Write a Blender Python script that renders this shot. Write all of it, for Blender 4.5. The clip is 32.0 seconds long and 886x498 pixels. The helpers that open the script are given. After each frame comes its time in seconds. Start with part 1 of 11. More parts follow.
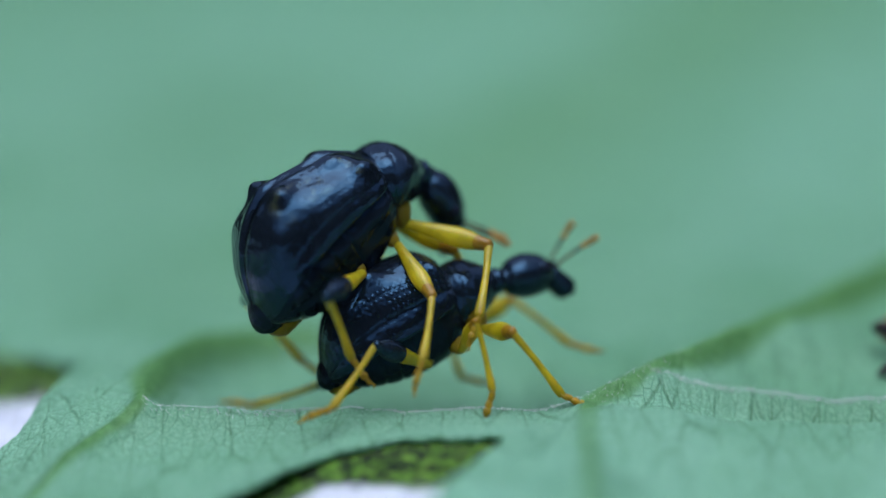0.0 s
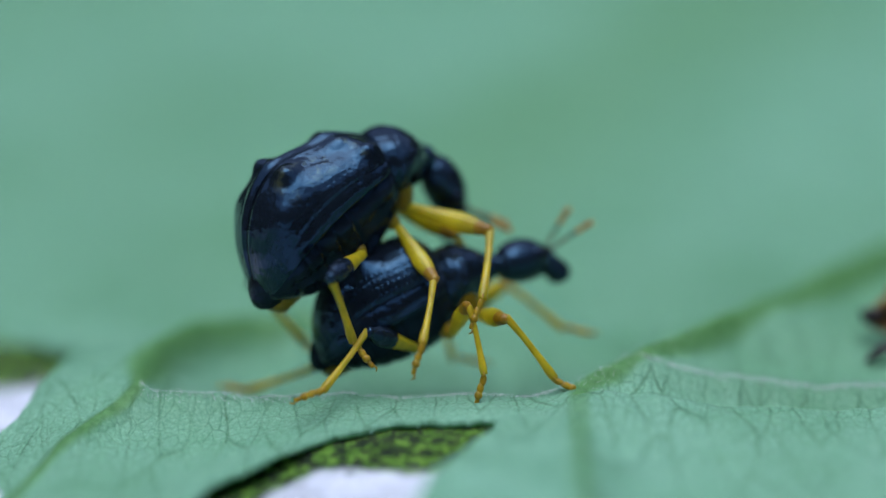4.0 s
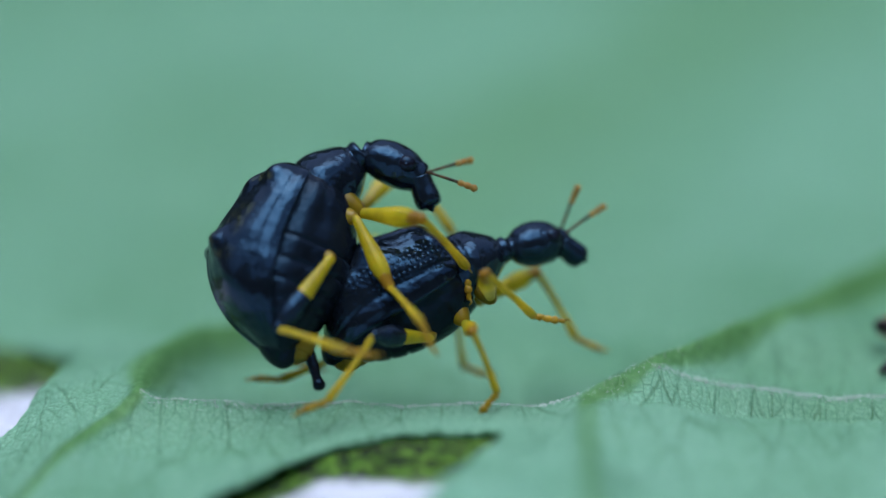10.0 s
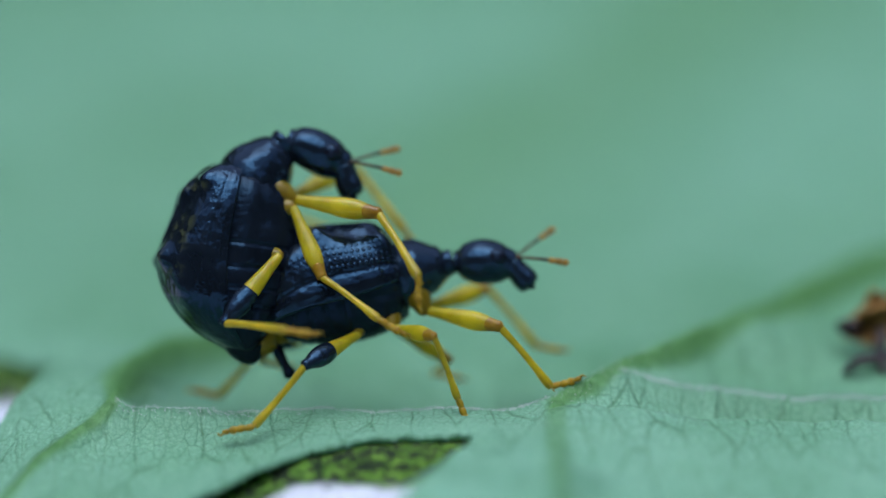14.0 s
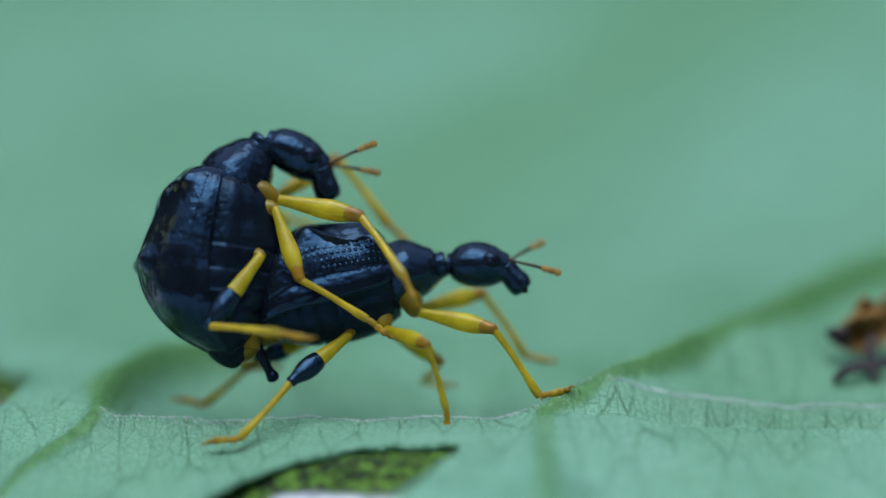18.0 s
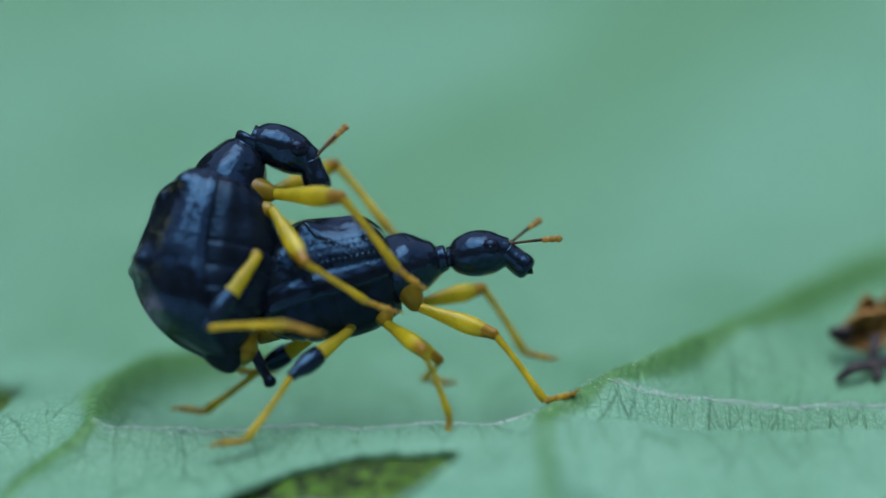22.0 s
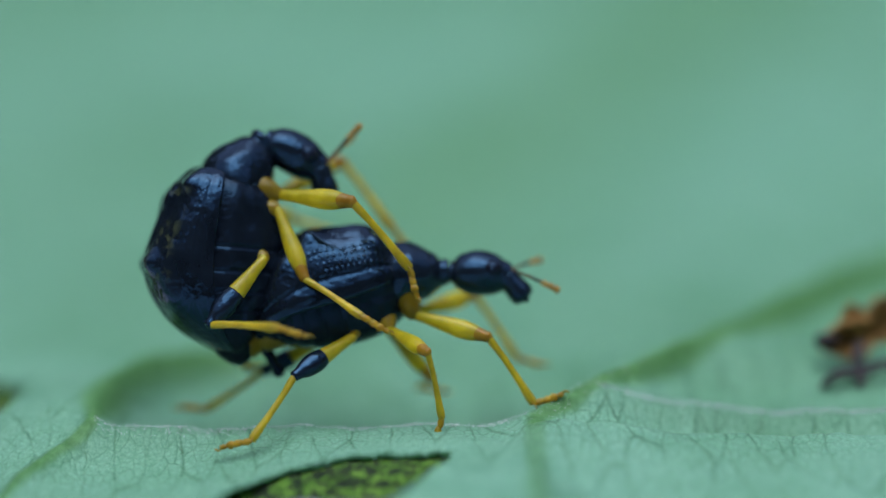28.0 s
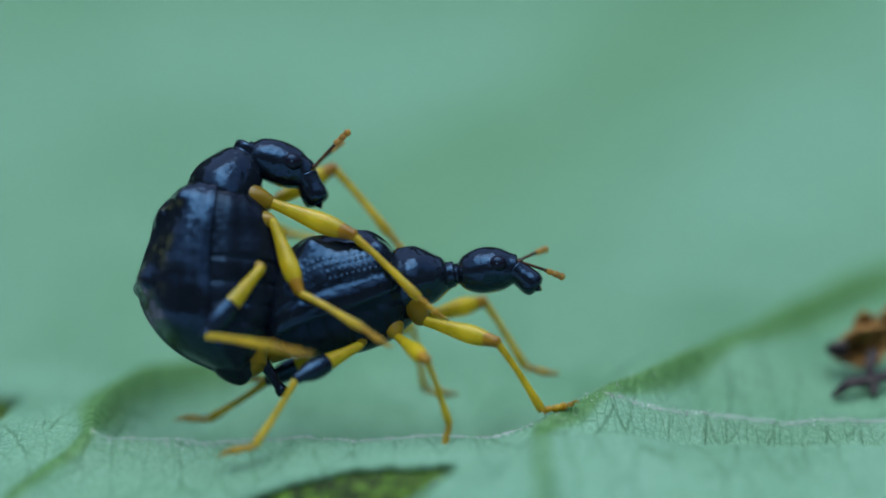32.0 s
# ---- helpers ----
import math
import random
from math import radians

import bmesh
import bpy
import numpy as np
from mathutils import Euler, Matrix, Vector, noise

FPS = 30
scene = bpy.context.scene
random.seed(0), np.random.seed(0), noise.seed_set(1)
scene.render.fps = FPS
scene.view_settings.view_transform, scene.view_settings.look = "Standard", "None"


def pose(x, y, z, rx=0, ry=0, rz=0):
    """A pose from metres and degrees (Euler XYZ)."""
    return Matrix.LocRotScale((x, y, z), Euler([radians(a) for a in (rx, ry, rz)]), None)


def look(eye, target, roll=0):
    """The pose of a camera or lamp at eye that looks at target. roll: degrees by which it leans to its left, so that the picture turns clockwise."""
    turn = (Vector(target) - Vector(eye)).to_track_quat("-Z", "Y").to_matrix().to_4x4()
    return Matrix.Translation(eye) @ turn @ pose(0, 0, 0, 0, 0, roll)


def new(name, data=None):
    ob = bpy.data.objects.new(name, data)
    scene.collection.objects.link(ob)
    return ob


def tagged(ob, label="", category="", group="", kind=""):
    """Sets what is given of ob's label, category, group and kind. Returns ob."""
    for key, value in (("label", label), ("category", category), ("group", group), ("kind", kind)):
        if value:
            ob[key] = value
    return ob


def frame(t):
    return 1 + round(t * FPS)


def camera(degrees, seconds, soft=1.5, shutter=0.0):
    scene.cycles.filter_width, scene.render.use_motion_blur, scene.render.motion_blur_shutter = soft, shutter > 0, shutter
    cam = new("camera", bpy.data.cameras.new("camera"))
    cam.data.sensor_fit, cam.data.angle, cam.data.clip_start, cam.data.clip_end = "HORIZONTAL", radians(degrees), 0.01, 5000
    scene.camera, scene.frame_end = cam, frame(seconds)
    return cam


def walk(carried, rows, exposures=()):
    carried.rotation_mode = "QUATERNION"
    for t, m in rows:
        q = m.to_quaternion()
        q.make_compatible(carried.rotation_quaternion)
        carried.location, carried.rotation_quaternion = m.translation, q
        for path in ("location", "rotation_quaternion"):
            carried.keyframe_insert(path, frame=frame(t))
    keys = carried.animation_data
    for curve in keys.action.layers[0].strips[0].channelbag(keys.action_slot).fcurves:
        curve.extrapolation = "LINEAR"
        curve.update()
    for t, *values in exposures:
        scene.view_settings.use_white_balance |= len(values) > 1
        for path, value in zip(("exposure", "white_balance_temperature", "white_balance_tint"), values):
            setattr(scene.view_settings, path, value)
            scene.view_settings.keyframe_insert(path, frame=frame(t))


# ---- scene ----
cam = camera(20.0, 32.0)
cam.data.dof.use_dof = True
cam.data.dof.focus_distance = 0.0443
cam.data.dof.aperture_fstop = 26.0
# ---- walk ----
walk(cam, [
    (0, pose(0.000000, -0.043523, 0.010474, 80.089, 0.017, 0.012)),
    (0.5, pose(0.000000, -0.043651, 0.010497, 80.078, -0.069, 0.079)),
    (1, pose(0.000000, -0.043787, 0.010521, 80.000, -0.000, 0.000)),
    (1.5, pose(0.000000, -0.043915, 0.010543, 79.880, 0.014, -0.054)),
    (2, pose(0.000000, -0.044040, 0.010566, 79.795, -0.003, -0.101)),
    (2.5, pose(0.000000, -0.044100, 0.010576, 79.777, -0.033, -0.115)),
    (3, pose(0.000000, -0.044101, 0.010576, 79.797, -0.032, -0.121)),
    (3.5, pose(0.000000, -0.044090, 0.010574, 79.802, -0.072, -0.120)),
    (5.5, pose(0.000000, -0.044105, 0.010577, 79.862, -0.076, -0.142)),
    (6, pose(0.000000, -0.044092, 0.010575, 79.864, -0.053, -0.144)),
    (6.5, pose(0.000000, -0.044135, 0.010582, 79.881, -0.071, -0.132)),
    (7, pose(0.000000, -0.044149, 0.010585, 79.899, -0.098, -0.123)),
    (7.5, pose(0.000000, -0.044118, 0.010579, 79.908, -0.066, -0.130)),
    (8, pose(0.000000, -0.044136, 0.010582, 79.917, -0.035, -0.141)),
    (8.5, pose(0.000000, -0.044104, 0.010577, 79.928, 0.012, -0.157)),
    (9, pose(0.000000, -0.043948, 0.010549, 79.942, -0.000, -0.117)),
    (9.5, pose(0.000000, -0.043636, 0.010494, 79.962, -0.129, -0.044)),
    (10, pose(0.000000, -0.043313, 0.010437, 79.957, -0.373, 0.080)),
    (10.5, pose(0.000000, -0.043052, 0.010391, 79.916, -1.063, 0.361)),
    (11, pose(0.000000, -0.042960, 0.010375, 79.943, -0.450, 0.167)),
    (11.5, pose(0.000000, -0.042827, 0.010352, 79.848, -0.192, 0.094)),
    (12, pose(0.000000, -0.042854, 0.010356, 79.902, -0.070, 0.027)),
    (12.5, pose(0.000000, -0.043045, 0.010390, 79.896, 0.032, -0.107)),
    (13, pose(0.000000, -0.043419, 0.010456, 79.949, 0.230, -0.355)),
    (13.5, pose(0.000000, -0.043793, 0.010522, 80.088, 0.106, -0.600)),
    (14, pose(0.000000, -0.043983, 0.010555, 80.122, 0.102, -0.720)),
    (14.5, pose(0.000000, -0.044041, 0.010566, 80.145, 0.112, -0.740)),
    (16.5, pose(0.000000, -0.043951, 0.010550, 80.232, 0.255, -0.867)),
    (17, pose(0.000000, -0.043839, 0.010530, 80.253, 0.169, -0.876)),
    (17.5, pose(0.000000, -0.043712, 0.010508, 80.280, 0.131, -0.934)),
    (18, pose(0.000000, -0.043637, 0.010494, 80.291, 0.118, -1.024)),
    (18.5, pose(0.000000, -0.043645, 0.010496, 80.264, 0.160, -1.154)),
    (19, pose(0.000000, -0.043662, 0.010499, 80.245, 0.143, -1.228)),
    (19.5, pose(0.000000, -0.043648, 0.010496, 80.240, 0.165, -1.276)),
    (20, pose(0.000000, -0.043616, 0.010491, 80.230, 0.218, -1.282)),
    (20.5, pose(0.000000, -0.043561, 0.010481, 80.243, 0.211, -1.251)),
    (21, pose(0.000000, -0.043361, 0.010446, 80.255, 0.251, -1.200)),
    (21.5, pose(0.000000, -0.043144, 0.010407, 80.271, 0.273, -1.170)),
    (22, pose(0.000000, -0.043057, 0.010392, 80.385, 0.951, -1.262)),
    (22.5, pose(0.000000, -0.042957, 0.010375, 80.607, 0.205, -1.058)),
    (23, pose(0.000000, -0.043270, 0.010430, 80.594, 0.462, -1.207)),
    (23.5, pose(0.000000, -0.043665, 0.010499, 80.519, 0.363, -1.262)),
    (24, pose(0.000000, -0.043961, 0.010551, 80.461, 0.330, -1.305)),
    (24.5, pose(0.000000, -0.044087, 0.010574, 80.444, 0.267, -1.281)),
    (25, pose(0.000000, -0.044091, 0.010574, 80.448, 0.336, -1.266)),
    (25.5, pose(0.000000, -0.044115, 0.010579, 80.454, 0.320, -1.251)),
    (27.5, pose(0.000000, -0.044122, 0.010580, 80.495, 0.343, -1.262)),
    (28, pose(0.000000, -0.044084, 0.010573, 80.499, 0.407, -1.274)),
    (28.5, pose(0.000000, -0.044095, 0.010575, 80.511, 0.390, -1.270)),
    (29, pose(0.000000, -0.044085, 0.010573, 80.516, 0.403, -1.272)),
    (29.5, pose(0.000000, -0.044085, 0.010573, 80.521, 0.429, -1.273)),
    (30, pose(0.000000, -0.044046, 0.010567, 80.518, 0.426, -1.257)),
    (30.5, pose(0.000000, -0.043997, 0.010558, 80.518, 0.482, -1.273)),
    (31, pose(0.000000, -0.043871, 0.010536, 80.546, 0.420, -1.299)),
    (31.5, pose(0.000000, -0.043578, 0.010484, 80.610, 0.426, -1.301)),
    (32, pose(0.000000, -0.043119, 0.010403, 80.684, 0.614, -1.255)),
], exposures=[(0.0, 0.33, 5780, 14), (32.0, 0.33, 5780, 14)])
# ---- end of walk ----

# ---- light: bright overcast day, cool white balance ----
SUN_EL, SUN_AZ = 76.0, 190.0
world = bpy.data.worlds.new("overcast_sky")
scene.world = world
world.use_nodes = True
wn = world.node_tree.nodes
sky = wn.new("ShaderNodeTexSky")
sky.sky_type = "NISHITA"
sky.sun_disc = False
sky.sun_elevation = radians(SUN_EL)
sky.sun_rotation = radians(SUN_AZ)
sky.air_density, sky.dust_density, sky.ozone_density = 1.0, 4.0, 2.0
world.node_tree.links.new(sky.outputs[0], wn["Background"].inputs[0])
wn["Background"].inputs[1].default_value = 0.14
sun = new("sun", bpy.data.lights.new("sun", "SUN"))
sun.data.energy = 2.0
sun.data.angle = radians(60)
sun.data.color = (0.88, 0.95, 1.0)
sun.matrix_world = look((0, 0, 1), (0.04, 0.24, 0.0))
scene.view_settings.exposure = 0.0

MM = 0.001


# ---- materials ----
class Mat:
    """A node material with short calls to add nodes."""

    def __init__(self, name):
        self.m = bpy.data.materials.new(name)
        self.m.use_nodes = True
        self.nt = self.m.node_tree
        self.b = self.nt.nodes["Principled BSDF"]

    def n(self, kind, **values):
        node = self.nt.nodes.new("ShaderNode" + kind)
        for key, value in values.items():
            setattr(node, key, value)
        return node

    def to(self, a, b):
        self.nt.links.new(a, b)

    def set(self, **values):
        for key, value in values.items():
            self.b.inputs[key.replace("_", " ")].default_value = value
        return self

    def coords(self, kind="Object"):
        return self.n("TexCoord").outputs[kind]

    def noise(self, scale, vec=None, detail=3.0, rough=0.55):
        node = self.n("TexNoise")
        node.inputs["Scale"].default_value = scale
        node.inputs["Detail"].default_value = detail
        node.inputs["Roughness"].default_value = rough
        self.to(vec if vec is not None else self.coords(), node.inputs["Vector"])
        return node.outputs["Fac"]

    def ramp(self, fac, stops):
        node = self.n("ValToRGB")
        el = node.color_ramp.elements
        while len(el) < len(stops):
            el.new(0.5)
        for e, (p, c) in zip(el, stops):
            e.position, e.color = p, (*c, 1) if len(c) == 3 else c
        self.to(fac, node.inputs[0])
        return node.outputs[0]

    def mix(self, fac, a, b, mode="MIX"):
        node = self.n("MixRGB", blend_type=mode)
        for socket, value in zip(node.inputs, (fac, a, b)):
            if isinstance(value, (int, float)):
                socket.default_value = value
            elif isinstance(value, tuple):
                socket.default_value = (*value, 1)
            else:
                self.to(value, socket)
        return node.outputs[0]

    def math(self, op, a, b=0.0):
        node = self.n("Math", operation=op)
        for socket, value in zip(node.inputs, (a, b)):
            if isinstance(value, (int, float)):
                socket.default_value = value
            else:
                self.to(value, socket)
        return node.outputs[0]

    def bump(self, height, strength, distance, under=None):
        node = self.n("Bump")
        node.inputs["Strength"].default_value = strength
        node.inputs["Distance"].default_value = distance
        self.to(height, node.inputs["Height"])
        if under is not None:
            self.to(under, node.inputs["Normal"])
        self.to(node.outputs[0], self.b.inputs["Normal"])
        return node.outputs[0]


def cuticle(name, base, rough, pits=0.0, wrinkle=0.3, marks=False, grain=0.06, gloss=0.26):
    """Shiny black insect cuticle; pits: rows of punctures along the wing case."""
    m = Mat(name)
    obj = m.coords()
    fine = m.noise(9000, obj, 3)
    broad = m.noise(1100, obj, 3)
    swell = m.noise(420, obj, 2)
    tone = m.ramp(broad, [(0.3, base), (0.75, tuple(c * 2.2 for c in base))])
    dull = m.noise(1900, obj, 5, 0.7)
    if marks:
        uv = m.n("SeparateXYZ")
        m.to(m.coords("UV"), uv.inputs[0])
        # olive marks, partly the leaf's green reflections put into the colour
        patch = m.ramp(m.noise(1500, obj, 4, 0.65), [(0.48, (0, 0, 0)), (0.58, (1, 1, 1))])
        along = m.ramp(uv.outputs[0], [(0.04, (0, 0, 0)), (0.10, (1, 1, 1)), (0.30, (0.7, 0.7, 0.7)), (0.46, (1, 1, 1)), (0.54, (1, 1, 1)), (0.64, (0, 0, 0))])
        across = m.ramp(uv.outputs[1], [(0.16, (0, 0, 0)), (0.27, (1, 1, 1)), (0.46, (1, 1, 1)), (0.60, (0, 0, 0))])
        tone = m.mix(m.math("MULTIPLY", m.math("MULTIPLY", patch, along), m.math("MULTIPLY", across, 0.65)), tone, (0.10, 0.115, 0.045))
    m.to(tone, m.b.inputs["Base Color"])
    m.to(m.ramp(dull, [(0.42, (rough * 0.8,) * 3), (0.72, (rough * 1.8,) * 3)]), m.b.inputs["Roughness"])
    m.set(Specular_IOR_Level=gloss)
    m.b.inputs["Specular Tint"].default_value = (0.24, 0.58, 1.0, 1)
    first = m.bump(m.math("ADD", fine, m.math("MULTIPLY", m.noise(3600, obj, 3), 0.9)), grain, 0.00006)
    second = m.bump(m.math("ADD", swell, m.math("MULTIPLY", broad, 0.35)), wrinkle, 0.0006, first)
    if pits:
        uv = m.n("SeparateXYZ")
        m.to(m.mix(0.006, m.coords("UV"), m.noise(2600, obj, 2), "ADD"), uv.inputs[0])
        du = m.math("SUBTRACT", m.math("FRACT", m.math("MULTIPLY", uv.outputs[0], 27.0)), 0.5)
        dv = m.math("SUBTRACT", m.math("FRACT", m.math("MULTIPLY", uv.outputs[1], 14.0)), 0.5)
        r = m.math("ADD", m.math("MULTIPLY", du, du), m.math("MULTIPLY", dv, dv))
        deep = m.math("MULTIPLY", m.ramp(m.noise(700, obj, 2), [(0.36, (0.1, 0.1, 0.1)), (0.62, (1, 1, 1))]), pits)
        band = m.ramp(uv.outputs[1], [(0.46, (0, 0, 0)), (0.56, (1, 1, 1)), (0.76, (1, 1, 1)), (0.84, (0, 0, 0))])
        hole = m.math("MULTIPLY", m.math("MINIMUM", m.math("MULTIPLY", r, 8.0), 1.0), m.math("MULTIPLY", deep, band))
        m.bump(hole, 1.0, 0.00005, second)
    return m.m


def chitin(name, dark, light, scale=1600.0, rough=0.30):
    """Amber, slightly translucent leg cuticle."""
    m = Mat(name)
    obj = m.coords()
    m.to(m.ramp(m.noise(scale, obj, 3), [(0.3, dark), (0.7, light)]), m.b.inputs["Base Color"])
    m.set(Roughness=rough, Specular_IOR_Level=0.32, Subsurface_Weight=0.40, Subsurface_Scale=0.00012, Transmission_Weight=0.06)
    m.b.inputs["Subsurface Radius"].default_value = (1.0, 0.6, 0.15)
    m.bump(m.noise(7000, obj, 3), 0.15, 0.00003)
    trans = m.n("BsdfTranslucent")
    m.to(m.mix(1.0, m.b.inputs["Base Color"].links[0].from_socket, (1.7, 1.7, 1.9), "MULTIPLY"), trans.inputs["Color"])
    mixed = m.n("MixShader")
    mixed.inputs[0].default_value = 0.42
    m.to(m.b.outputs[0], mixed.inputs[1])
    m.to(trans.outputs[0], mixed.inputs[2])
    m.to(mixed.outputs[0], m.nt.nodes["Material Output"].inputs[0])
    return m.m


BLACK = (0.0036, 0.0056, 0.0086)
M_ELYTRA = cuticle("punctured black cuticle", BLACK, 0.06, 0.42, 0.36, False, 0.14, 0.50)
M_ELYTRA_B = cuticle("black cuticle with olive marks and painted leaf glints", BLACK, 0.06, 0.09, 0.42, True, 0.16, 0.50)
M_BLACK = cuticle("glossy black cuticle", BLACK, 0.06, 0.0, 0.42, False, 0.18, 0.50)
M_BELLY = cuticle("dull black belly cuticle", (0.0035, 0.0037, 0.0045), 0.20, 0.0, 0.6, False, 0.35)
M_FLANK = cuticle("wrinkled black flank cuticle", BLACK, 0.15, 0.0, 0.35, False, 0.20, 0.20)
M_EYE = cuticle("black eye", (0.004, 0.004, 0.006), 0.08, 0.0, 0.0)
M_LEG = chitin("yellow leg cuticle", (0.32, 0.268, 0.006), (0.55, 0.462, 0.014))
M_TIBIA = chitin("amber shin cuticle", (0.33, 0.262, 0.009), (0.57, 0.455, 0.020))
M_COXA = chitin("brown amber cuticle", (0.20, 0.137, 0.005), (0.34, 0.245, 0.011))
M_FOOT = chitin("amber foot cuticle", (0.26, 0.165, 0.008), (0.48, 0.33, 0.022), 5000)
M_KNEE = chitin("amber knee cuticle", (0.25, 0.135, 0.006), (0.42, 0.26, 0.014), 3000)
M_CLUB = chitin("tan antenna cuticle", (0.27, 0.165, 0.03), (0.45, 0.28, 0.06), 6000, 0.6)
M_STALK = chitin("dark brown antenna cuticle", (0.018, 0.011, 0.006), (0.11, 0.058, 0.018), 5000, 0.4)


def leaf_material():
    """Pale leaf underside: dark veinlets in a ladder, a fine net of cells that bulge between them."""
    m = Mat("pale green leaf")
    obj = m.coords()
    wn2 = m.n("TexNoise")
    wn2.inputs["Scale"].default_value = 1500
    wn2.inputs["Detail"].default_value = 3
    m.to(obj, wn2.inputs["Vector"])
    warp = m.mix(0.00024, obj, wn2.outputs["Color"], "ADD")

    def cells(scale, stretch, turn):
        lay = m.n("Mapping")
        lay.inputs["Rotation"].default_value = (0, 0, radians(turn))
        lay.inputs["Scale"].default_value = (1.0, stretch, 0.0)
        m.to(warp, lay.inputs["Vector"])
        v = m.n("TexVoronoi", feature="DISTANCE_TO_EDGE", voronoi_dimensions="2D")
        v.inputs["Scale"].default_value = scale
        m.to(lay.outputs[0], v.inputs["Vector"])
        return v.outputs["Distance"]

    ladder, net, fine = cells(1700, .24, -8), cells(4600, .55, 14), cells(9500, .8, 30)
    line = m.ramp(ladder, [(0.0, (1, 1, 1)), (0.018, (.8, .8, .8)), (0.045, (0, 0, 0))])
    mesh = m.ramp(net, [(0.0, (1, 1, 1)), (0.09, (0, 0, 0))])
    tiny = m.ramp(fine, [(0.0, (1, 1, 1)), (0.13, (0, 0, 0))])
    fade = m.ramp(m.noise(900, obj, 2), [(0.36, (0.15, 0.15, 0.15)), (0.60, (1, 1, 1))])
    broad = m.ramp(m.noise(38, obj, 2), [(0.32, (0.158, 0.350, 0.190)), (0.66, (0.243, 0.490, 0.330))])
    patch = m.ramp(m.noise(330, obj, 3), [(0.30, (0.86, 0.92, 0.84)), (0.60, (1.10, 1.07, 1.09))])
    speck = m.ramp(m.noise(14000, obj, 3), [(0.30, (0.72, 0.80, 0.74)), (0.50, (1.0, 1.0, 1.0)), (0.70, (1.5, 1.34, 1.40))])
    col = m.mix(0.6, m.mix(1.0, broad, patch, "MULTIPLY"), speck, "MULTIPLY")
    col = m.mix(m.math("MULTIPLY", tiny, 0.20), col, (0.06, 0.18, 0.08))
    col = m.mix(m.math("MULTIPLY", m.math("MULTIPLY", mesh, fade), 0.50), col, (0.045, 0.15, 0.06))
    col = m.mix(m.math("MULTIPLY", m.math("MULTIPLY", line, fade), 0.55), col, (0.035, 0.125, 0.04))
    vein = m.n("Attribute", attribute_name="vein")
    grainy = m.ramp(m.noise(5000, obj, 3), [(0.35, (0.070, 0.20, 0.040)), (0.65, (0.125, 0.30, 0.080))])
    col = m.mix(m.math("MULTIPLY", vein.outputs["Fac"], 0.88), col, grainy)
    m.to(col, m.b.inputs["Base Color"])
    m.set(Roughness=0.50, Specular_IOR_Level=0.28)
    first = m.bump(m.noise(12000, obj, 4, 0.65), 0.30, 0.00008)
    second = m.bump(m.math("ADD", m.math("MULTIPLY", m.math("MINIMUM", net, 0.30), 1.6), m.math("MINIMUM", fine, 0.25)), 0.38, 0.00010, first)
    m.bump(m.math("MINIMUM", ladder, 0.08), 0.45, 0.0004, second)
    trans = m.n("BsdfTranslucent")
    m.to(m.mix(1.0, col, (0.8, 1.0, 0.6), "MULTIPLY"), trans.inputs["Color"])
    mixed = m.n("MixShader")
    mixed.inputs[0].default_value = 0.32
    m.to(m.b.outputs[0], mixed.inputs[1])
    m.to(trans.outputs[0], mixed.inputs[2])
    m.to(mixed.outputs[0], m.nt.nodes["Material Output"].inputs[0])
    return m.m


def ground_material():
    m = Mat("white stone with moss")
    obj = m.coords()
    white = m.ramp(m.noise(900, obj, 6, 0.7), [(0.32, (0.30, 0.31, 0.33)), (0.5, (0.54, 0.57, 0.62)), (0.8, (0.68, 0.70, 0.75))])
    black = m.ramp(m.noise(4600, obj, 5, 0.75), [(0.46, (0, 0, 0)), (0.53, (1, 1, 1))])
    moss = m.ramp(m.noise(5200, obj, 5, 0.7), [(0.36, (0.012, 0.034, 0.005)), (0.50, (0.075, 0.165, 0.018)), (0.66, (0.16, 0.29, 0.036))])
    moss = m.mix(m.math("MULTIPLY", black, 0.92), moss, (0.010, 0.014, 0.010))
    grit = m.ramp(m.noise(4200, obj, 4, 0.7), [(0.58, (0, 0, 0)), (0.63, (1, 1, 1))])
    white = m.mix(m.math("MULTIPLY", grit, 0.75), white, (0.07, 0.075, 0.07))
    mask = m.n("Attribute", attribute_name="moss")
    m.to(m.mix(mask.outputs["Fac"], white, moss), m.b.inputs["Base Color"])
    m.set(Roughness=0.9, Specular_IOR_Level=0.2)
    m.bump(m.noise(2200, obj, 5), 1.0, 0.0003)
    return m.m


M_LEAF = leaf_material()
M_GROUND = ground_material()


def debris_material(name, dark, light):
    m = Mat(name)
    obj = m.coords()
    m.to(m.ramp(m.noise(2500, obj, 5), [(0.3, dark), (0.7, light)]), m.b.inputs["Base Color"])
    m.set(Roughness=0.85, Specular_IOR_Level=0.25)
    m.bump(m.noise(4000, obj, 5), 0.9, 0.0001)
    return m.m


M_DRY = debris_material("dry brown plant matter", (0.07, 0.036, 0.010), (0.42, 0.23, 0.06))
M_CHAR = debris_material("blackish plant matter", (0.012, 0.012, 0.014), (0.09, 0.075, 0.07))
M_SURROUND = debris_material("dark green surround", (0.012, 0.022, 0.008), (0.05, 0.08, 0.03))
M_HAIR = debris_material("white leaf hair", (0.6, 0.66, 0.6), (0.85, 0.88, 0.85))


# ---- building helpers, in millimetres ----
def lerp(table, x):
    """Smooth value at x from (x, value) pairs."""
    for (x0, a), (x1, b) in zip(table, table[1:]):
        if x <= x1:
            k = max(0.0, (x - x0) / (x1 - x0))
            return a + (b - a) * k
    return table[-1][1]


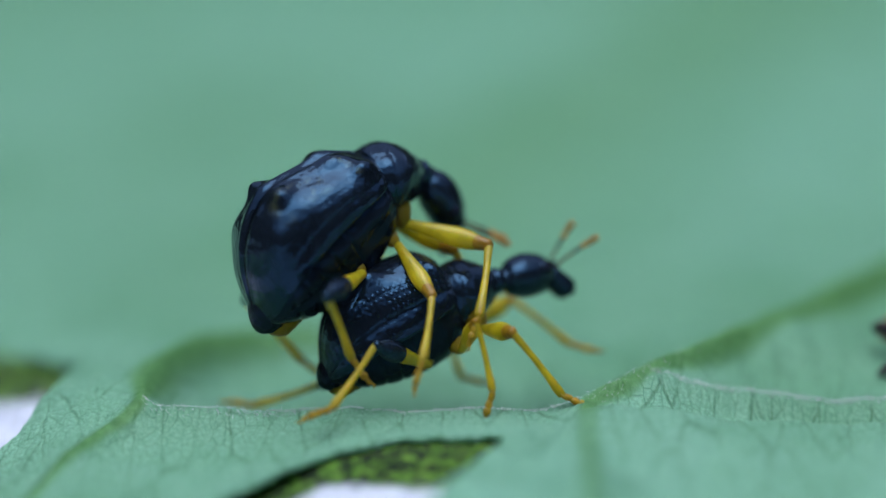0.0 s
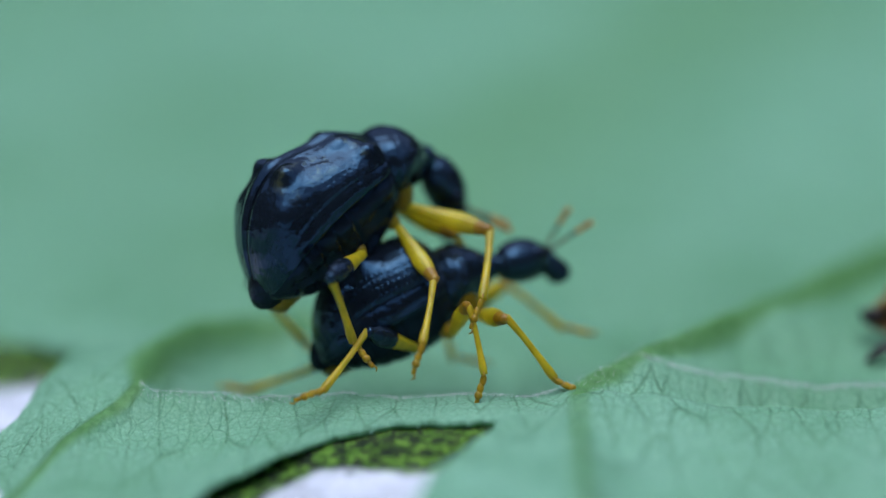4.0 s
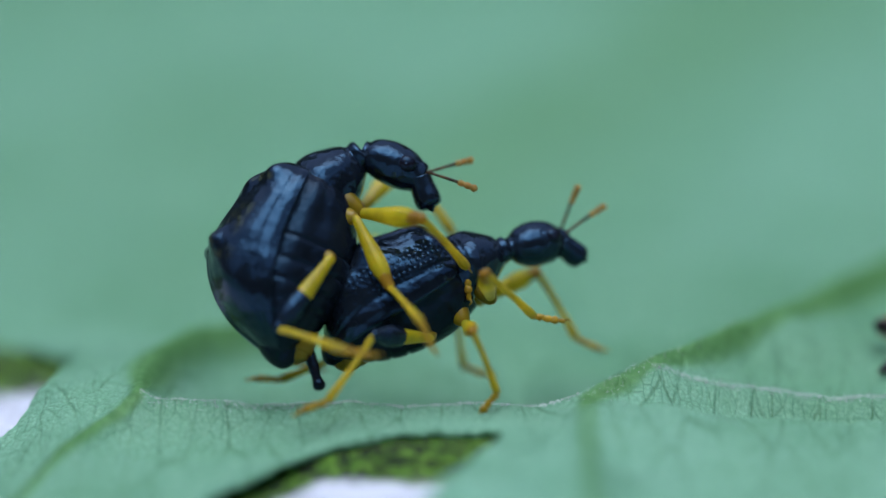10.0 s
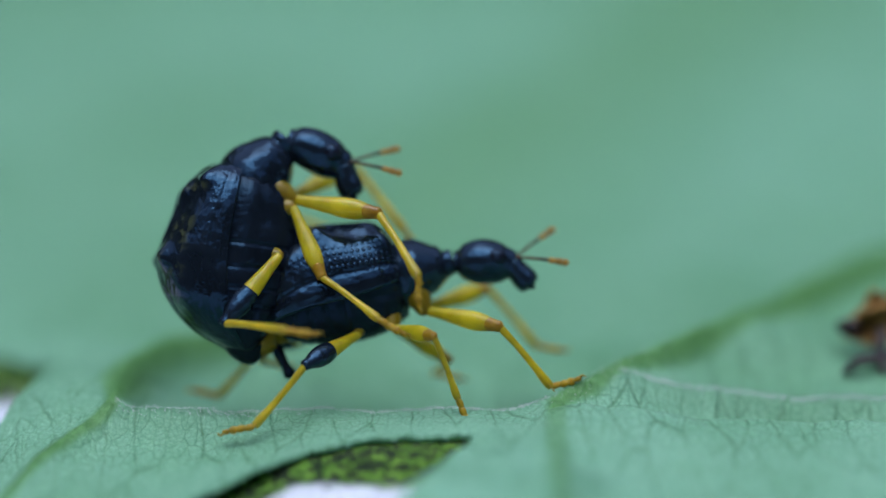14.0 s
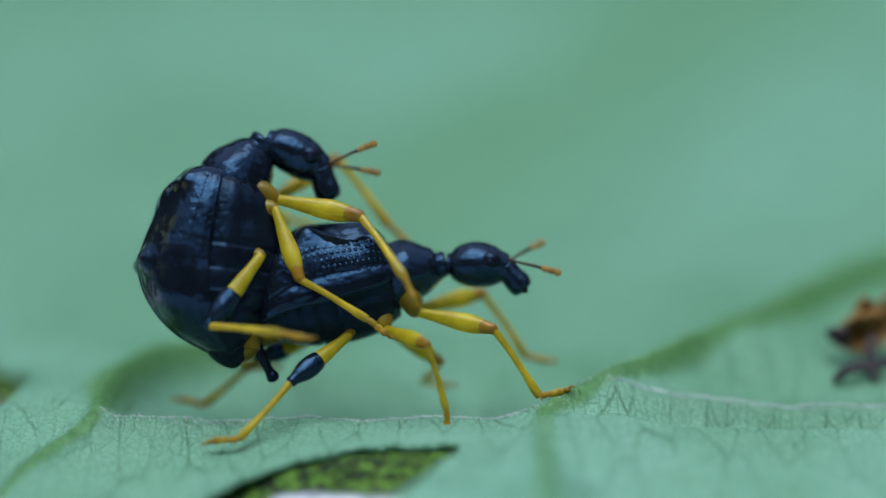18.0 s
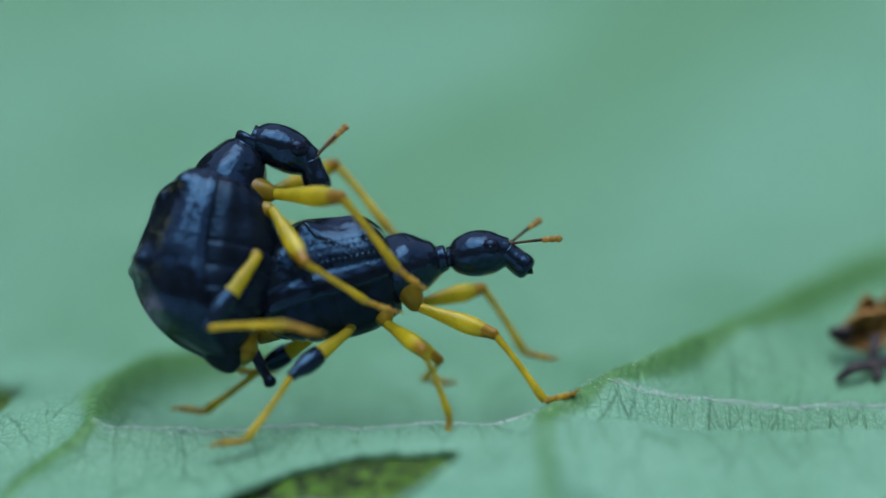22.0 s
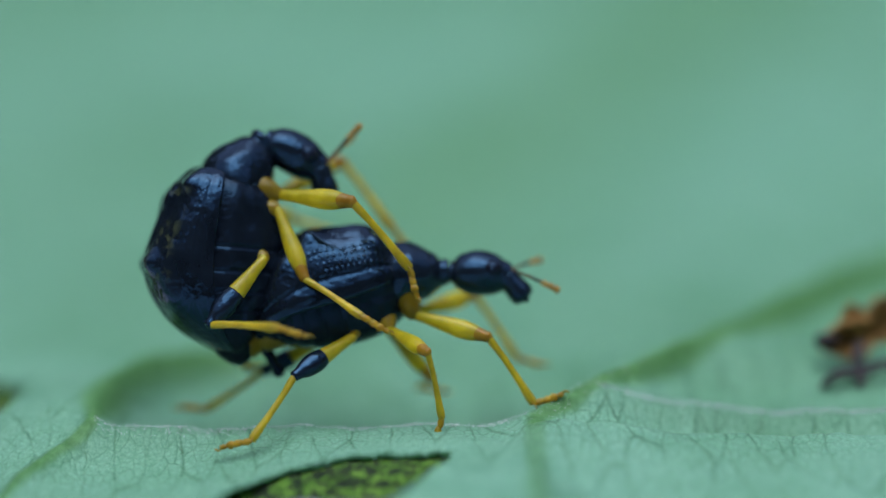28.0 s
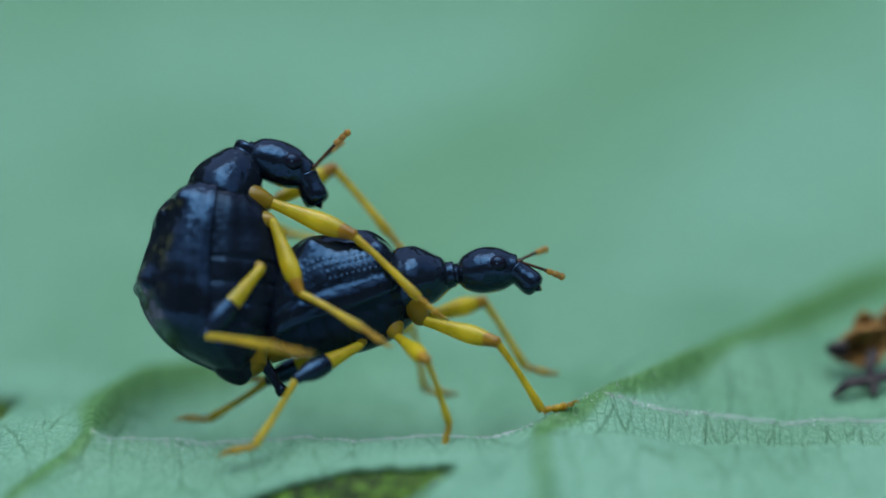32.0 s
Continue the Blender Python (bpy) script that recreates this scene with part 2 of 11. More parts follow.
def curve_of(table, x):
    """Rounded interpolation through (x, value) pairs, Catmull-Rom."""
    n = len(table)
    if x <= table[0][0]:
        return table[0][1]
    for i in range(n - 1):
        x0, a = table[i]
        x1, b = table[i + 1]
        if x <= x1:
            k = (x - x0) / (x1 - x0)
            pa = table[max(i - 1, 0)]
            pb = table[min(i + 2, n - 1)]
            ta = (b - pa[1]) / (x1 - pa[0]) * (x1 - x0)
            tb = (pb[1] - a) / (pb[0] - x0) * (x1 - x0)
            return ((2 * k ** 3 - 3 * k ** 2 + 1) * a + (k ** 3 - 2 * k ** 2 + k) * ta
                    + (-2 * k ** 3 + 3 * k ** 2) * b + (k ** 3 - k ** 2) * tb)
    return table[-1][1]


def mesh_object(name, verts, faces, material, uvs=None):
    me = bpy.data.meshes.new(name)
    me.from_pydata([tuple(c * MM for c in v) for v in verts], [], faces)
    if uvs is not None:
        layer = me.uv_layers.new(name="UVMap")
        for loop in me.loops:
            layer.data[loop.index].uv = uvs[loop.vertex_index]
    me.polygons.foreach_set("use_smooth", [True] * len(me.polygons))
    me.materials.append(material)
    me.update()
    return new(name, me)


def loft(name, rings, material, scale=1.0, closed=True):
    """Skin over rings of points (all of one length); the ends are capped."""
    verts, faces = [], []
    n = len(rings[0])
    for ring in rings:
        verts += [tuple(c * scale for c in p) for p in ring]
    for i in range(len(rings) - 1):
        for j in range(n if closed else n - 1):
            k = (j + 1) % n
            faces.append((i * n + j, i * n + k, (i + 1) * n + k, (i + 1) * n + j))
    if closed:
        faces.append(tuple(range(n))[::-1])
        faces.append(tuple(range((len(rings) - 1) * n, len(rings) * n)))
    uvs = [(i / (len(rings) - 1), j / n) for i in range(len(rings)) for j in range(n)]
    return mesh_object(name, verts, faces, material, uvs)


def tube(name, path, material, scale=1.0, seg=14, flat=1.0):
    """A round limb: path of (x, y, z, radius)."""
    rings = []
    pts = [Vector(p[:3]) for p in path]
    for i, p in enumerate(path):
        d = (pts[min(i + 1, len(pts) - 1)] - pts[max(i - 1, 0)]).normalized()
        side = d.cross(Vector((0, 0, 1)))
        if side.length < 0.1:
            side = d.cross(Vector((0, 1, 0)))
        side.normalize()
        up = side.cross(d)
        ring = []
        for k in range(seg):
            a = 2 * math.pi * k / seg
            ring.append(pts[i] + side * (math.cos(a) * p[3] * flat) + up * (math.sin(a) * p[3]))
        rings.append([tuple(v) for v in ring])
    return loft(name, rings, material, scale)


def smooth_path(table, steps):
    """Dense (x, y, z, r) path through control rows."""
    cols = list(zip(*table))
    n = len(table)
    out = []
    for i in range(steps + 1):
        u = (n - 1) * i / steps
        out.append(tuple(curve_of([(k, c[k]) for k in range(n)], u) for c in cols))
    return out


def under(child, parent):
    child.parent = parent
    return child


# ---- beetles ----
WIDTH = [(0, .40), (.03, .56), (.08, .70), (.14, .77), (.28, .82), (.5, .88), (.72, .86), (.86, .71), (.96, .44), (1, .20)]
TOP = [(0, .42), (.025, .62), (.07, .82), (.14, 1.00), (.28, 1.10), (.44, 1.18), (.54, 1.18), (.66, 1.06), (.80, .80), (.90, .48), (.97, .10), (1, -.10)]
TOP_SLOPED = [(0, .34), (.025, .48), (.07, .60), (.14, .75), (.28, .93), (.42, 1.08), (.53, 1.13), (.66, 1.05), (.80, .80), (.90, .48), (.97, .10), (1, -.10)]
EDGE = [(0, -.05), (.3, -.13), (.7, -.15), (.9, -.24), (1, -.28)]
EDGE_HIGH = [(0, .04), (.15, .10), (.45, .20), (.7, .16), (.88, .0), (.96, -.16), (1, -.26)]
BOTTOM = [(0, -.78), (.2, -.98), (.5, -.98), (.75, -.80), (.92, -.52), (1, -.34)]
BODY_LENGTH = 2.75


def elytron(side, s):
    """One wing case with shoulder and rear bumps, striae, a raised rim and a seam."""
    lean = .19 if s > 1.1 else .08
    swollen = .82 if s < 1.1 else .90
    knob = (.50, .30, .07, .15, .13) if s < 1.1 else (.52, .24, .055, .12, .13)
    firm = .50 if s < 1.1 else .28
    nu, nv = 72, 64
    rings = []
    for i in range(nu + 1):
        u = i / nu
        w, zt, ze = curve_of(WIDTH, u), curve_of(TOP if s < 1.1 else TOP_SLOPED, u), curve_of(EDGE if s < 1.1 else EDGE_HIGH, u)
        ends = smooth(0, .14, u) * smooth(1, .72, u)
        ring = []
        for j in range(nv + 1):
            v = j / nv
            a = math.pi / 2 * (1 - v)
            y = w * abs(math.cos(a)) ** swollen + 0.012
            z = ze + (zt - ze) * abs(math.sin(a)) ** swollen
            # bumps: shoulder, a knob and a low swelling towards the rear
            lift = 0.0
            for bu, bv, ru, rv, h in ((.10, .52, .07, .16, .13), knob, (.72, .50, .08, .16, .06), (.34, .30, .12, .14, -.035), (.19, .20, .075, .16, .02 if s < 1.1 else .10)):
                lift += math.exp(-((u - bu) / ru) ** 2 - ((v - bv) / rv) ** 2) * h
            # fine grooves, closest together near the side
            for g, deep in ((.76, .004),):
                lift -= deep * ends * math.exp(-((v - g - .05 * (u - .5) ** 2) / .014) ** 2)
            y += lift * math.cos(a)
            z += lift * math.sin(a)
            # rim along the side and groove beside the seam
            y += firm * (0.035 * math.exp(-((v - .93) / .04) ** 2) - 0.045 * math.exp(-((v - .83) / .03) ** 2))
            z -= 0.03 * math.exp(-(v / .03) ** 2) - 0.022 * math.exp(-((v - .08) / .035) ** 2)
            ring.append((-u * BODY_LENGTH + lean * z * max(0.0, 1 - u / .55), side * y, z))
        # turned-in underside of the rim
        ring.append((-u * BODY_LENGTH, side * w * .86, ze - 0.03))
        rings.append(ring)
    ob = loft("elytron", rings, M_ELYTRA if s < 1.1 else M_ELYTRA_B, s, closed=False)
    if side > 0:
        ob.data.flip_normals()
    return ob


def abdomen(s):
    rings = []
    nu = 110
    for i in range(nu + 1):
        u = i / nu
        x = -u * (BODY_LENGTH + .02)
        w, zt, zb = curve_of(WIDTH, u) * .93, curve_of(TOP if s < 1.1 else TOP_SLOPED, u) - .10, curve_of(BOTTOM, u)
        groove = 0.03 * sum(math.exp(-((u - g) / .010) ** 2) for g in (.42, .55, .66, .76, .86))
        zb += groove
        if s > 1.1:
            zb *= .85 + .15 * min(1.0, u / .5)
        zc = (zt + zb) / 2
        ring = []
        for j in range(72):
            a = 2 * math.pi * j / 72
            c, sn = math.cos(a), math.sin(a)
            # side plates: a slanting seam, a raised plate under the wing case, uneven wrinkles
            flank = smooth(.35, .1, sn) * smooth(-.9, -.6, sn) * smooth(0, .08, u) * smooth(1, .85, u)
            plate = .05 * math.exp(-((sn + .02) / .13) ** 2) - .05 * math.exp(-((sn + .26 + .1 * u) / .035) ** 2) + .04 * math.exp(-((u - .16) / .07) ** 2 - ((sn + .5) / .2) ** 2)
            plate -= .004 * sum(math.exp(-((u - g - .04 * sn) / .012) ** 2) for g in (.08, .25, .42, .57, .70, .82))
            plate += .022 * noise.noise((u * 7, sn * 5, 3 * s + math.copysign(1, c)))
            k = 1 - groove + flank * plate
            ring.append((x + (.19 if s > 1.1 else .08) * (zc + (zt - zb) / 2 * sn) * max(0.0, 1 - u / .55), w * k * math.copysign(abs(c) ** .9, c), zc + (zt - zb) / 2 * sn))
        rings.append(ring)
    return loft("abdomen", rings, M_FLANK, s)


def prothorax(s):
    radius = [(0, .50), (.10, .58), (.24, .63), (.42, .60), (.65, .46), (.80, .33), (.89, .235), (.97, .23), (1, .19)]
    low = [(0, .56), (.16, .60), (.3, .57), (.46, .52), (.68, .43), (.82, .33), (.9, .26), (1, .22)]
    lift = [(0, -.06), (.5, -.03), (.8, .0), (1, 0)]
    rings = []
    for i in range(49):
        u = i / 48
        r, rl, zc = curve_of(radius, u), curve_of(low, u), curve_of(lift, u)
        if s > 1.1:
            r *= .98
        pinch = .012 * math.exp(-((u - .22) / .03) ** 2) + .03 * math.exp(-((u - .87) / .02) ** 2) + .006 * math.exp(-((u - .50) / .05) ** 2)
        ring = []
        for j in range(36):
            a = 2 * math.pi * j / 36
            sn = math.sin(a)
            # low dents and swellings of the shield
            dent = 1 + .045 * noise.noise((u * 5, 2.2 * math.cos(a), 2.2 * sn + 4 * s)) * smooth(0, .15, u) * smooth(.9, .7, u)
            ring.append((u * 1.17 - .22, (r - pinch) * dent * math.cos(a), zc + ((r - pinch) * (1.02 if s < 1.1 else .92) if sn > 0 else rl) * dent * sn))
        rings.append(ring)
    return loft("prothorax", rings, M_BLACK, s)


def head(s, droop, girth):
    """Head capsule with eyes, snout and jaws."""
    radius = [(0, .17), (.06, .21), (.16, .31), (.35, .40), (.55, .415), (.75, .36), (.9, .26), (1, .22)]
    rings = []
    for i in range(41):
        u = i / 40
        r = curve_of(radius, u) * (1 + (girth - 1) * math.sin(math.pi * min(1, u * 1.1)) ** .5)
        r -= .022 * math.exp(-((u - .05) / .02) ** 2)
        rings.append([(u, r * .92 * math.cos(2 * math.pi * j / 32), r * .98 * math.sin(2 * math.pi * j / 32) + .02 * math.sin(math.pi * u)) for j in range(32)])
    ob = loft("head", rings, M_BLACK, s)
    for side in (-1, 1):
        rings = []
        for i in range(13):
            a = math.pi * i / 12
            rings.append([(.70 + .145 * math.sin(a) * math.cos(2 * math.pi * j / 20), side * (.285 * girth - .105 * math.cos(a)),
                           .10 + .135 * math.sin(a) * math.sin(2 * math.pi * j / 20)) for j in range(20)])
        under(loft("eye", rings, M_EYE, s), ob)
    d = radians(droop)
    c, sn = math.cos(d), math.sin(d)
    profile = [(0, .24), (.12, .235), (.22, .245), (.33, .255), (.41, .245), (.47, .20), (.50, .09)]
    rings = []
    for i in range(25):
        u = .50 * i / 24
        r = curve_of(profile, u)
        rings.append([(.93 + u * c + r * .8 * math.sin(2 * math.pi * j / 24) * sn, r * math.cos(2 * math.pi * j / 24),
                       .0 - u * sn + r * .8 * math.sin(2 * math.pi * j / 24) * c) for j in range(24)])
    under(loft("snout", rings, M_BLACK, s), ob)
    for side in (-1, 1):
        tip = tube("jaw", [(.93 + .40 * c, side * .13, -.40 * sn, .07), (.93 + .49 * c, side * .12, -.49 * sn, .06),
                           (.93 + .545 * c, side * .06, -.54 * sn, .02)], M_COXA if side > 0 else M_BELLY, s, 8)
        under(tip, ob)
    return ob


def antenna():
    """Beaded stalk with an orange three-jointed club."""
    path = []
    x = 0.0
    for k in range(9):
        big = .040 if k == 0 else .026 + .001 * k
        step = .10 if k == 0 else .062
        for q in range(5):
            path.append((x + step * q / 4 * .98, 0, .03 * math.sin((x + step * q / 4) * 2.2), big * (.62 + .38 * math.sin(math.pi * (q + .3) / 4.6))))
        x += step
    ob = tube("antenna", path, M_STALK, 1.0, 10)
    path = []
    for k in range(3):
        for q in range(6):
            path.append((x + .125 * q / 5 * .98, 0, .03 * math.sin(x * 2.2), (.055 + .006 * k - (.018 if k == 2 and q > 3 else 0)) * (.68 + .32 * math.sin(math.pi * (q + .4) / 5.8))))
        x += .125
    path[-1] = (*path[-1][:3], .012)
    under(tube("club", path, M_CLUB, 1.0, 12), ob)
    return ob


FEMUR, TIBIA = 1.50, 1.45


def femur(k, black_knee):
    """Club-shaped thigh; the hind pair has black ends."""
    ob = tube("femur", smooth_path([(0, 0, 0, .070), (.10, 0, 0, .088), (.32, 0, 0, .102), (.60, 0, 0, .135), (.92, 0, 0, .168), (1.14, 0, 0, .160),
                                    (1.34, 0, 0, .118), (FEMUR - .04, 0, 0, .098), (FEMUR + .05, 0, 0, .04)], 30), M_LEG, k, 16, .82)
    if black_knee:
        knee = tube("knee", smooth_path([(.80, 0, 0, .165), (.88, 0, 0, .188), (1.05, 0, 0, .200), (1.24, 0, 0, .175), (1.40, 0, 0, .118),
                                         (FEMUR + .03, 0, 0, .10), (FEMUR + .07, 0, 0, .03)], 20), M_BLACK, k, 16, .88)
    else:
        knee = tube("knee", smooth_path([(1.24, 0, 0, .134), (1.34, 0, 0, .123), (1.42, 0, 0, .108), (FEMUR + .01, 0, 0, .100), (FEMUR + .07, 0, 0, .03)], 12), M_KNEE, k, 14, .86)
    under(knee, ob)
    return ob


def tibia(k):
    ob = tube("tibia", smooth_path([(0, 0, 0, .062), (.1, 0, 0, .068), (.5, 0, .015, .057), (1.0, 0, .01, .064), (1.3, 0, 0, .082), (TIBIA, 0, 0, .072)], 26), M_TIBIA, k, 12)
    for side in (-1, 1):
        under(tube("spur", [(TIBIA - .08, side * .05, 0, .022), (TIBIA + .03, side * .10, 0, .014), (TIBIA + .10, side * .11, 0, .004)], M_FOOT, k, 6), ob)
    return ob


def tarsus():
    """Four foot joints and a pair of claws."""
    path = []
    for a, b, r in ((0, .2, .062), (.2, .36, .066), (.36, .50, .074), (.50, .66, .046)):
        for q in range(6):
            k = q / 5
            path.append((a + (b - a) * k * .98, 0, -.02 * math.sin(4 * a), r * (.55 + .45 * math.sin(math.pi * min(1, k * .75 + .1)))))
    path = [(.86 * x, y, z, r) for x, y, z, r in path]
    ob = tube("tarsus", path, M_FOOT, 1.0, 10)
    for side in (-1, 1):
        under(tube("claw", [(.54, side * .02, 0, .022), (.61, side * .06, .02, .018), (.66, side * .07, -.03, .006)], M_COXA, 1.0, 6), ob)
    return ob


REACH = {"f": 1.0, "m": 0.86, "h": 0.96}
HIPS = {"f": (0.25, 0.36, -0.72), "m": (-0.42, 0.55, -0.88), "h": (-1.05, 0.50, -0.84),
        "fu": (0.32, 0.36, -0.66), "mu": (-0.55, 0.55, -0.76), "hu": (-1.30, 0.74, -0.58)}


def coxa(leg, side, s):
    hx, hy, hz = HIPS[leg + ("u" if s > 1.1 else "")]
    hx, hy, hz = hx * s, hy * s * side, hz * s
    if leg == "f":
        rows = [(hx - .14, hy * .70, hz + .46, .21), (hx - .08, hy * .84, hz + .34, .225), (hx - .04, hy * .92, hz + .18, .205), (hx - .01, hy * .97, hz + .04, .16), (hx + .02, hy, hz - .06, .10), (hx + .03, hy, hz - .10, .03)]
    else:
        rows = [(hx, hy * .6, hz + .22, .20), (hx, hy * .75, hz + .12, .18), (hx, hy * .92, hz + .02, .12), (hx, hy, hz - .04, .05)]
    return tube("coxa", smooth_path(rows, 12), M_COXA, 1.0, 14)


def beetle(label, s, droop):
    """A long-necked leaf-rolling beetle; returns it and its moving parts by key."""
    thing = tagged(new("beetle"), label, "beetle", "pair of beetles")
    parts = {}
    k = 1.0 if s < 1.1 else 1.1
    for side in (-1, 1):
        under(elytron(side, s), thing)
    under(abdomen(s), thing)
    tip = tube("tail_tip", smooth_path([(-2.30, 0, -.20, .40), (-2.54, 0, -.25, .36), (-2.71, 0, -.33, .27), (-2.83, 0, -.40, .15), (-2.87, 0, -.43, .04)], 14), M_BELLY, s, 20)
    under(tip, thing)
    rows = [(-2.30, 0, -.42, .31), (-2.42, 0, -.44, .295), (-2.45, 0, -.45, .28), (-2.52, 0, -.46, .275), (-2.60, 0, -.48, .25), (-2.63, 0, -.48, .225), (-2.69, 0, -.49, .20), (-2.75, 0, -.50, .14), (-2.79, 0, -.51, .05)]
    under(tube("tail_band", smooth_path(rows, 32), M_COXA, s, 20), thing)
    if s > 1.1:
        rows = [(-2.40, 0, -.55, .09), (-2.70, 0, -.75, .085), (-2.90, 0, -.87, .07), (-2.98, 0, -.92, .095), (-3.03, 0, -.96, .085), (-3.06, 0, -.98, .03)]
        parts["tail_rod"] = under(tube("tail_rod", smooth_path(rows, 18), M_BELLY, s, 10), thing)
    parts["prothorax"] = under(prothorax(s), thing)
    parts["head"] = under(head(s * (1.12 if s < 1.1 else 1.0), droop, .90 if s < 1.1 else .80), thing)
    for key in ("antenna_r", "antenna_l"):
        parts[key] = under(antenna(), thing)
    for leg in "fmh":
        for sd, side in (("R", -1), ("L", 1)):
            base = coxa(leg, side, s)
            under(base, parts["prothorax"] if leg == "f" else thing)
            parts["femur_" + leg + sd] = under(femur(k * REACH[leg], leg == "h"), thing)
            parts["tibia_" + leg + sd] = under(tibia(k * REACH[leg]), thing)
            parts["tarsus_" + leg + sd] = under(tarsus(), thing)
    return thing, parts


# ---- leaf ----
def ridge_distance(x, y, line):
    best = 99.0
    for (x0, y0), (x1, y1) in zip(line, line[1:]):
        dx, dy = x1 - x0, y1 - y0
        k = min(1.0, max(0.0, ((x - x0) * dx + (y - y0) * dy) / (dx * dx + dy * dy)))
        best = min(best, math.hypot(x - x0 - k * dx, y - y0 - k * dy))
    return best


MIDRIB = [(2.2, -9), (2.25, -5.6), (2.33, -3.5), (2.40, -1.5), (2.50, -.6), (3.08, -.2), (3.58, .4), (4.45, 1.25), (6.3, 3.6), (9.0, 7.2), (13, 12.5), (22, 26), (36, 52)]
MIDRIB_X = [(y, x) for x, y in MIDRIB]
MIDRIB_TOP = [(-9, .0), (-3, .03), (-1.3, .12), (-.6, .26), (-.2, .48), (.4, .62), (1.25, .76), (3.6, .96), (7.2, 1.30), (12.5, 1.5), (26, 2.2)]
LEFT_VEIN = [(-7.2, -4.2), (-6.45, -2.0), (-5.92, -1.0), (-5.36, -.47), (-5.4, 1.1), (-5.25, 2.6), (-4.7, 4.0), (-3.8, 4.9), (-2.6, 5.5)]
LEFT_VEIN_X = [(y, x) for x, y in LEFT_VEIN]
LEFT_WALL = [(-1.0, 0), (-.47, .04), (.3, .26), (1.1, .48), (2.6, .62), (4.0, .60), (5.5, .35), (8, 0)]
FAR_VEIN = [(-2, 12), (1.3, 20.4), (3.5, 27), (7.7, 39), (16, 58)]
BITE = [(-8.15, -1.0), (-7.6, -.2), (-7.2, 1.0), (-7.1, 2.8), (-7.1, 4.6), (-8.4, 6.0), (-12.5, 6.5), (-15, 2.0), (-12, -2.5)]
NOTCH = [(-4.3, -4.6), (-3.65, -3.6), (-3.15, -3.1), (-2.6, -2.6), (-1.75, -2.05), (-.8, -1.92), (.1, -1.96), (.75, -2.02), (1.02, -2.2), (.83, -2.95), (.33, -4.15),
         (-.3, -6), (-.6, -20), (-8, -20), (-5.8, -6.4)]
CREST = -0.45
BACK_LEFT = [(0, .13), (.35, .02), (.9, -.20), (2, -.33), (3.5, -.27), (6, -.08), (12, .25), (25, 1.2), (50, 4.0), (140, 20)]
BACK_OUTER = [(0, -.06), (.5, .02), (2, .08), (5, .02), (12, .25), (25, 1.2), (50, 4.0), (140, 20)]
# the blade beside the midrib is folded twice: a far rim and a near fold with a trough between them
RIM_TOP = [(2.4, .60), (3.6, .58), (4.0, .46), (4.4, .29), (4.9, .15), (5.6, .06), (6.4, .02), (8.1, .07), (10, .12)]
RIM_FAR = [(2.4, .0), (5.5, .60), (6.4, .78), (7.2, .58), (8.3, .42), (10, .36)]
FOLD_TOP = [(2.4, .34), (3.0, .34), (3.8, .27), (4.7, .15), (6.2, .0), (7.9, -.02), (10, -.02)]


def smooth(a, b, x):
    k = min(1.0, max(0.0, (x - a) / (b - a)))
    return k * k * (3 - 2 * k)


def right_blade(x, y):
    """Blade beside the midrib: near sheet, fold, trough, rim, bowl and far slope."""
    rim, fold = curve_of(RIM_TOP, x), curve_of(FOLD_TOP, x)
    far = smooth(5.5, 8.0, x)
    rim_y = .36 + .10 * math.sin(x * 1.3)
    fold_y = -1.15 + .12 * math.sin(x * .9 + 1)
    return curve_of([(-18, -3.4), (-9, -1.5), (-6, -.85), (-3.6, -.42), (-2.1, fold - .13), (fold_y - .35, fold - .02), (fold_y, fold), (-.85, fold - .22), (-.40, rim - .48), (rim_y - .40, rim - .38), (rim_y - .13, rim - .07), (rim_y, rim), (rim_y + .18, rim - .02),
                     (1.1, rim - .30 + .2 * far), (2.2, .3 * rim - .20 + .34 * far), (3.4, curve_of(RIM_FAR, x)), (5.2, .06), (8, .10), (13, .20), (25, 1.1), (50, 4.0), (140, 20)], y)


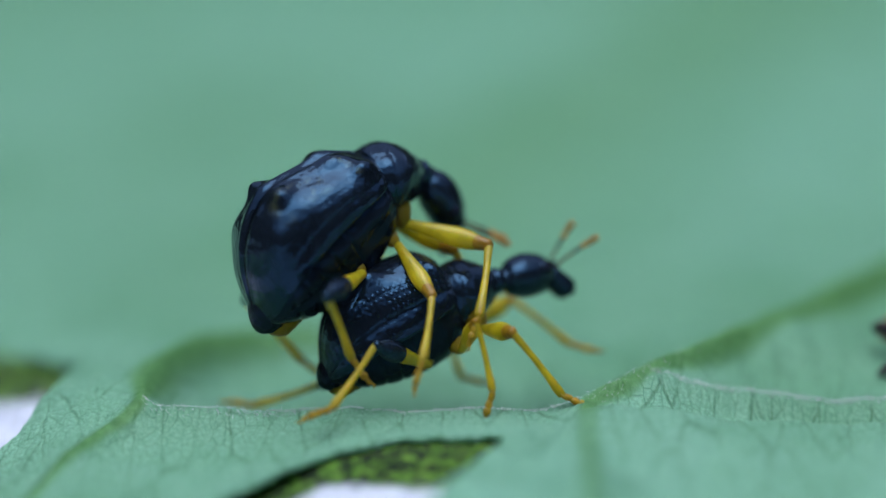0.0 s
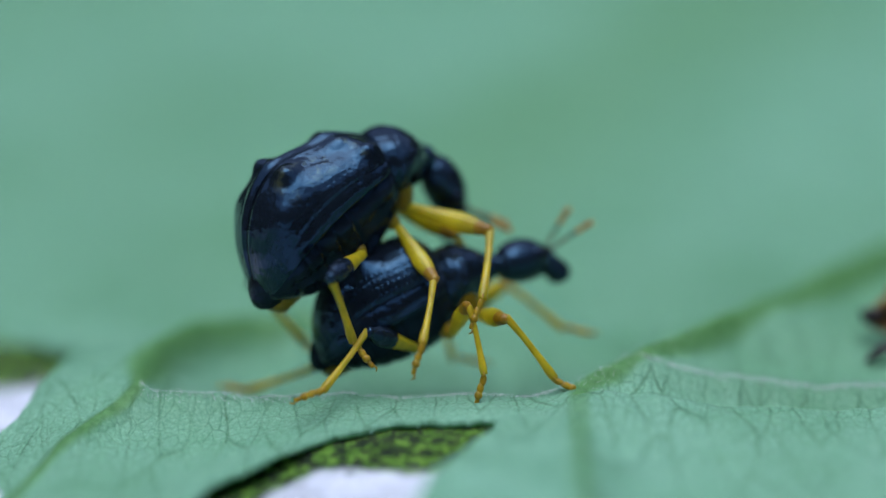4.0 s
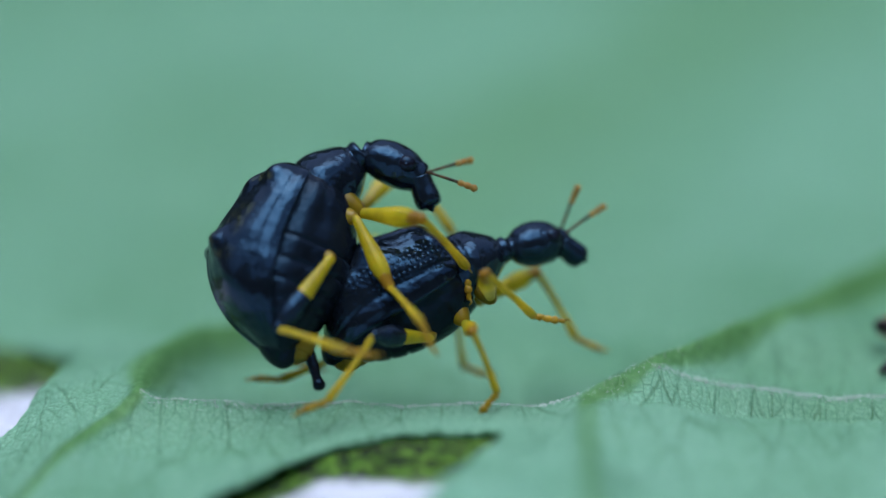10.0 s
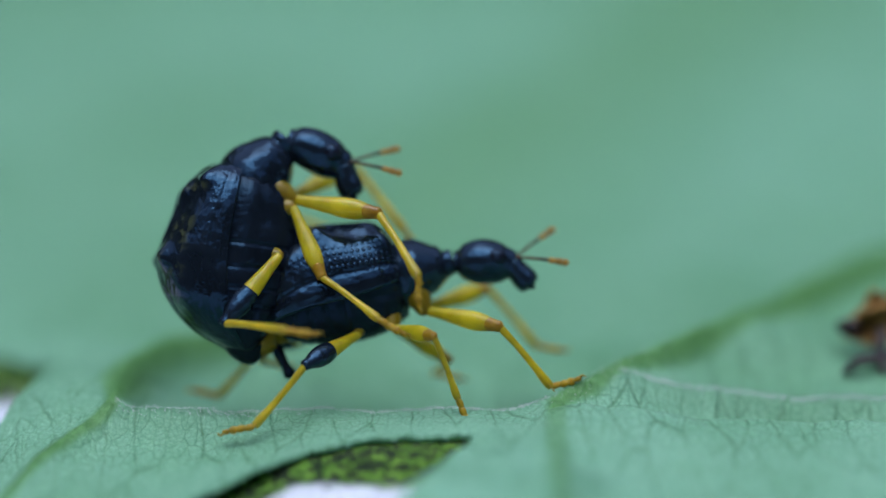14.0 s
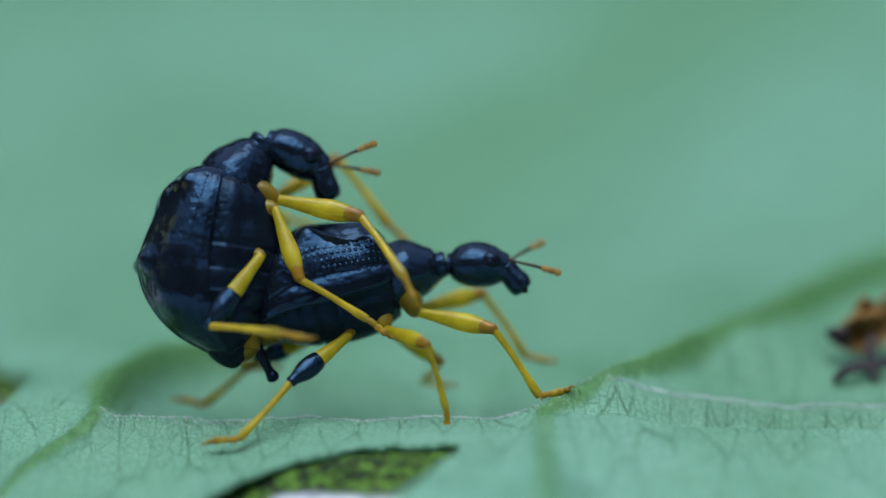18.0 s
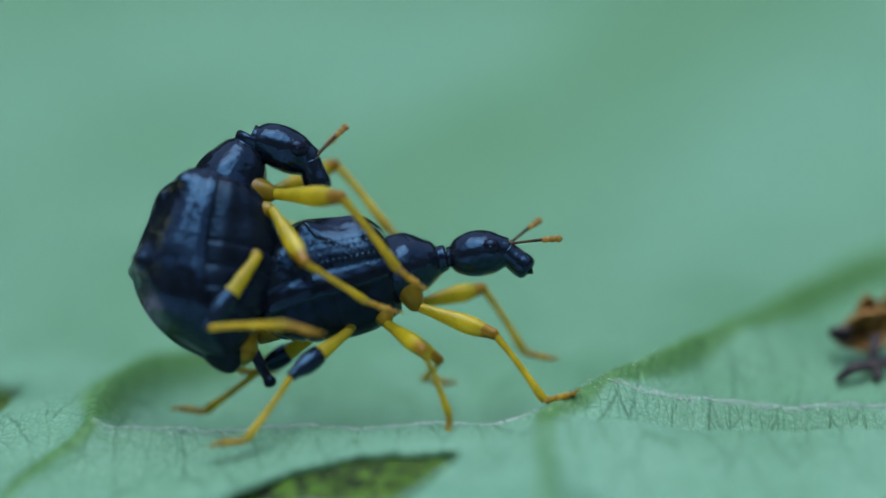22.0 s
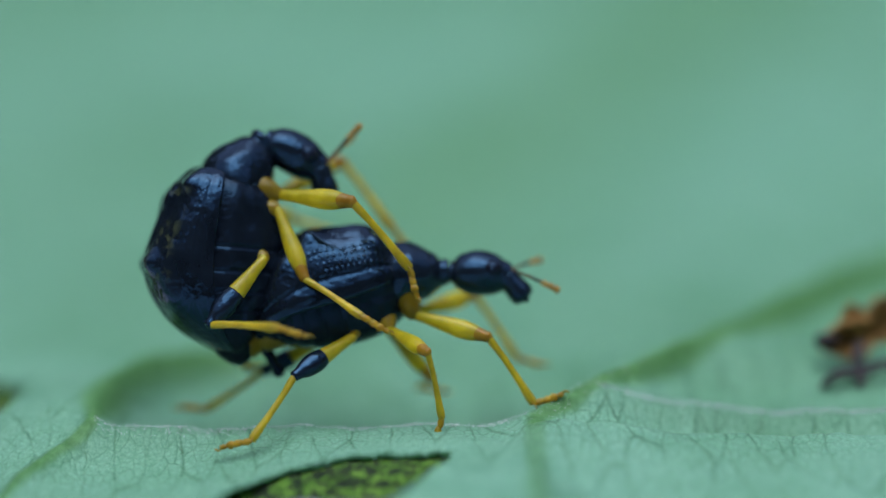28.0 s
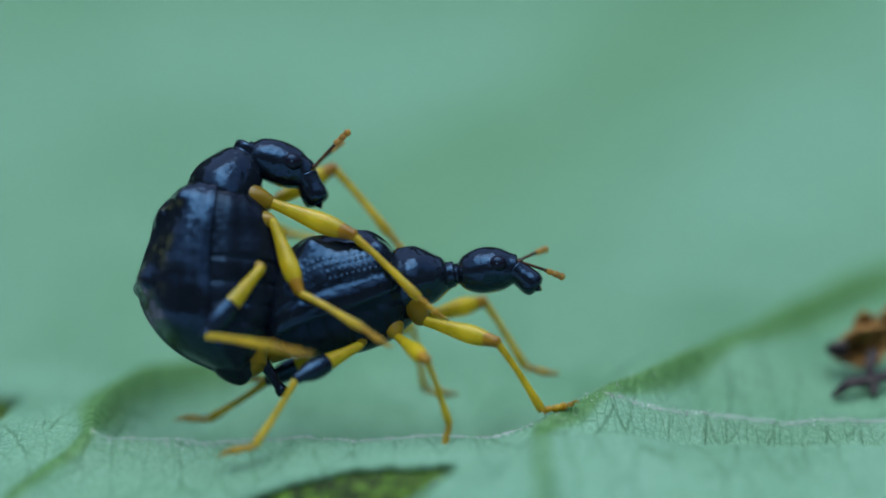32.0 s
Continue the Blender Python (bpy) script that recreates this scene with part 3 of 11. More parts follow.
def leaf_height(x, y):
    """Height of the wavy blade; the beetles stand on its crest."""
    wave = 0.05 * noise.noise((x * .8, 3, 0)) + 0.04 * noise.noise((x * 2.2, 7, 0))
    yy = y - CREST + 0.8 * wave
    beyond = smooth(-5.2, -6.3, x)
    if yy > 0:
        z = curve_of(BACK_LEFT, yy)
        z += beyond * (curve_of(BACK_OUTER, yy) - z)
    else:
        q = -yy
        e = max(0.0, 1.2 - x)
        dip = min(.85, .05 + .055 * e + .018 * e * e)
        z = .13 - dip * (1 - math.exp(-q / .75)) - .01 * q
        z += beyond * (-.06 - .42 * q * math.exp(-q / 5) - z)
    side = smooth(2.2, 3.4, x - .35 * max(0.0, min(y, 30.0))) if y > 0 else smooth(1.6, 3.2, x)
    if side > 0:
        z += side * (right_blade(x, y) - z)
    # midrib: a raised cord with a steep far flank and a long near flank
    d = ridge_distance(x, y, MIDRIB)
    right = x > lerp(MIDRIB_X, y)
    rise = max(0.0, curve_of(MIDRIB_TOP, y) - z) if y < 26 else 0.0
    flank = 1.15 + .12 * max(0.0, y) if right else .55 + .10 * max(0.0, y)
    z += rise * (.35 * math.exp(-(d / .24) ** 2) + .65 * math.exp(-(d / flank) ** 1.7)) * smooth(26, 9, y) + .05 * math.exp(-(d / .25) ** 2)
    d2 = ridge_distance(x, y, LEFT_VEIN)
    inner = x > lerp(LEFT_VEIN_X, y)
    z += 0.16 * math.exp(-(d2 / 0.22) ** 2) + curve_of(LEFT_WALL, y) * math.exp(-(d2 / (.42 if inner else 1.0)) ** 2)
    z += 0.4 * math.exp(-(ridge_distance(x, y, FAR_VEIN) / 4.0) ** 2) * smooth(10, 18, y) if y > 10 else 0
    z -= .55 * math.exp(-((x + 9.5) / 2.6) ** 2 - ((y - 5.5) / 3.0) ** 2)
    z -= .50 * smooth(-5.0, -3.6, x) * smooth(2.6, 1.3, x) * math.exp(-((y - 2.6) / 1.9) ** 2)
    z -= .42 * max(0.0, -6.5 - x) * smooth(1.6, -.6, y) if x > -14 else 0
    z += wave * smooth(-3, 0, y) + 0.06 * noise.noise((x * .9, y * .9, 0)) + 0.9 * noise.noise((x * .05, y * .05, 5)) * smooth(4, 25, y)
    # quilting between the veinlets
    z += 0.016 * noise.noise((x * 3.5, y * 2.0, 8)) + 0.010 * noise.noise((x * 8, y * 5, 8))
    return z


def polygon_side(x, y, poly):
    """Distance to the outline, negative inside."""
    best, inside = 1e9, False
    n = len(poly)
    for k in range(n):
        (x0, y0), (x1, y1) = poly[k], poly[(k + 1) % n]
        dx, dy = x1 - x0, y1 - y0
        f = min(1.0, max(0.0, ((x - x0) * dx + (y - y0) * dy) / (dx * dx + dy * dy)))
        best = min(best, (x - x0 - f * dx) ** 2 + (y - y0 - f * dy) ** 2)
        if (y0 > y) != (y1 > y) and x < x0 + (y - y0) / dy * dx:
            inside = not inside
    return -math.sqrt(best) if inside else math.sqrt(best)


def hole(x, y):
    """Negative where the blade has been eaten away."""
    if x > 3 or y > 8:
        return 5.0
    rough = .07 * noise.noise((x * 1.8, y * 1.8, 4)) + .03 * noise.noise((x * 5, y * 5, 4))
    return min(polygon_side(x, y, BITE), polygon_side(x, y, NOTCH)) + rough


def axis(lo, hi, fine_lo, fine_hi, step, grow):
    vals = []
    v = fine_lo
    while v <= fine_hi:
        vals.append(v)
        v += step
    d, v = step, fine_hi
    while v < hi:
        d *= grow
        v += d
        vals.append(v)
    d, v = step, fine_lo
    while v > lo:
        d *= grow
        v -= d
        vals.insert(0, v)
    return vals


def leaf():
    xs = axis(-45, 50, -8.6, 9.0, 0.055, 1.06)
    ys = axis(-18, 140, -2.6, 2.6, 0.055, 1.04)
    n = len(xs)
    plan = [[x, y] for y in ys for x in xs]
    away = [hole(x, y) for x, y in plan]
    faces = []
    for j in range(len(ys) - 1):
        for i in range(n - 1):
            quad = (j * n + i, j * n + i + 1, (j + 1) * n + i + 1, (j + 1) * n + i)
            if max(away[k] for k in quad) > 0:
                faces.append(quad)
    # pull the cut rim onto the outline of the hole
    for k, (x, y) in enumerate(plan):
        if -0.6 < away[k] < 0:
            e = 0.01
            for _ in range(3):
                here = hole(x, y)
                gx, gy = (hole(x + e, y) - here) / e, (hole(x, y + e) - here) / e
                g = max(.3, math.hypot(gx, gy))
                x, y = x - here * gx / g, y - here * gy / g
            plan[k] = [x, y]
    verts = [(x, y, leaf_height(x, y)) for x, y in plan]
    vein = []
    for x, y in plan:
        far = .45 * math.exp(-(ridge_distance(x, y, FAR_VEIN) / 3.6) ** 2) * smooth(9, 18, y)
        rib = (1 - .45 * smooth(-.8, -1.6, y)) * math.exp(-(ridge_distance(x - .07, y + .05, MIDRIB) / (.19 + .028 * max(0.0, min(y, 20.0)))) ** 4)
        left = math.exp(-(ridge_distance(x, y, LEFT_VEIN) / (.14 + .24 * smooth(-.2, 1.6, y))) ** 4)
        vein.append(max(far, rib, left))
    ob = mesh_object("leaf", verts, faces, M_LEAF)
    att = ob.data.attributes.new("vein", "FLOAT", "POINT")
    att.data.foreach_set("value", vein)
    solid = ob.modifiers.new("thickness", "SOLIDIFY")
    solid.thickness = 0.12 * MM
    solid.offset = -1
    return tagged(ob, "large pale green leaf with raised veins and bitten holes", "leaf", kind="structure")


def ground():
    xs = axis(-290, 290, -9, 4, 0.09, 1.2)
    ys = axis(-290, 290, -5.5, 1.5, 0.09, 1.2)
    n = len(xs)
    verts, moss = [], []
    for y in ys:
        for x in xs:
            wob = 0.5 * noise.noise((x * .9, y * .9, 7)) + .2 * noise.noise((x * 3, y * 3, 7))
            q = -1.0 + .32 * smooth(0.0, -1.2, y) - 1.3 * smooth(.4, 2.0, y) * smooth(-6.2, -5.0, x) - .40 * smooth(-1.9, -3.3, x) * smooth(1.5, -.2, y) + 0.10 * noise.fractal((x * .7, y * .7, 2), 1.0, 2.0, 4)
            m = smooth(-3.1, -2.75, y + .4 * wob + .60 * max(0.0, -2 - x)) * smooth(-6.0, -5.2, x + wob)
            m = max(m, smooth(3.2, 4.4, y + wob))
            m *= smooth(90, 60, math.hypot(x, y)) if math.hypot(x, y) > 60 else 1.0
            q += (.12 + .35 * smooth(4.2, 6.0, y)) * smooth(-5, -7, x) * smooth(0, 2, y) - .6 * smooth(9, 13, abs(y))
            q -= 2.4 * smooth(1.0, 4.0, x) * smooth(0, -6, y)
            q += m * (.06 + .14 * noise.noise((x * 2.5, y * 2.5, 1)))
            # a mossy bank close under the torn edge
            bank = smooth(-5.2, -4.2, x) * smooth(2.6, 1.4, x) * smooth(-3.0, -2.35, y + .25 * wob + .55 * max(0.0, -1.9 - x)) * smooth(.6, -.3, y)
            if bank > 0:
                q += bank * (leaf_height(x, y) - .16 - .25 * smooth(-1.9, -2.8, y) + .06 * noise.noise((x * 3, y * 3, 3)) + .05 * noise.noise((x * 9, y * 9, 3)) - q)
            verts.append((x, y, q))
            moss.append(m)
    faces = [(j * n + i, j * n + i + 1, (j + 1) * n + i + 1, (j + 1) * n + i) for j in range(len(ys) - 1) for i in range(n - 1)]
    ob = mesh_object("ground", verts, faces, M_GROUND)
    att = ob.data.attributes.new("moss", "FLOAT", "POINT")
    att.data.foreach_set("value", moss)
    return tagged(ob, "white stone ground with yellow-green moss and black specks", "ground", kind="structure")


def backdrop():
    """Unseen dark ring added all round to keep low sky out of the reflections."""
    rnd_ring, rows = 160, 26
    verts, faces = [], []
    for j in range(rows):
        v = j / (rows - 1)
        for i in range(rnd_ring):
            a = 2 * math.pi * i / rnd_ring
            p = (math.cos(a) * 2.2, math.sin(a) * 2.2)
            r = 218 + 46 * noise.fractal((p[0] * 2, p[1] * 2, v * 5), 1.0, 2.0, 5) + 25 * v
            h = 156 + 54 * noise.fractal((p[0] * 1.5, p[1] * 1.5, 20), 1.0, 2.0, 4)
            verts.append((math.cos(a) * r, math.sin(a) * r, -8 + v * h))
    for j in range(rows - 1):
        for i in range(rnd_ring):
            k = (i + 1) % rnd_ring
            faces.append((j * rnd_ring + i, j * rnd_ring + k, (j + 1) * rnd_ring + k, (j + 1) * rnd_ring + i))
    ob = mesh_object("backdrop", verts, faces, M_SURROUND)
    solid = ob.modifiers.new("thickness", "SOLIDIFY")
    solid.thickness = 16 * MM
    solid.offset = 1
    return tagged(ob, "unseen dark green ring added to block low sky light", "vegetation", kind="structure")


def hairs():
    """Short white hairs along the crest and the midrib of the leaf, thickened to brighten its rims."""
    rnd = random.Random(5)
    verts, faces = [], []
    spots = [(rnd.uniform(-5.3, 2.4), CREST + rnd.gauss(0, .06)) for _ in range(1500)]
    for _ in range(150):
        k = rnd.uniform(4.0, 7.6)
        (x0, y0), (x1, y1) = MIDRIB[int(k)], MIDRIB[int(k) + 1]
        f = k - int(k)
        spots.append((x0 + (x1 - x0) * f + rnd.gauss(0, .12), y0 + (y1 - y0) * f + rnd.gauss(0, .12)))
    # extra hairs added along the far rim to give it a lit edge
    for _ in range(1500):
        x = rnd.uniform(3.7, 9.6)
        spots.append((x, .36 + .10 * math.sin(x * 1.3) + rnd.gauss(0, .05)))
    for x, y in spots:
        z = leaf_height(x, y) - .01
        h, r = rnd.uniform(.012, .05) * (1.6 if rnd.random() < .15 else 1.0), .005
        lx, ly = rnd.gauss(0, .05), rnd.gauss(-.02, .04)
        base = len(verts)
        for lift, rr in ((0, r), (.55, r * .7), (1, r * .25)):
            for a in (0, 2.09, 4.19):
                verts.append((x + lx * lift ** 1.6 + rr * math.cos(a), y + ly * lift ** 1.6 + rr * math.sin(a), z + h * lift))
        for ring in (0, 3):
            for k in range(3):
                n = (k + 1) % 3
                faces.append((base + ring + k, base + ring + n, base + ring + 3 + n, base + ring + 3 + k))
        faces.append((base + 6, base + 7, base + 8))
    return tagged(mesh_object("leaf_hairs", verts, faces, M_HAIR), "short white hairs along the leaf's crest and veins", "leaf hair", kind="stuff")


def husk(name, axis_from, axis_to, radius, turn, seed, material, parent):
    """A torn, curled flake of dry plant skin with thickness."""
    a, b = Vector(axis_from), Vector(axis_to)
    d = (b - a).normalized()
    side = d.cross(Vector((0, 1, 0.2))).normalized()
    up = side.cross(d)
    verts, faces = [], []
    nu, nv = 22, 16
    for shell in (0, 1):
        for i in range(nu + 1):
            u = i / nu
            for j in range(nv + 1):
                v = j / nv
                w = turn * (v - .5) * (1 - .45 * abs(2 * u - 1) ** 3)
                r = radius * (.55 + .55 * math.sin(math.pi * (.12 + .76 * u))) - .035 * shell
                r *= 1 + .30 * noise.noise((u * 4 + seed, v * 4, 0)) + .16 * noise.noise((u * 11, v * 9, seed))
                ragged = (.16 * noise.noise((v * 5, seed, 3)) + .22 * noise.noise((v * 14, seed, 8))) * (1 if u > .5 else -1) * abs(2 * u - 1)
                p = a + (b - a) * (u + ragged) + side * (math.sin(w) * r) + up * (math.cos(w) * r)
                verts.append(tuple(p))
    n = (nu + 1) * (nv + 1)
    for i in range(nu):
        for j in range(nv):
            q = (i * (nv + 1) + j, i * (nv + 1) + j + 1, (i + 1) * (nv + 1) + j + 1, (i + 1) * (nv + 1) + j)
            faces += [q, tuple(n + k for k in reversed(q))]
    for i in range(nu):
        for j in (0, nv):
            k0, k1 = i * (nv + 1) + j, (i + 1) * (nv + 1) + j
            faces.append((k0, k1, n + k1, n + k0))
    for j in range(nv):
        for i in (0, nu):
            k0, k1 = i * (nv + 1) + j, i * (nv + 1) + j + 1
            faces.append((k0, n + k0, n + k1, k1))
    return under(mesh_object(name, verts, faces, material), parent)


def debris():
    """A dry brown husk on a blackish stalk, lying on the blade."""
    thing = tagged(new("plant_debris"), "dry brown curled husk with a blackish stalk lying on the leaf", "plant debris")
    husk("husk", (8.25, 2.55, 0.80), (9.25, 2.60, 1.10), .34, 3.6, 1.0, M_DRY, thing)
    husk("husk", (8.62, 2.70, 1.00), (8.82, 2.60, 1.55), .17, 4.2, 4.0, M_DRY, thing)
    husk("husk", (9.1, 2.95, 0.85), (9.75, 2.85, 1.55), .38, 3.2, 7.0, M_DRY, thing)
    husk("husk", (8.05, 2.45, 0.93), (8.45, 2.52, 0.92), .13, 4.5, 9.0, M_CHAR, thing)
    under(tube("stalk", smooth_path([(8.03, 1.74, 0.21, .05), (8.2, 1.80, .33, .09), (8.4, 1.87, .42, .10), (8.8, 2.05, .42, .12), (9.1, 2.15, .48, .10), (9.5, 2.27, .52, .09), (9.9, 2.4, .45, .05)], 24), M_CHAR, 1.0, 9), thing)
    under(tube("stalk", smooth_path([(8.83, 2.05, .40, .09), (8.81, 1.92, .28, .08), (8.79, 1.82, .18, .05)], 8), M_CHAR, 1.0, 8), thing)
    under(tube("stalk", smooth_path([(8.78, 2.05, .42, .09), (8.80, 2.25, .66, .10), (8.9, 2.45, .85, .12)], 8), M_CHAR, 1.0, 8), thing)
    return thing


ground()
leaf()
backdrop()
hairs()
debris()
LOWER, LOWER_PARTS = beetle("glossy black beetle with yellow legs standing on the leaf", 1.0, 44)
UPPER, UPPER_PARTS = beetle("larger glossy black beetle with yellow legs riding on another", 1.2, 42)


def motions():
    """Keys both beetles and their limbs, in millimetres and degrees."""
    def mm(x, y, z, a=0, b=0, c=0):
        return pose(x / 1000, y / 1000, z / 1000, a, b, c)

    walk(LOWER, [
        (0, mm(0.151, 0.957, 1.886, -5.2, -24.5, 18.7)), (6, mm(0.183, 0.975, 2.004, -1.1, -27, 9.3)), (7, mm(0.225, 0.98, 2.032, -1.5, -28.5, 9.9)),
        (8.6, mm(0.229, 0.981, 2.037, -1.5, -28.3, 9.9)), (9, mm(0.339, 0.99, 2.087, -4.9, -25.8, 8.9)), (9.8, mm(0.322, 0.989, 2.078, -5, -26.1, 9)),
        (10, mm(0.273, 0.728, 2.322, -9.3, -27.7, 9.5)), (10.3, mm(0.134, 0.901, 2.151, -10.2, -20.5, 8.1)),
        (10.5, mm(-0.06, 1.021, 1.9, 5.2, -9.2, -7.6)), (10.6, mm(0.35, 0.901, 2.149, -10.2, -20.7, 7.9)),
        (10.7, mm(0.163, 0.883, 2.051, -10.2, -20.5, 8.1)), (10.8, mm(0.274, 0.896, 2.125, -10.2, -20.4, 7.9)),
        (10.9, mm(0.2, 1.003, 1.799, 5.3, -8.9, -8.4)), (11, mm(-0.041, 1.003, 1.801, 5.2, -8.7, -8.3)),
        (11.1, mm(0.002, 0.577, 2.043, -8.1, -19.5, 7.8)), (11.2, mm(0.206, 0.874, 2.003, -10.2, -20.1, 8)),
        (11.3, mm(0.34, 0.872, 1.989, -10.1, -20, 7.8)), (11.4, mm(0.212, 0.886, 2.073, -10.1, -20, 7.9)),
        (11.6, mm(-0.057, 0.981, 1.699, 5.3, -8.6, -9)), (11.7, mm(0.079, 0.578, 2.051, -8, -19.2, 7.7)),
        (11.8, mm(0.146, 0.9, 2.041, -10.1, -16.3, 7.9)), (12, mm(-0.101, 0.917, 2.136, -10.2, -16.2, 8.2)),
        (12.3, mm(-0.297, 0.625, 2.316, -8.1, -19, 8)), (13, mm(-0.102, 0.629, 2.333, -8, -18.8, 7.7)),
        (14, mm(-0.189, 0.735, 2.324, -8.2, -12.6, 6.7)), (17, mm(-0.137, 0.748, 2.389, -8.2, -12.6, 6.6)),
        (18, mm(-0.096, 0.761, 2.449, -8.2, -12.1, 6.5)), (20, mm(-0.041, 0.778, 2.533, -8.2, -12.7, 6.5)),
        (22, mm(-0.024, 0.795, 2.646, -8.2, -12.4, 6.4)), (22.25, mm(0.357, 0.388, 2.076, 3.8, -2.7, 3.8)),
        (22.4, mm(-0.108, 0.801, 2.673, -8.3, -13, 6.6)), (22.5, mm(-0.161, 0.855, 2.381, -10, -18.9, 7.9)),
        (22.62, mm(-0.111, 0.781, 2.545, -8.3, -13.1, 6.7)), (22.77, mm(0.298, 0.414, 2.211, 3.8, -2.9, 3.9)),
        (23, mm(-0.005, 0.716, 2.163, -7.8, -9.2, 5.8)), (23.5, mm(0.044, 0.758, 2.419, -8.3, -13.7, 6.6)),
        (24, mm(0.094, 0.771, 2.502, -8.3, -13.7, 6.5)), (25, mm(0.083, 0.784, 2.583, -8.3, -13.8, 6.5)), (28, mm(0.1, 0.788, 2.603, -8.3, -13.7, 6.5)),
        (30, mm(0.106, 0.79, 2.618, -8.3, -13.7, 6.5)), (32, mm(0.157, 0.795, 2.649, -8.5, -15.5, 6.9)),])
    walk(LOWER_PARTS["prothorax"], [
        (0, mm(0, 0, 0, -2.7, 12.2, 2.5)), (6, mm(0, 0, 0, -3, 13.7, 8.7)), (7, mm(0, 0, 0, -3.4, 11.9, 9.4)), (8.6, mm(0, 0, 0, -3.3, 11.9, 9.7)),
        (9, mm(0, 0, 0, -0.5, 11.3, 15.4)), (9.8, mm(0, 0, 0, -0.1, 11.4, 17.1)), (10, mm(0, 0, 0, 0, 8.5, 10.3)), (10.3, mm(0, 0, 0, 10.3, 19, 28)),
        (10.5, mm(0, 0, 0, -4.8, -7.3, -16)), (10.6, mm(0, 0, 0, 10.4, 19.1, 28.2)), (10.7, mm(0, 0, 0, 10.5, 19.1, 28.2)),
        (10.8, mm(0, 0, 0, 10.4, 19, 28.3)), (10.9, mm(0, 0, 0, -4.8, -7.3, -15.9)), (11, mm(0, 0, 0, -4.8, -7.3, -15.7)),
        (11.1, mm(0, 0, 0, 0.3, 9.5, 10.4)), (11.2, mm(0, 0, 0, 10.6, 19.1, 28.4)), (11.3, mm(0, 0, 0, 10.5, 19.1, 28.5)),
        (11.4, mm(0, 0, 0, 10.6, 19, 28.6)), (11.6, mm(0, 0, 0, -4.8, -7.2, -15.3)), (11.7, mm(0, 0, 0, 0.4, 9.5, 10.8)),
        (11.8, mm(0, 0, 0, 10.6, 19, 28.6)), (12, mm(0, 0, 0, 10.6, 18.8, 28.7)), (12.3, mm(0, 0, 0, 0.3, 9.4, 10.2)),
        (13, mm(0, 0, 0, 1.6, 11.7, 13.8)), (14, mm(0, 0, 0, -1.5, 0.5, -5.3)), (17, mm(0, 0, 0, -1.5, 0.5, -5.3)),
        (18, mm(0, 0, 0, -1.5, 2.2, -5.4)), (20, mm(0, 0, 0, -1.5, 1.7, -5.4)), (22, mm(0, 0, 0, -1.6, 3.4, -5.5)),
        (22.25, mm(0, 0, 0, 0.7, -16.8, -32.8)), (22.4, mm(0, 0, 0, -1.6, 3.4, -5.4)), (22.5, mm(0, 0, 0, 5.5, 29.6, 8.4)),
        (22.62, mm(0, 0, 0, -1.6, 3.4, -5.5)), (22.77, mm(0, 0, 0, 0.6, -16.7, -32.6)), (23, mm(0, 0, 0, -1.6, 3.3, -5.5)),
        (23.5, mm(0, 0, 0, -1.8, 11.6, -6)), (24, mm(0, 0, 0, -1.9, 11.7, -6)), (25, mm(0, 0, 0, -1.9, 11.7, -6)), (28, mm(0, 0, 0, -1.9, 11.7, -6)),
        (30, mm(0, 0, 0, -1.9, 11.7, -5.9)), (32, mm(0, 0, 0, -1.8, 10.6, -5.9)),])
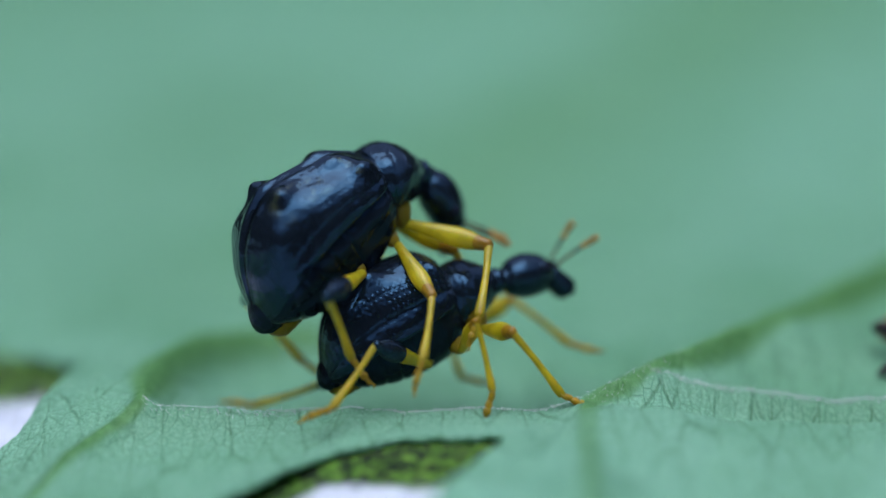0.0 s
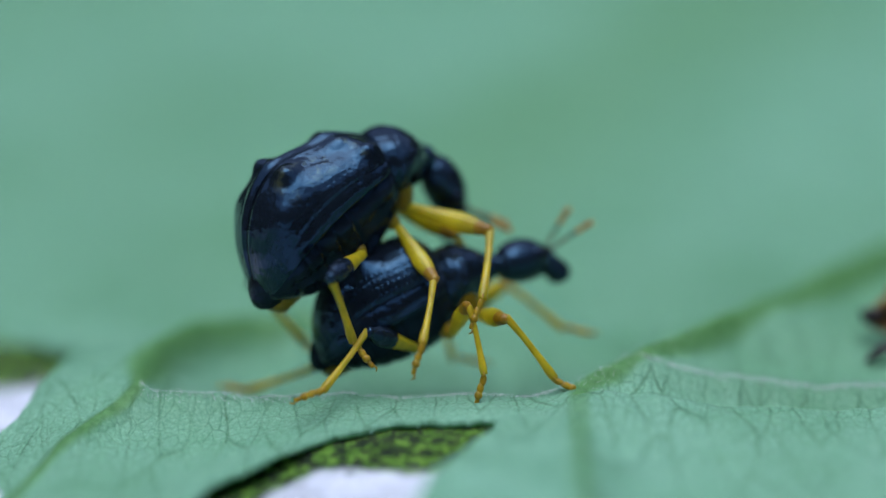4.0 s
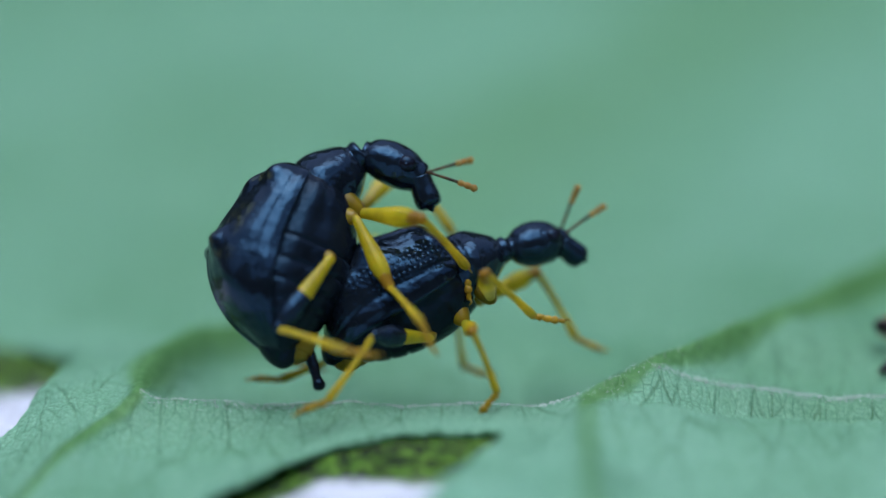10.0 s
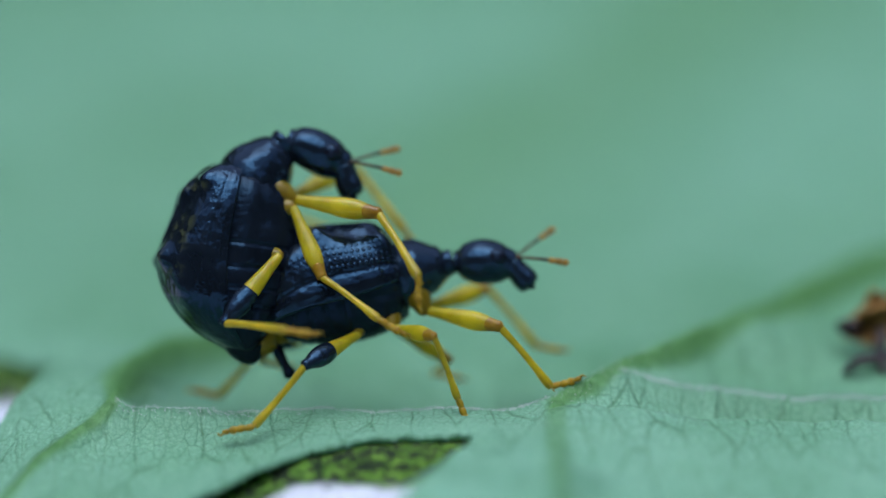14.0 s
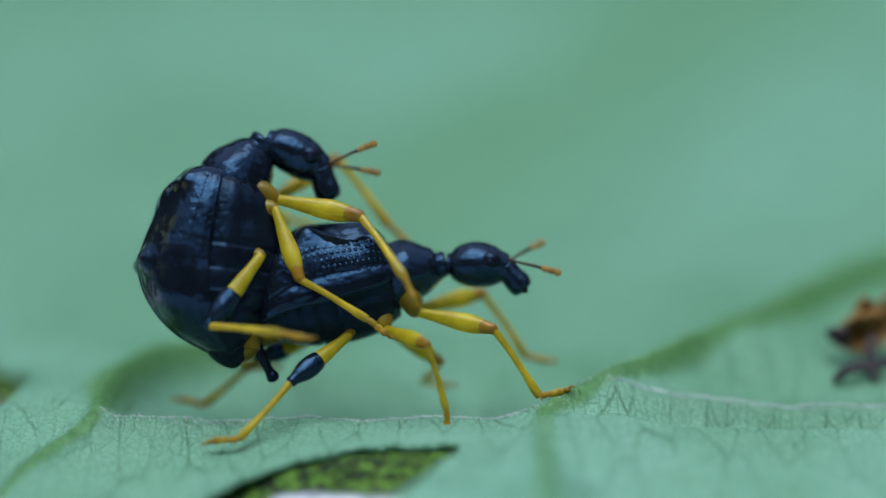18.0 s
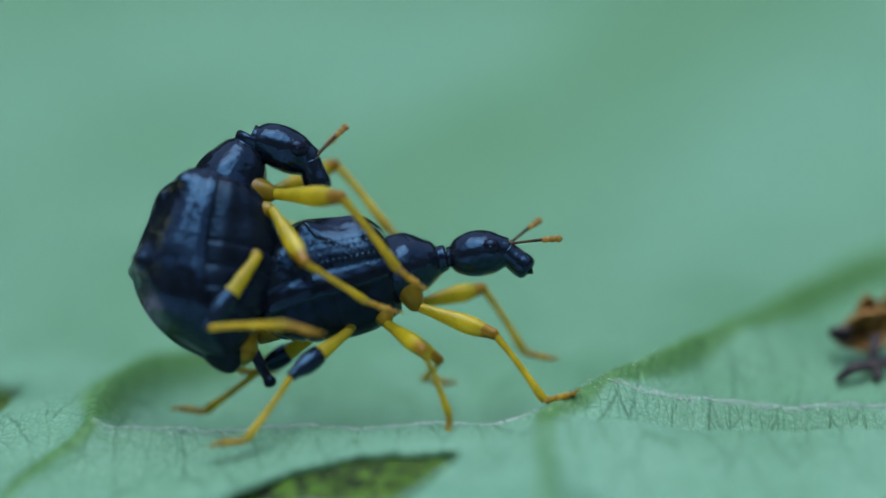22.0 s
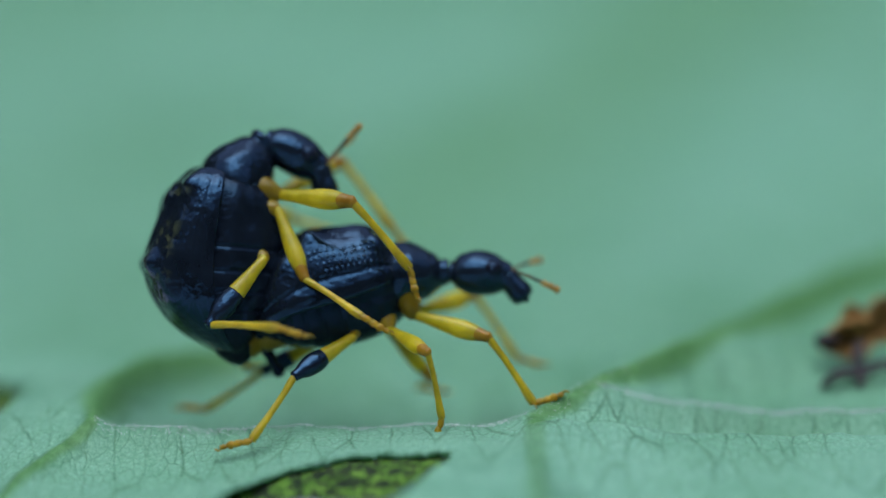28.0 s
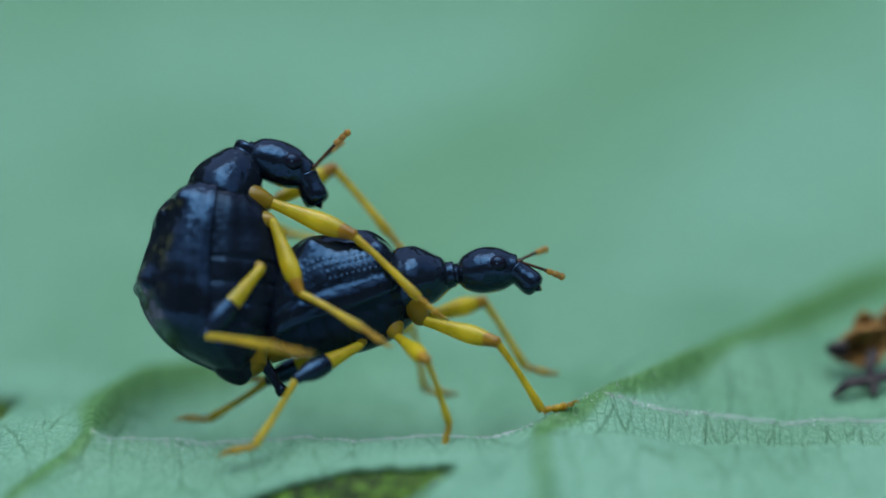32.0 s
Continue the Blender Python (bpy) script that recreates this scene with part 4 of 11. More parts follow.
    walk(LOWER_PARTS["head"], [
        (0, mm(0.928, 0.041, -0.2, -0.8, 22.4, 15.3)), (6, mm(0.912, 0.14, -0.225, -0.6, 24.2, 23)), (7, mm(0.917, 0.152, -0.196, 1.7, 26.4, 25.2)),
        (8.6, mm(0.916, 0.157, -0.197, 1.8, 26.4, 25.4)), (9, mm(0.898, 0.248, -0.186, 1.8, 22.3, 21.1)),
        (9.8, mm(0.89, 0.273, -0.188, 2.3, 22.3, 22.3)), (10, mm(0.924, 0.168, -0.141, 4.3, 21.1, 18.2)),
        (10.3, mm(0.793, 0.421, -0.31, 6.1, 15.6, 24.5)), (10.5, mm(0.906, -0.26, 0.121, -14.7, -2.3, -21.6)),
        (10.6, mm(0.791, 0.424, -0.31, 6.2, 15.6, 24.8)), (10.7, mm(0.791, 0.425, -0.31, 6.3, 15.6, 24.8)),
        (10.8, mm(0.791, 0.425, -0.31, 6.2, 15.6, 24.9)), (10.9, mm(0.906, -0.257, 0.121, -14.7, -2.4, -21.5)),
        (11, mm(0.907, -0.255, 0.121, -14.7, -2.3, -21.3)), (11.1, mm(0.922, 0.169, -0.157, 0.6, 13.7, 15.1)),
        (11.2, mm(0.79, 0.428, -0.31, 6.3, 15.6, 25)), (11.3, mm(0.789, 0.428, -0.311, 6.3, 15.7, 25.1)),
        (11.4, mm(0.789, 0.43, -0.31, 6.3, 15.6, 25.2)), (11.6, mm(0.909, -0.249, 0.12, -14.7, -2.3, -20.9)),
        (11.7, mm(0.92, 0.176, -0.157, 0.6, 13.7, 15.4)), (11.8, mm(0.789, 0.43, -0.309, 6.3, 15.5, 25.2)),
        (12, mm(0.789, 0.431, -0.307, 6.4, 15.4, 25.2)), (12.3, mm(0.922, 0.167, -0.155, 0.6, 13.6, 15)),
        (13, mm(0.903, 0.222, -0.193, 0.2, 13, 14.6)), (14, mm(0.946, -0.087, -0.008, -3.8, 16.1, -7.5)),
        (17, mm(0.946, -0.087, -0.008, -3.8, 16.2, -7.5)), (18, mm(0.945, -0.09, -0.037, -3.9, 16.6, -7.6)),
        (20, mm(0.945, -0.09, -0.027, -3.8, 15.1, -7.6)), (22, mm(0.944, -0.09, -0.056, -3.4, 8.5, -7.1)),
        (22.25, mm(0.764, -0.493, 0.275, -11.1, -8.5, -38.8)), (22.4, mm(0.944, -0.09, -0.056, -3.4, 8.5, -7.1)),
        (22.5, mm(0.806, 0.119, -0.463, -0.3, 9.3, 6)), (22.62, mm(0.944, -0.09, -0.056, -3.4, 8.5, -7.1)),
        (22.77, mm(0.767, -0.49, 0.273, -11.2, -8.4, -38.6)), (23, mm(0.944, -0.091, -0.054, -5.3, 16.7, -12.6)),
        (23.5, mm(0.925, -0.097, -0.192, -4.2, 19.8, -7.9)), (24, mm(0.925, -0.097, -0.192, -4.2, 19.8, -7.9)),
        (25, mm(0.925, -0.097, -0.192, -4.2, 19.8, -7.8)), (28, mm(0.925, -0.096, -0.192, -4.2, 19.8, -7.8)),
        (30, mm(0.925, -0.096, -0.192, -3.9, 15.6, -7.5)), (32, mm(0.929, -0.096, -0.175, -4.6, 11.3, -12.1)),])
    walk(LOWER_PARTS["antenna_r"], [
        (0, mm(2.011, 0.201, -0.502, -11.3, -7.9, -14.7)), (6, mm(1.956, 0.439, -0.56, -11.7, -6, -6.2)),
        (7, mm(1.936, 0.478, -0.578, -11.9, -2.1, -7.1)), (8.6, mm(1.934, 0.486, -0.579, -11.9, -2.1, -7.1)),
        (9, mm(1.961, 0.509, -0.491, -8.2, 2.5, -7.8)), (9.8, mm(1.947, 0.556, -0.494, -8.2, 2.5, -7.8)),
        (10, mm(2.004, 0.372, -0.429, -5.3, -2.9, 15.9)), (10.3, mm(1.865, 0.748, -0.496, -1.3, -13.9, -6.8)),
        (10.5, mm(1.904, -0.759, 0.331, -31.7, 11.6, -40.9)), (10.6, mm(1.862, 0.756, -0.497, -1.2, -13.9, -6.8)),
        (10.7, mm(1.861, 0.756, -0.497, -1.3, -13.9, -6.8)), (10.8, mm(1.861, 0.758, -0.496, -1.2, -13.9, -6.8)),
        (10.9, mm(1.906, -0.754, 0.332, -31.9, 11.5, -40.7)), (11, mm(1.909, -0.749, 0.33, -31.7, 11.5, -40.5)),
        (11.1, mm(2.038, 0.329, -0.293, -2.8, 4.9, 11.3)), (11.2, mm(1.859, 0.763, -0.498, -1.3, -13.9, -6.8)),
        (11.3, mm(1.858, 0.764, -0.499, -1.2, -13.9, -6.8)), (11.4, mm(1.857, 0.768, -0.496, -1.2, -13.9, -6.8)),
        (11.6, mm(1.914, -0.736, 0.328, -31.8, 11.5, -39.9)), (11.7, mm(2.036, 0.342, -0.294, -2.8, 4.9, 11.8)),
        (11.8, mm(1.857, 0.769, -0.494, -1.3, -13.9, -6.8)), (12, mm(1.857, 0.77, -0.491, -1.3, -13.8, -6.9)),
        (12.3, mm(2.039, 0.326, -0.29, -2.8, 4.8, 11)), (13, mm(2.022, 0.375, -0.315, -4.1, 2.3, -7.6)),
        (14, mm(2.036, -0.358, -0.181, -4.7, 21.4, -9.4)), (17, mm(2.036, -0.357, -0.182, -4.7, 21.5, -9.4)),
        (18, mm(2.033, -0.361, -0.219, -5.5, 28.6, -10.1)), (20, mm(2.038, -0.361, -0.181, 1.3, 19.1, 8.5)),
        (22, mm(2.048, -0.355, -0.081, -1.5, 10.6, 4.2)), (22.25, mm(1.543, -1.255, 0.597, -31.4, 10.2, -54.7)),
        (22.4, mm(2.048, -0.355, -0.081, -1.2, 10.7, 5.6)), (22.5, mm(1.941, 0.104, -0.51, -0.8, -22.4, -6.9)),
        (22.62, mm(2.048, -0.356, -0.08, -1.4, 10.6, 4.5)), (22.77, mm(1.549, -1.249, 0.592, -31.5, 10.4, -54.5)),
        (23, mm(2.006, -0.451, -0.236, -5, 23, -9.8)), (23.5, mm(2, -0.372, -0.436, -7.2, 40.6, -11.5)),
        (24, mm(2.001, -0.371, -0.436, -7.2, 40.3, -11.4)), (25, mm(2.001, -0.37, -0.436, -7.1, 40.2, -11.3)),
        (28, mm(2.001, -0.369, -0.436, -7.1, 40.2, -11.3)), (30, mm(2.017, -0.366, -0.355, -7.7, 44.1, -11.8)),
        (32, mm(2.005, -0.453, -0.253, 10.1, 36.8, 16.5)),])
    walk(LOWER_PARTS["antenna_l"], [
        (0, mm(1.939, 0.459, -0.505, -12.5, -32.8, -7.9)), (6, mm(1.85, 0.686, -0.563, -12.5, -31, 0.7)),
        (7, mm(1.825, 0.723, -0.57, -17.9, -28.1, 11.4)), (8.6, mm(1.822, 0.73, -0.571, -18.1, -27.9, 11.9)),
        (9, mm(1.867, 0.761, -0.483, -21.9, -13.1, 39.9)), (9.8, mm(1.849, 0.806, -0.484, -21.9, -12.7, 40.3)),
        (10, mm(1.927, 0.629, -0.41, -2.8, -38.4, -4.2)), (10.3, mm(1.761, 0.994, -0.468, -8.1, -17.1, 16)),
        (10.5, mm(2.003, -0.518, 0.263, -19.4, -51.8, 23.2)), (10.6, mm(1.757, 1.002, -0.469, -8.1, -17, 16.4)),
        (10.7, mm(1.757, 1.002, -0.469, -8.2, -16.9, 16.5)), (10.8, mm(1.756, 1.004, -0.468, -8.2, -16.9, 16.5)),
        (10.9, mm(2.004, -0.513, 0.264, -19.2, -51.6, 23.7)), (11, mm(2.006, -0.508, 0.262, -19.4, -51.6, 23.8)),
        (11.1, mm(1.969, 0.589, -0.291, -3, -35.8, -4.3)), (11.2, mm(1.753, 1.008, -0.469, -8.3, -16.8, 16.8)),
        (11.3, mm(1.752, 1.01, -0.47, -8.2, -16.8, 16.9)), (11.4, mm(1.751, 1.013, -0.467, -8.3, -16.8, 16.9)),
        (11.6, mm(2.009, -0.494, 0.26, -19.4, -51.3, 24.6)), (11.7, mm(1.965, 0.601, -0.291, -3, -35.8, -4.3)),
        (11.8, mm(1.75, 1.014, -0.465, -8.3, -16.9, 16.8)), (12, mm(1.751, 1.015, -0.462, -8.3, -17, 16.6)),
        (12.3, mm(1.97, 0.586, -0.287, -3, -35.8, -4.7)), (13, mm(1.955, 0.635, -0.314, -2.8, -35.5, -4.7)),
        (14, mm(2.066, -0.091, -0.199, -10.3, -18, 18.2)), (17, mm(2.066, -0.091, -0.2, -10.7, -18, 19.4)),
        (18, mm(2.063, -0.095, -0.237, -9.8, -7.1, 36.1)), (20, mm(2.068, -0.094, -0.198, -15.6, -15.1, 35.3)),
        (22, mm(2.079, -0.089, -0.097, -15.4, -13.6, 37.5)), (22.25, mm(1.714, -1.054, 0.546, -26.8, -33.3, 23)),
        (22.4, mm(2.079, -0.088, -0.097, -15.6, -13.6, 37.9)), (22.5, mm(1.913, 0.371, -0.512, 14.5, 18.8, 39.3)),
        (22.62, mm(2.079, -0.089, -0.096, -15.4, -13.5, 37.6)), (22.77, mm(1.72, -1.048, 0.54, -26.6, -33.5, 22.6)),
        (23, mm(2.057, -0.189, -0.26, -5.7, -13.8, 7.1)), (23.5, mm(2.031, -0.105, -0.455, -1.5, 2.7, 47.5)),
        (24, mm(2.031, -0.104, -0.454, -1.4, 2.8, 46.3)), (25, mm(2.031, -0.103, -0.454, -1.4, 2.7, 45.7)),
        (28, mm(2.031, -0.103, -0.454, -1.4, 2.7, 45.8)), (30, mm(2.047, -0.1, -0.373, 4.4, 7.5, 46.8)),
        (32, mm(2.057, -0.19, -0.274, -3.1, 1.3, 47.5)),])
    walk(LOWER_PARTS["femur_fR"], [
        (0, mm(0.113, -0.389, -0.739, -29.1, -2, -84.5)), (6, mm(0.137, -0.381, -0.739, -32.2, -0.3, -74.5)),
        (7, mm(0.165, -0.38, -0.734, -42.8, 3.2, -77.2)), (8.6, mm(0.166, -0.378, -0.735, -42.7, 3, -77.3)),
        (9, mm(0.198, -0.325, -0.752, -48.1, 6.5, -80.6)), (9.8, mm(0.204, -0.316, -0.754, -46.9, 5.3, -81.2)),
        (10, mm(0.203, -0.329, -0.749, 74.7, -22, -88.8)), (10.3, mm(0.091, -0.206, -0.812, -11.1, 16.2, -33.3)),
        (10.5, mm(0.207, -0.496, -0.65, -25, 13, -27.5)), (10.6, mm(0.092, -0.206, -0.812, -22.8, 19.2, -52.1)),
        (10.7, mm(0.091, -0.204, -0.813, -16.8, 12.9, -52.3)), (10.8, mm(0.092, -0.205, -0.812, -18.8, 13.6, -54.3)),
        (10.9, mm(0.209, -0.495, -0.65, -26.8, 9.7, -34.6)), (11, mm(0.209, -0.494, -0.65, -23.9, 13, -24.4)),
        (11.1, mm(0.189, -0.327, -0.754, -27.2, 19, -55.4)), (11.2, mm(0.091, -0.203, -0.813, -16.2, 11.9, -53.1)),
        (11.3, mm(0.091, -0.204, -0.813, -15.5, 9.9, -56)), (11.4, mm(0.092, -0.202, -0.813, -18.1, 14.5, -51.8)),
        (11.6, mm(0.212, -0.493, -0.65, -24.1, 13, -24.2)), (11.7, mm(0.191, -0.325, -0.754, -28.6, 19.4, -56.6)),
        (11.8, mm(0.093, -0.202, -0.813, -19.2, 17.9, -48.4)), (12, mm(0.094, -0.2, -0.813, -16.7, 25.3, -35.8)),
        (12.3, mm(0.19, -0.327, -0.753, -23.5, 32.3, -38.4)), (13, mm(0.175, -0.307, -0.765, -21.8, 32.7, -35.5)),
        (14, mm(0.208, -0.4, -0.712, -14.4, 21.4, -33.2)), (17, mm(0.208, -0.4, -0.712, -14.7, 21.1, -33.8)),
        (18, mm(0.185, -0.399, -0.719, -12.1, 22.7, -26.9)), (20, mm(0.193, -0.399, -0.717, -15.7, 27.5, -30.4)),
        (22, mm(0.171, -0.398, -0.723, -10.3, 32.8, -18.1)), (22.25, mm(0.187, -0.538, -0.621, -18.7, 2.7, -38.8)),
        (22.4, mm(0.171, -0.398, -0.723, -10.4, 28.8, -19.8)), (22.5, mm(-0.109, -0.309, -0.777, -10.5, 33.5, -19.8)),
        (22.62, mm(0.171, -0.398, -0.723, -13.7, 23.8, -29.3)), (22.77, mm(0.187, -0.538, -0.621, -18.8, 3, -38.6)),
        (23, mm(0.172, -0.398, -0.723, -11.9, 14.4, -35.3)), (23.5, mm(0.061, -0.392, -0.744, -15.9, 27.2, -31)),
        (24, mm(0.061, -0.392, -0.744, -15.1, 27.9, -28.9)), (25, mm(0.061, -0.392, -0.744, -14.9, 28.4, -28.3)),
        (28, mm(0.061, -0.392, -0.744, -14.9, 28.4, -28.2)), (30, mm(0.061, -0.392, -0.744, -14.8, 28.2, -28.2)),
        (32, mm(0.075, -0.393, -0.742, -17.1, 29, -31.6)),])
    walk(LOWER_PARTS["tibia_fR"], [
        (0, mm(0.258, -1.881, -0.687, 0.4, 77.3, -9.6)), (6, mm(0.537, -1.827, -0.731, -3.9, 79.9, -5.5)),
        (7, mm(0.496, -1.84, -0.819, -7.9, 85.2, -10.7)), (8.6, mm(0.495, -1.839, -0.814, -7.4, 85.2, -10.3)),
        (9, mm(0.442, -1.795, -0.922, 33, 81.9, 30.7)), (9.8, mm(0.433, -1.792, -0.893, 34, 81.8, 31.7)),
        (10, mm(0.232, -1.719, -0.188, 55.7, 51.5, 59.7)), (10.3, mm(1.295, -0.997, -1.232, -12.7, 74.6, -16.6)),
        (10.5, mm(1.504, -1.17, -0.986, -6.2, 30.5, 21.3)), (10.6, mm(0.962, -1.323, -1.306, 19.3, 61.1, 19.1)),
        (10.7, mm(0.986, -1.361, -1.147, 36.6, 70.5, 34.8)), (10.8, mm(0.942, -1.389, -1.166, 46, 71.8, 44.1)),
        (10.9, mm(1.426, -1.334, -0.901, -3, 28.2, 30.8)), (11, mm(1.54, -1.098, -0.988, -8.3, 26, 20)),
        (11.1, mm(0.994, -1.495, -1.242, 44, 54.9, 47.6)), (11.2, mm(0.972, -1.378, -1.122, 36.4, 69.4, 34.9)),
        (11.3, mm(0.918, -1.428, -1.07, 46.7, 69.8, 45.2)), (11.4, mm(0.991, -1.343, -1.188, 37.3, 72.1, 35.2)),
        (11.6, mm(1.545, -1.093, -0.987, -8.1, 26.1, 21.1)), (11.7, mm(0.97, -1.506, -1.252, 47.3, 55.8, 50.5)),
        (11.8, mm(1.041, -1.269, -1.274, 27.5, 73.6, 25.1)), (12, mm(1.194, -0.994, -1.453, -12.7, 72.1, -16.9)),
        (12.3, mm(1.184, -1.114, -1.555, 15.6, 62.9, 15.1)), (13, mm(1.203, -1.04, -1.576, 9.1, 63.6, 8.2)),
        (14, mm(1.378, -1.164, -1.259, 14, 62.5, 13)), (17, mm(1.371, -1.178, -1.253, 15.1, 62.3, 14.3)),
        (18, mm(1.419, -1.026, -1.297, 3.9, 69, 1.2)), (20, mm(1.34, -1.072, -1.411, 6.4, 66.4, 4.3)),
        (22, mm(1.369, -0.79, -1.536, -18.7, 66.2, -23.1)), (22.25, mm(1.355, -1.477, -0.692, 8.1, 39.8, 26)),
        (22.4, mm(1.408, -0.843, -1.446, -13.1, 66.2, -17.1)), (22.5, mm(1.068, -0.733, -1.604, -19.1, 58.5, -25)),
        (22.62, mm(1.367, -1.07, -1.33, 6.8, 63.2, 5)), (22.77, mm(1.357, -1.473, -0.699, 7.8, 39.8, 25.6)),
        (23, mm(1.357, -1.238, -1.096, 14, 53.2, 15.3)), (23.5, mm(1.205, -1.078, -1.43, 12, 70.3, 9.8)),
        (24, mm(1.222, -1.032, -1.446, 6.4, 70.8, 4)), (25, mm(1.224, -1.017, -1.457, 4.7, 70.7, 2.2)),
        (28, mm(1.225, -1.015, -1.456, 4.9, 70.7, 2.4)), (30, mm(1.226, -1.016, -1.453, 5.3, 70.8, 2.8)),
        (32, mm(1.192, -1.08, -1.47, 15.8, 73, 13.6)),])
    walk(LOWER_PARTS["tarsus_fR"], [
        (0, mm(0.572, -1.934, -2.102, -16.6, 44.7, -24.5)), (6, mm(0.791, -1.851, -2.158, -17.8, 46.5, -16.9)),
        (7, mm(0.616, -1.863, -2.263, -18.2, 47.8, -17.7)), (8.6, mm(0.615, -1.861, -2.259, -18.2, 47.8, -17.6)),
        (9, mm(0.617, -1.691, -2.358, -11.5, 45.2, -11.9)), (9.8, mm(0.61, -1.683, -2.328, -11.4, 45.3, -11.8)),
        (10, mm(0.686, -0.94, -1.323, -4.9, 35.3, -6.5)), (10.3, mm(1.665, -1.108, -2.629, -2, 8.2, -4.1)),
        (10.5, mm(2.668, -0.716, -1.721, -14.2, 13.3, 6.1)), (10.6, mm(1.625, -1.094, -2.575, -2, 6.2, -3.8)),
        (10.7, mm(1.384, -1.084, -2.514, -2, 2.2, -3.9)), (10.8, mm(1.267, -1.074, -2.543, -2, 2.3, -3.8)),
        (10.9, mm(2.523, -0.679, -1.587, -14.2, 14.2, 6.6)), (11, mm(2.765, -0.652, -1.623, -14.2, 14.1, 6.4)),
        (11.1, mm(1.556, -0.879, -2.428, -4, -4.3, -3.5)), (11.2, mm(1.391, -1.085, -2.479, -2, 2.2, -3.9)),
        (11.3, mm(1.271, -1.073, -2.431, -2, 2.2, -3.8)), (11.4, mm(1.354, -1.087, -2.569, -2, 2.2, -3.9)),
        (11.6, mm(2.759, -0.624, -1.625, -14.2, 14.3, 7)), (11.7, mm(1.489, -0.877, -2.452, -4, -4.3, -3.5)),
        (11.8, mm(1.411, -1.096, -2.665, -2, 2.2, -4)), (12, mm(1.62, -1.124, -2.833, -2, 2.3, -4.2)),
        (12.3, mm(1.822, -0.942, -2.845, -4, -4.3, -3.9)), (13, mm(1.841, -0.948, -2.875, -4, -4.3, -3.9)),
        (14, mm(2.031, -1.014, -2.545, -2.9, -5.1, -4.6)), (17, mm(2.024, -1.011, -2.537, -2.9, -5.1, -4.7)),
        (18, mm(1.938, -1.015, -2.651, -2.9, -3.2, -5)), (20, mm(1.918, -1.029, -2.74, -2.9, -6.3, -5)),
        (22, mm(1.908, -1.02, -2.862, -2.9, -2.8, -5)), (22.25, mm(2.356, -0.988, -1.621, -13.9, -6.7, -2.8)),
        (22.4, mm(1.967, -1.015, -2.772, -2.9, -2.8, -5.1)), (22.5, mm(1.754, -1.053, -2.84, -2.1, 4.3, -5.4)),
        (22.62, mm(2.019, -1.013, -2.623, -2.9, -2.9, -5.2)), (22.77, mm(2.362, -0.991, -1.627, -13.9, -6.8, -3)),
        (23, mm(2.194, -1.009, -2.257, -2.8, -8.7, -4.9)), (23.5, mm(1.687, -0.995, -2.795, -2.9, -6.1, -4.9)),
        (24, mm(1.698, -0.999, -2.815, -2.9, -6.1, -4.9)), (25, mm(1.703, -0.998, -2.825, -2.9, -6, -4.8)),
        (28, mm(1.703, -0.995, -2.825, -2.9, -6, -4.8)), (30, mm(1.702, -0.993, -2.823, -2.9, -6, -4.8)),
        (32, mm(1.604, -0.98, -2.857, -3, 2.3, -5.2)),])
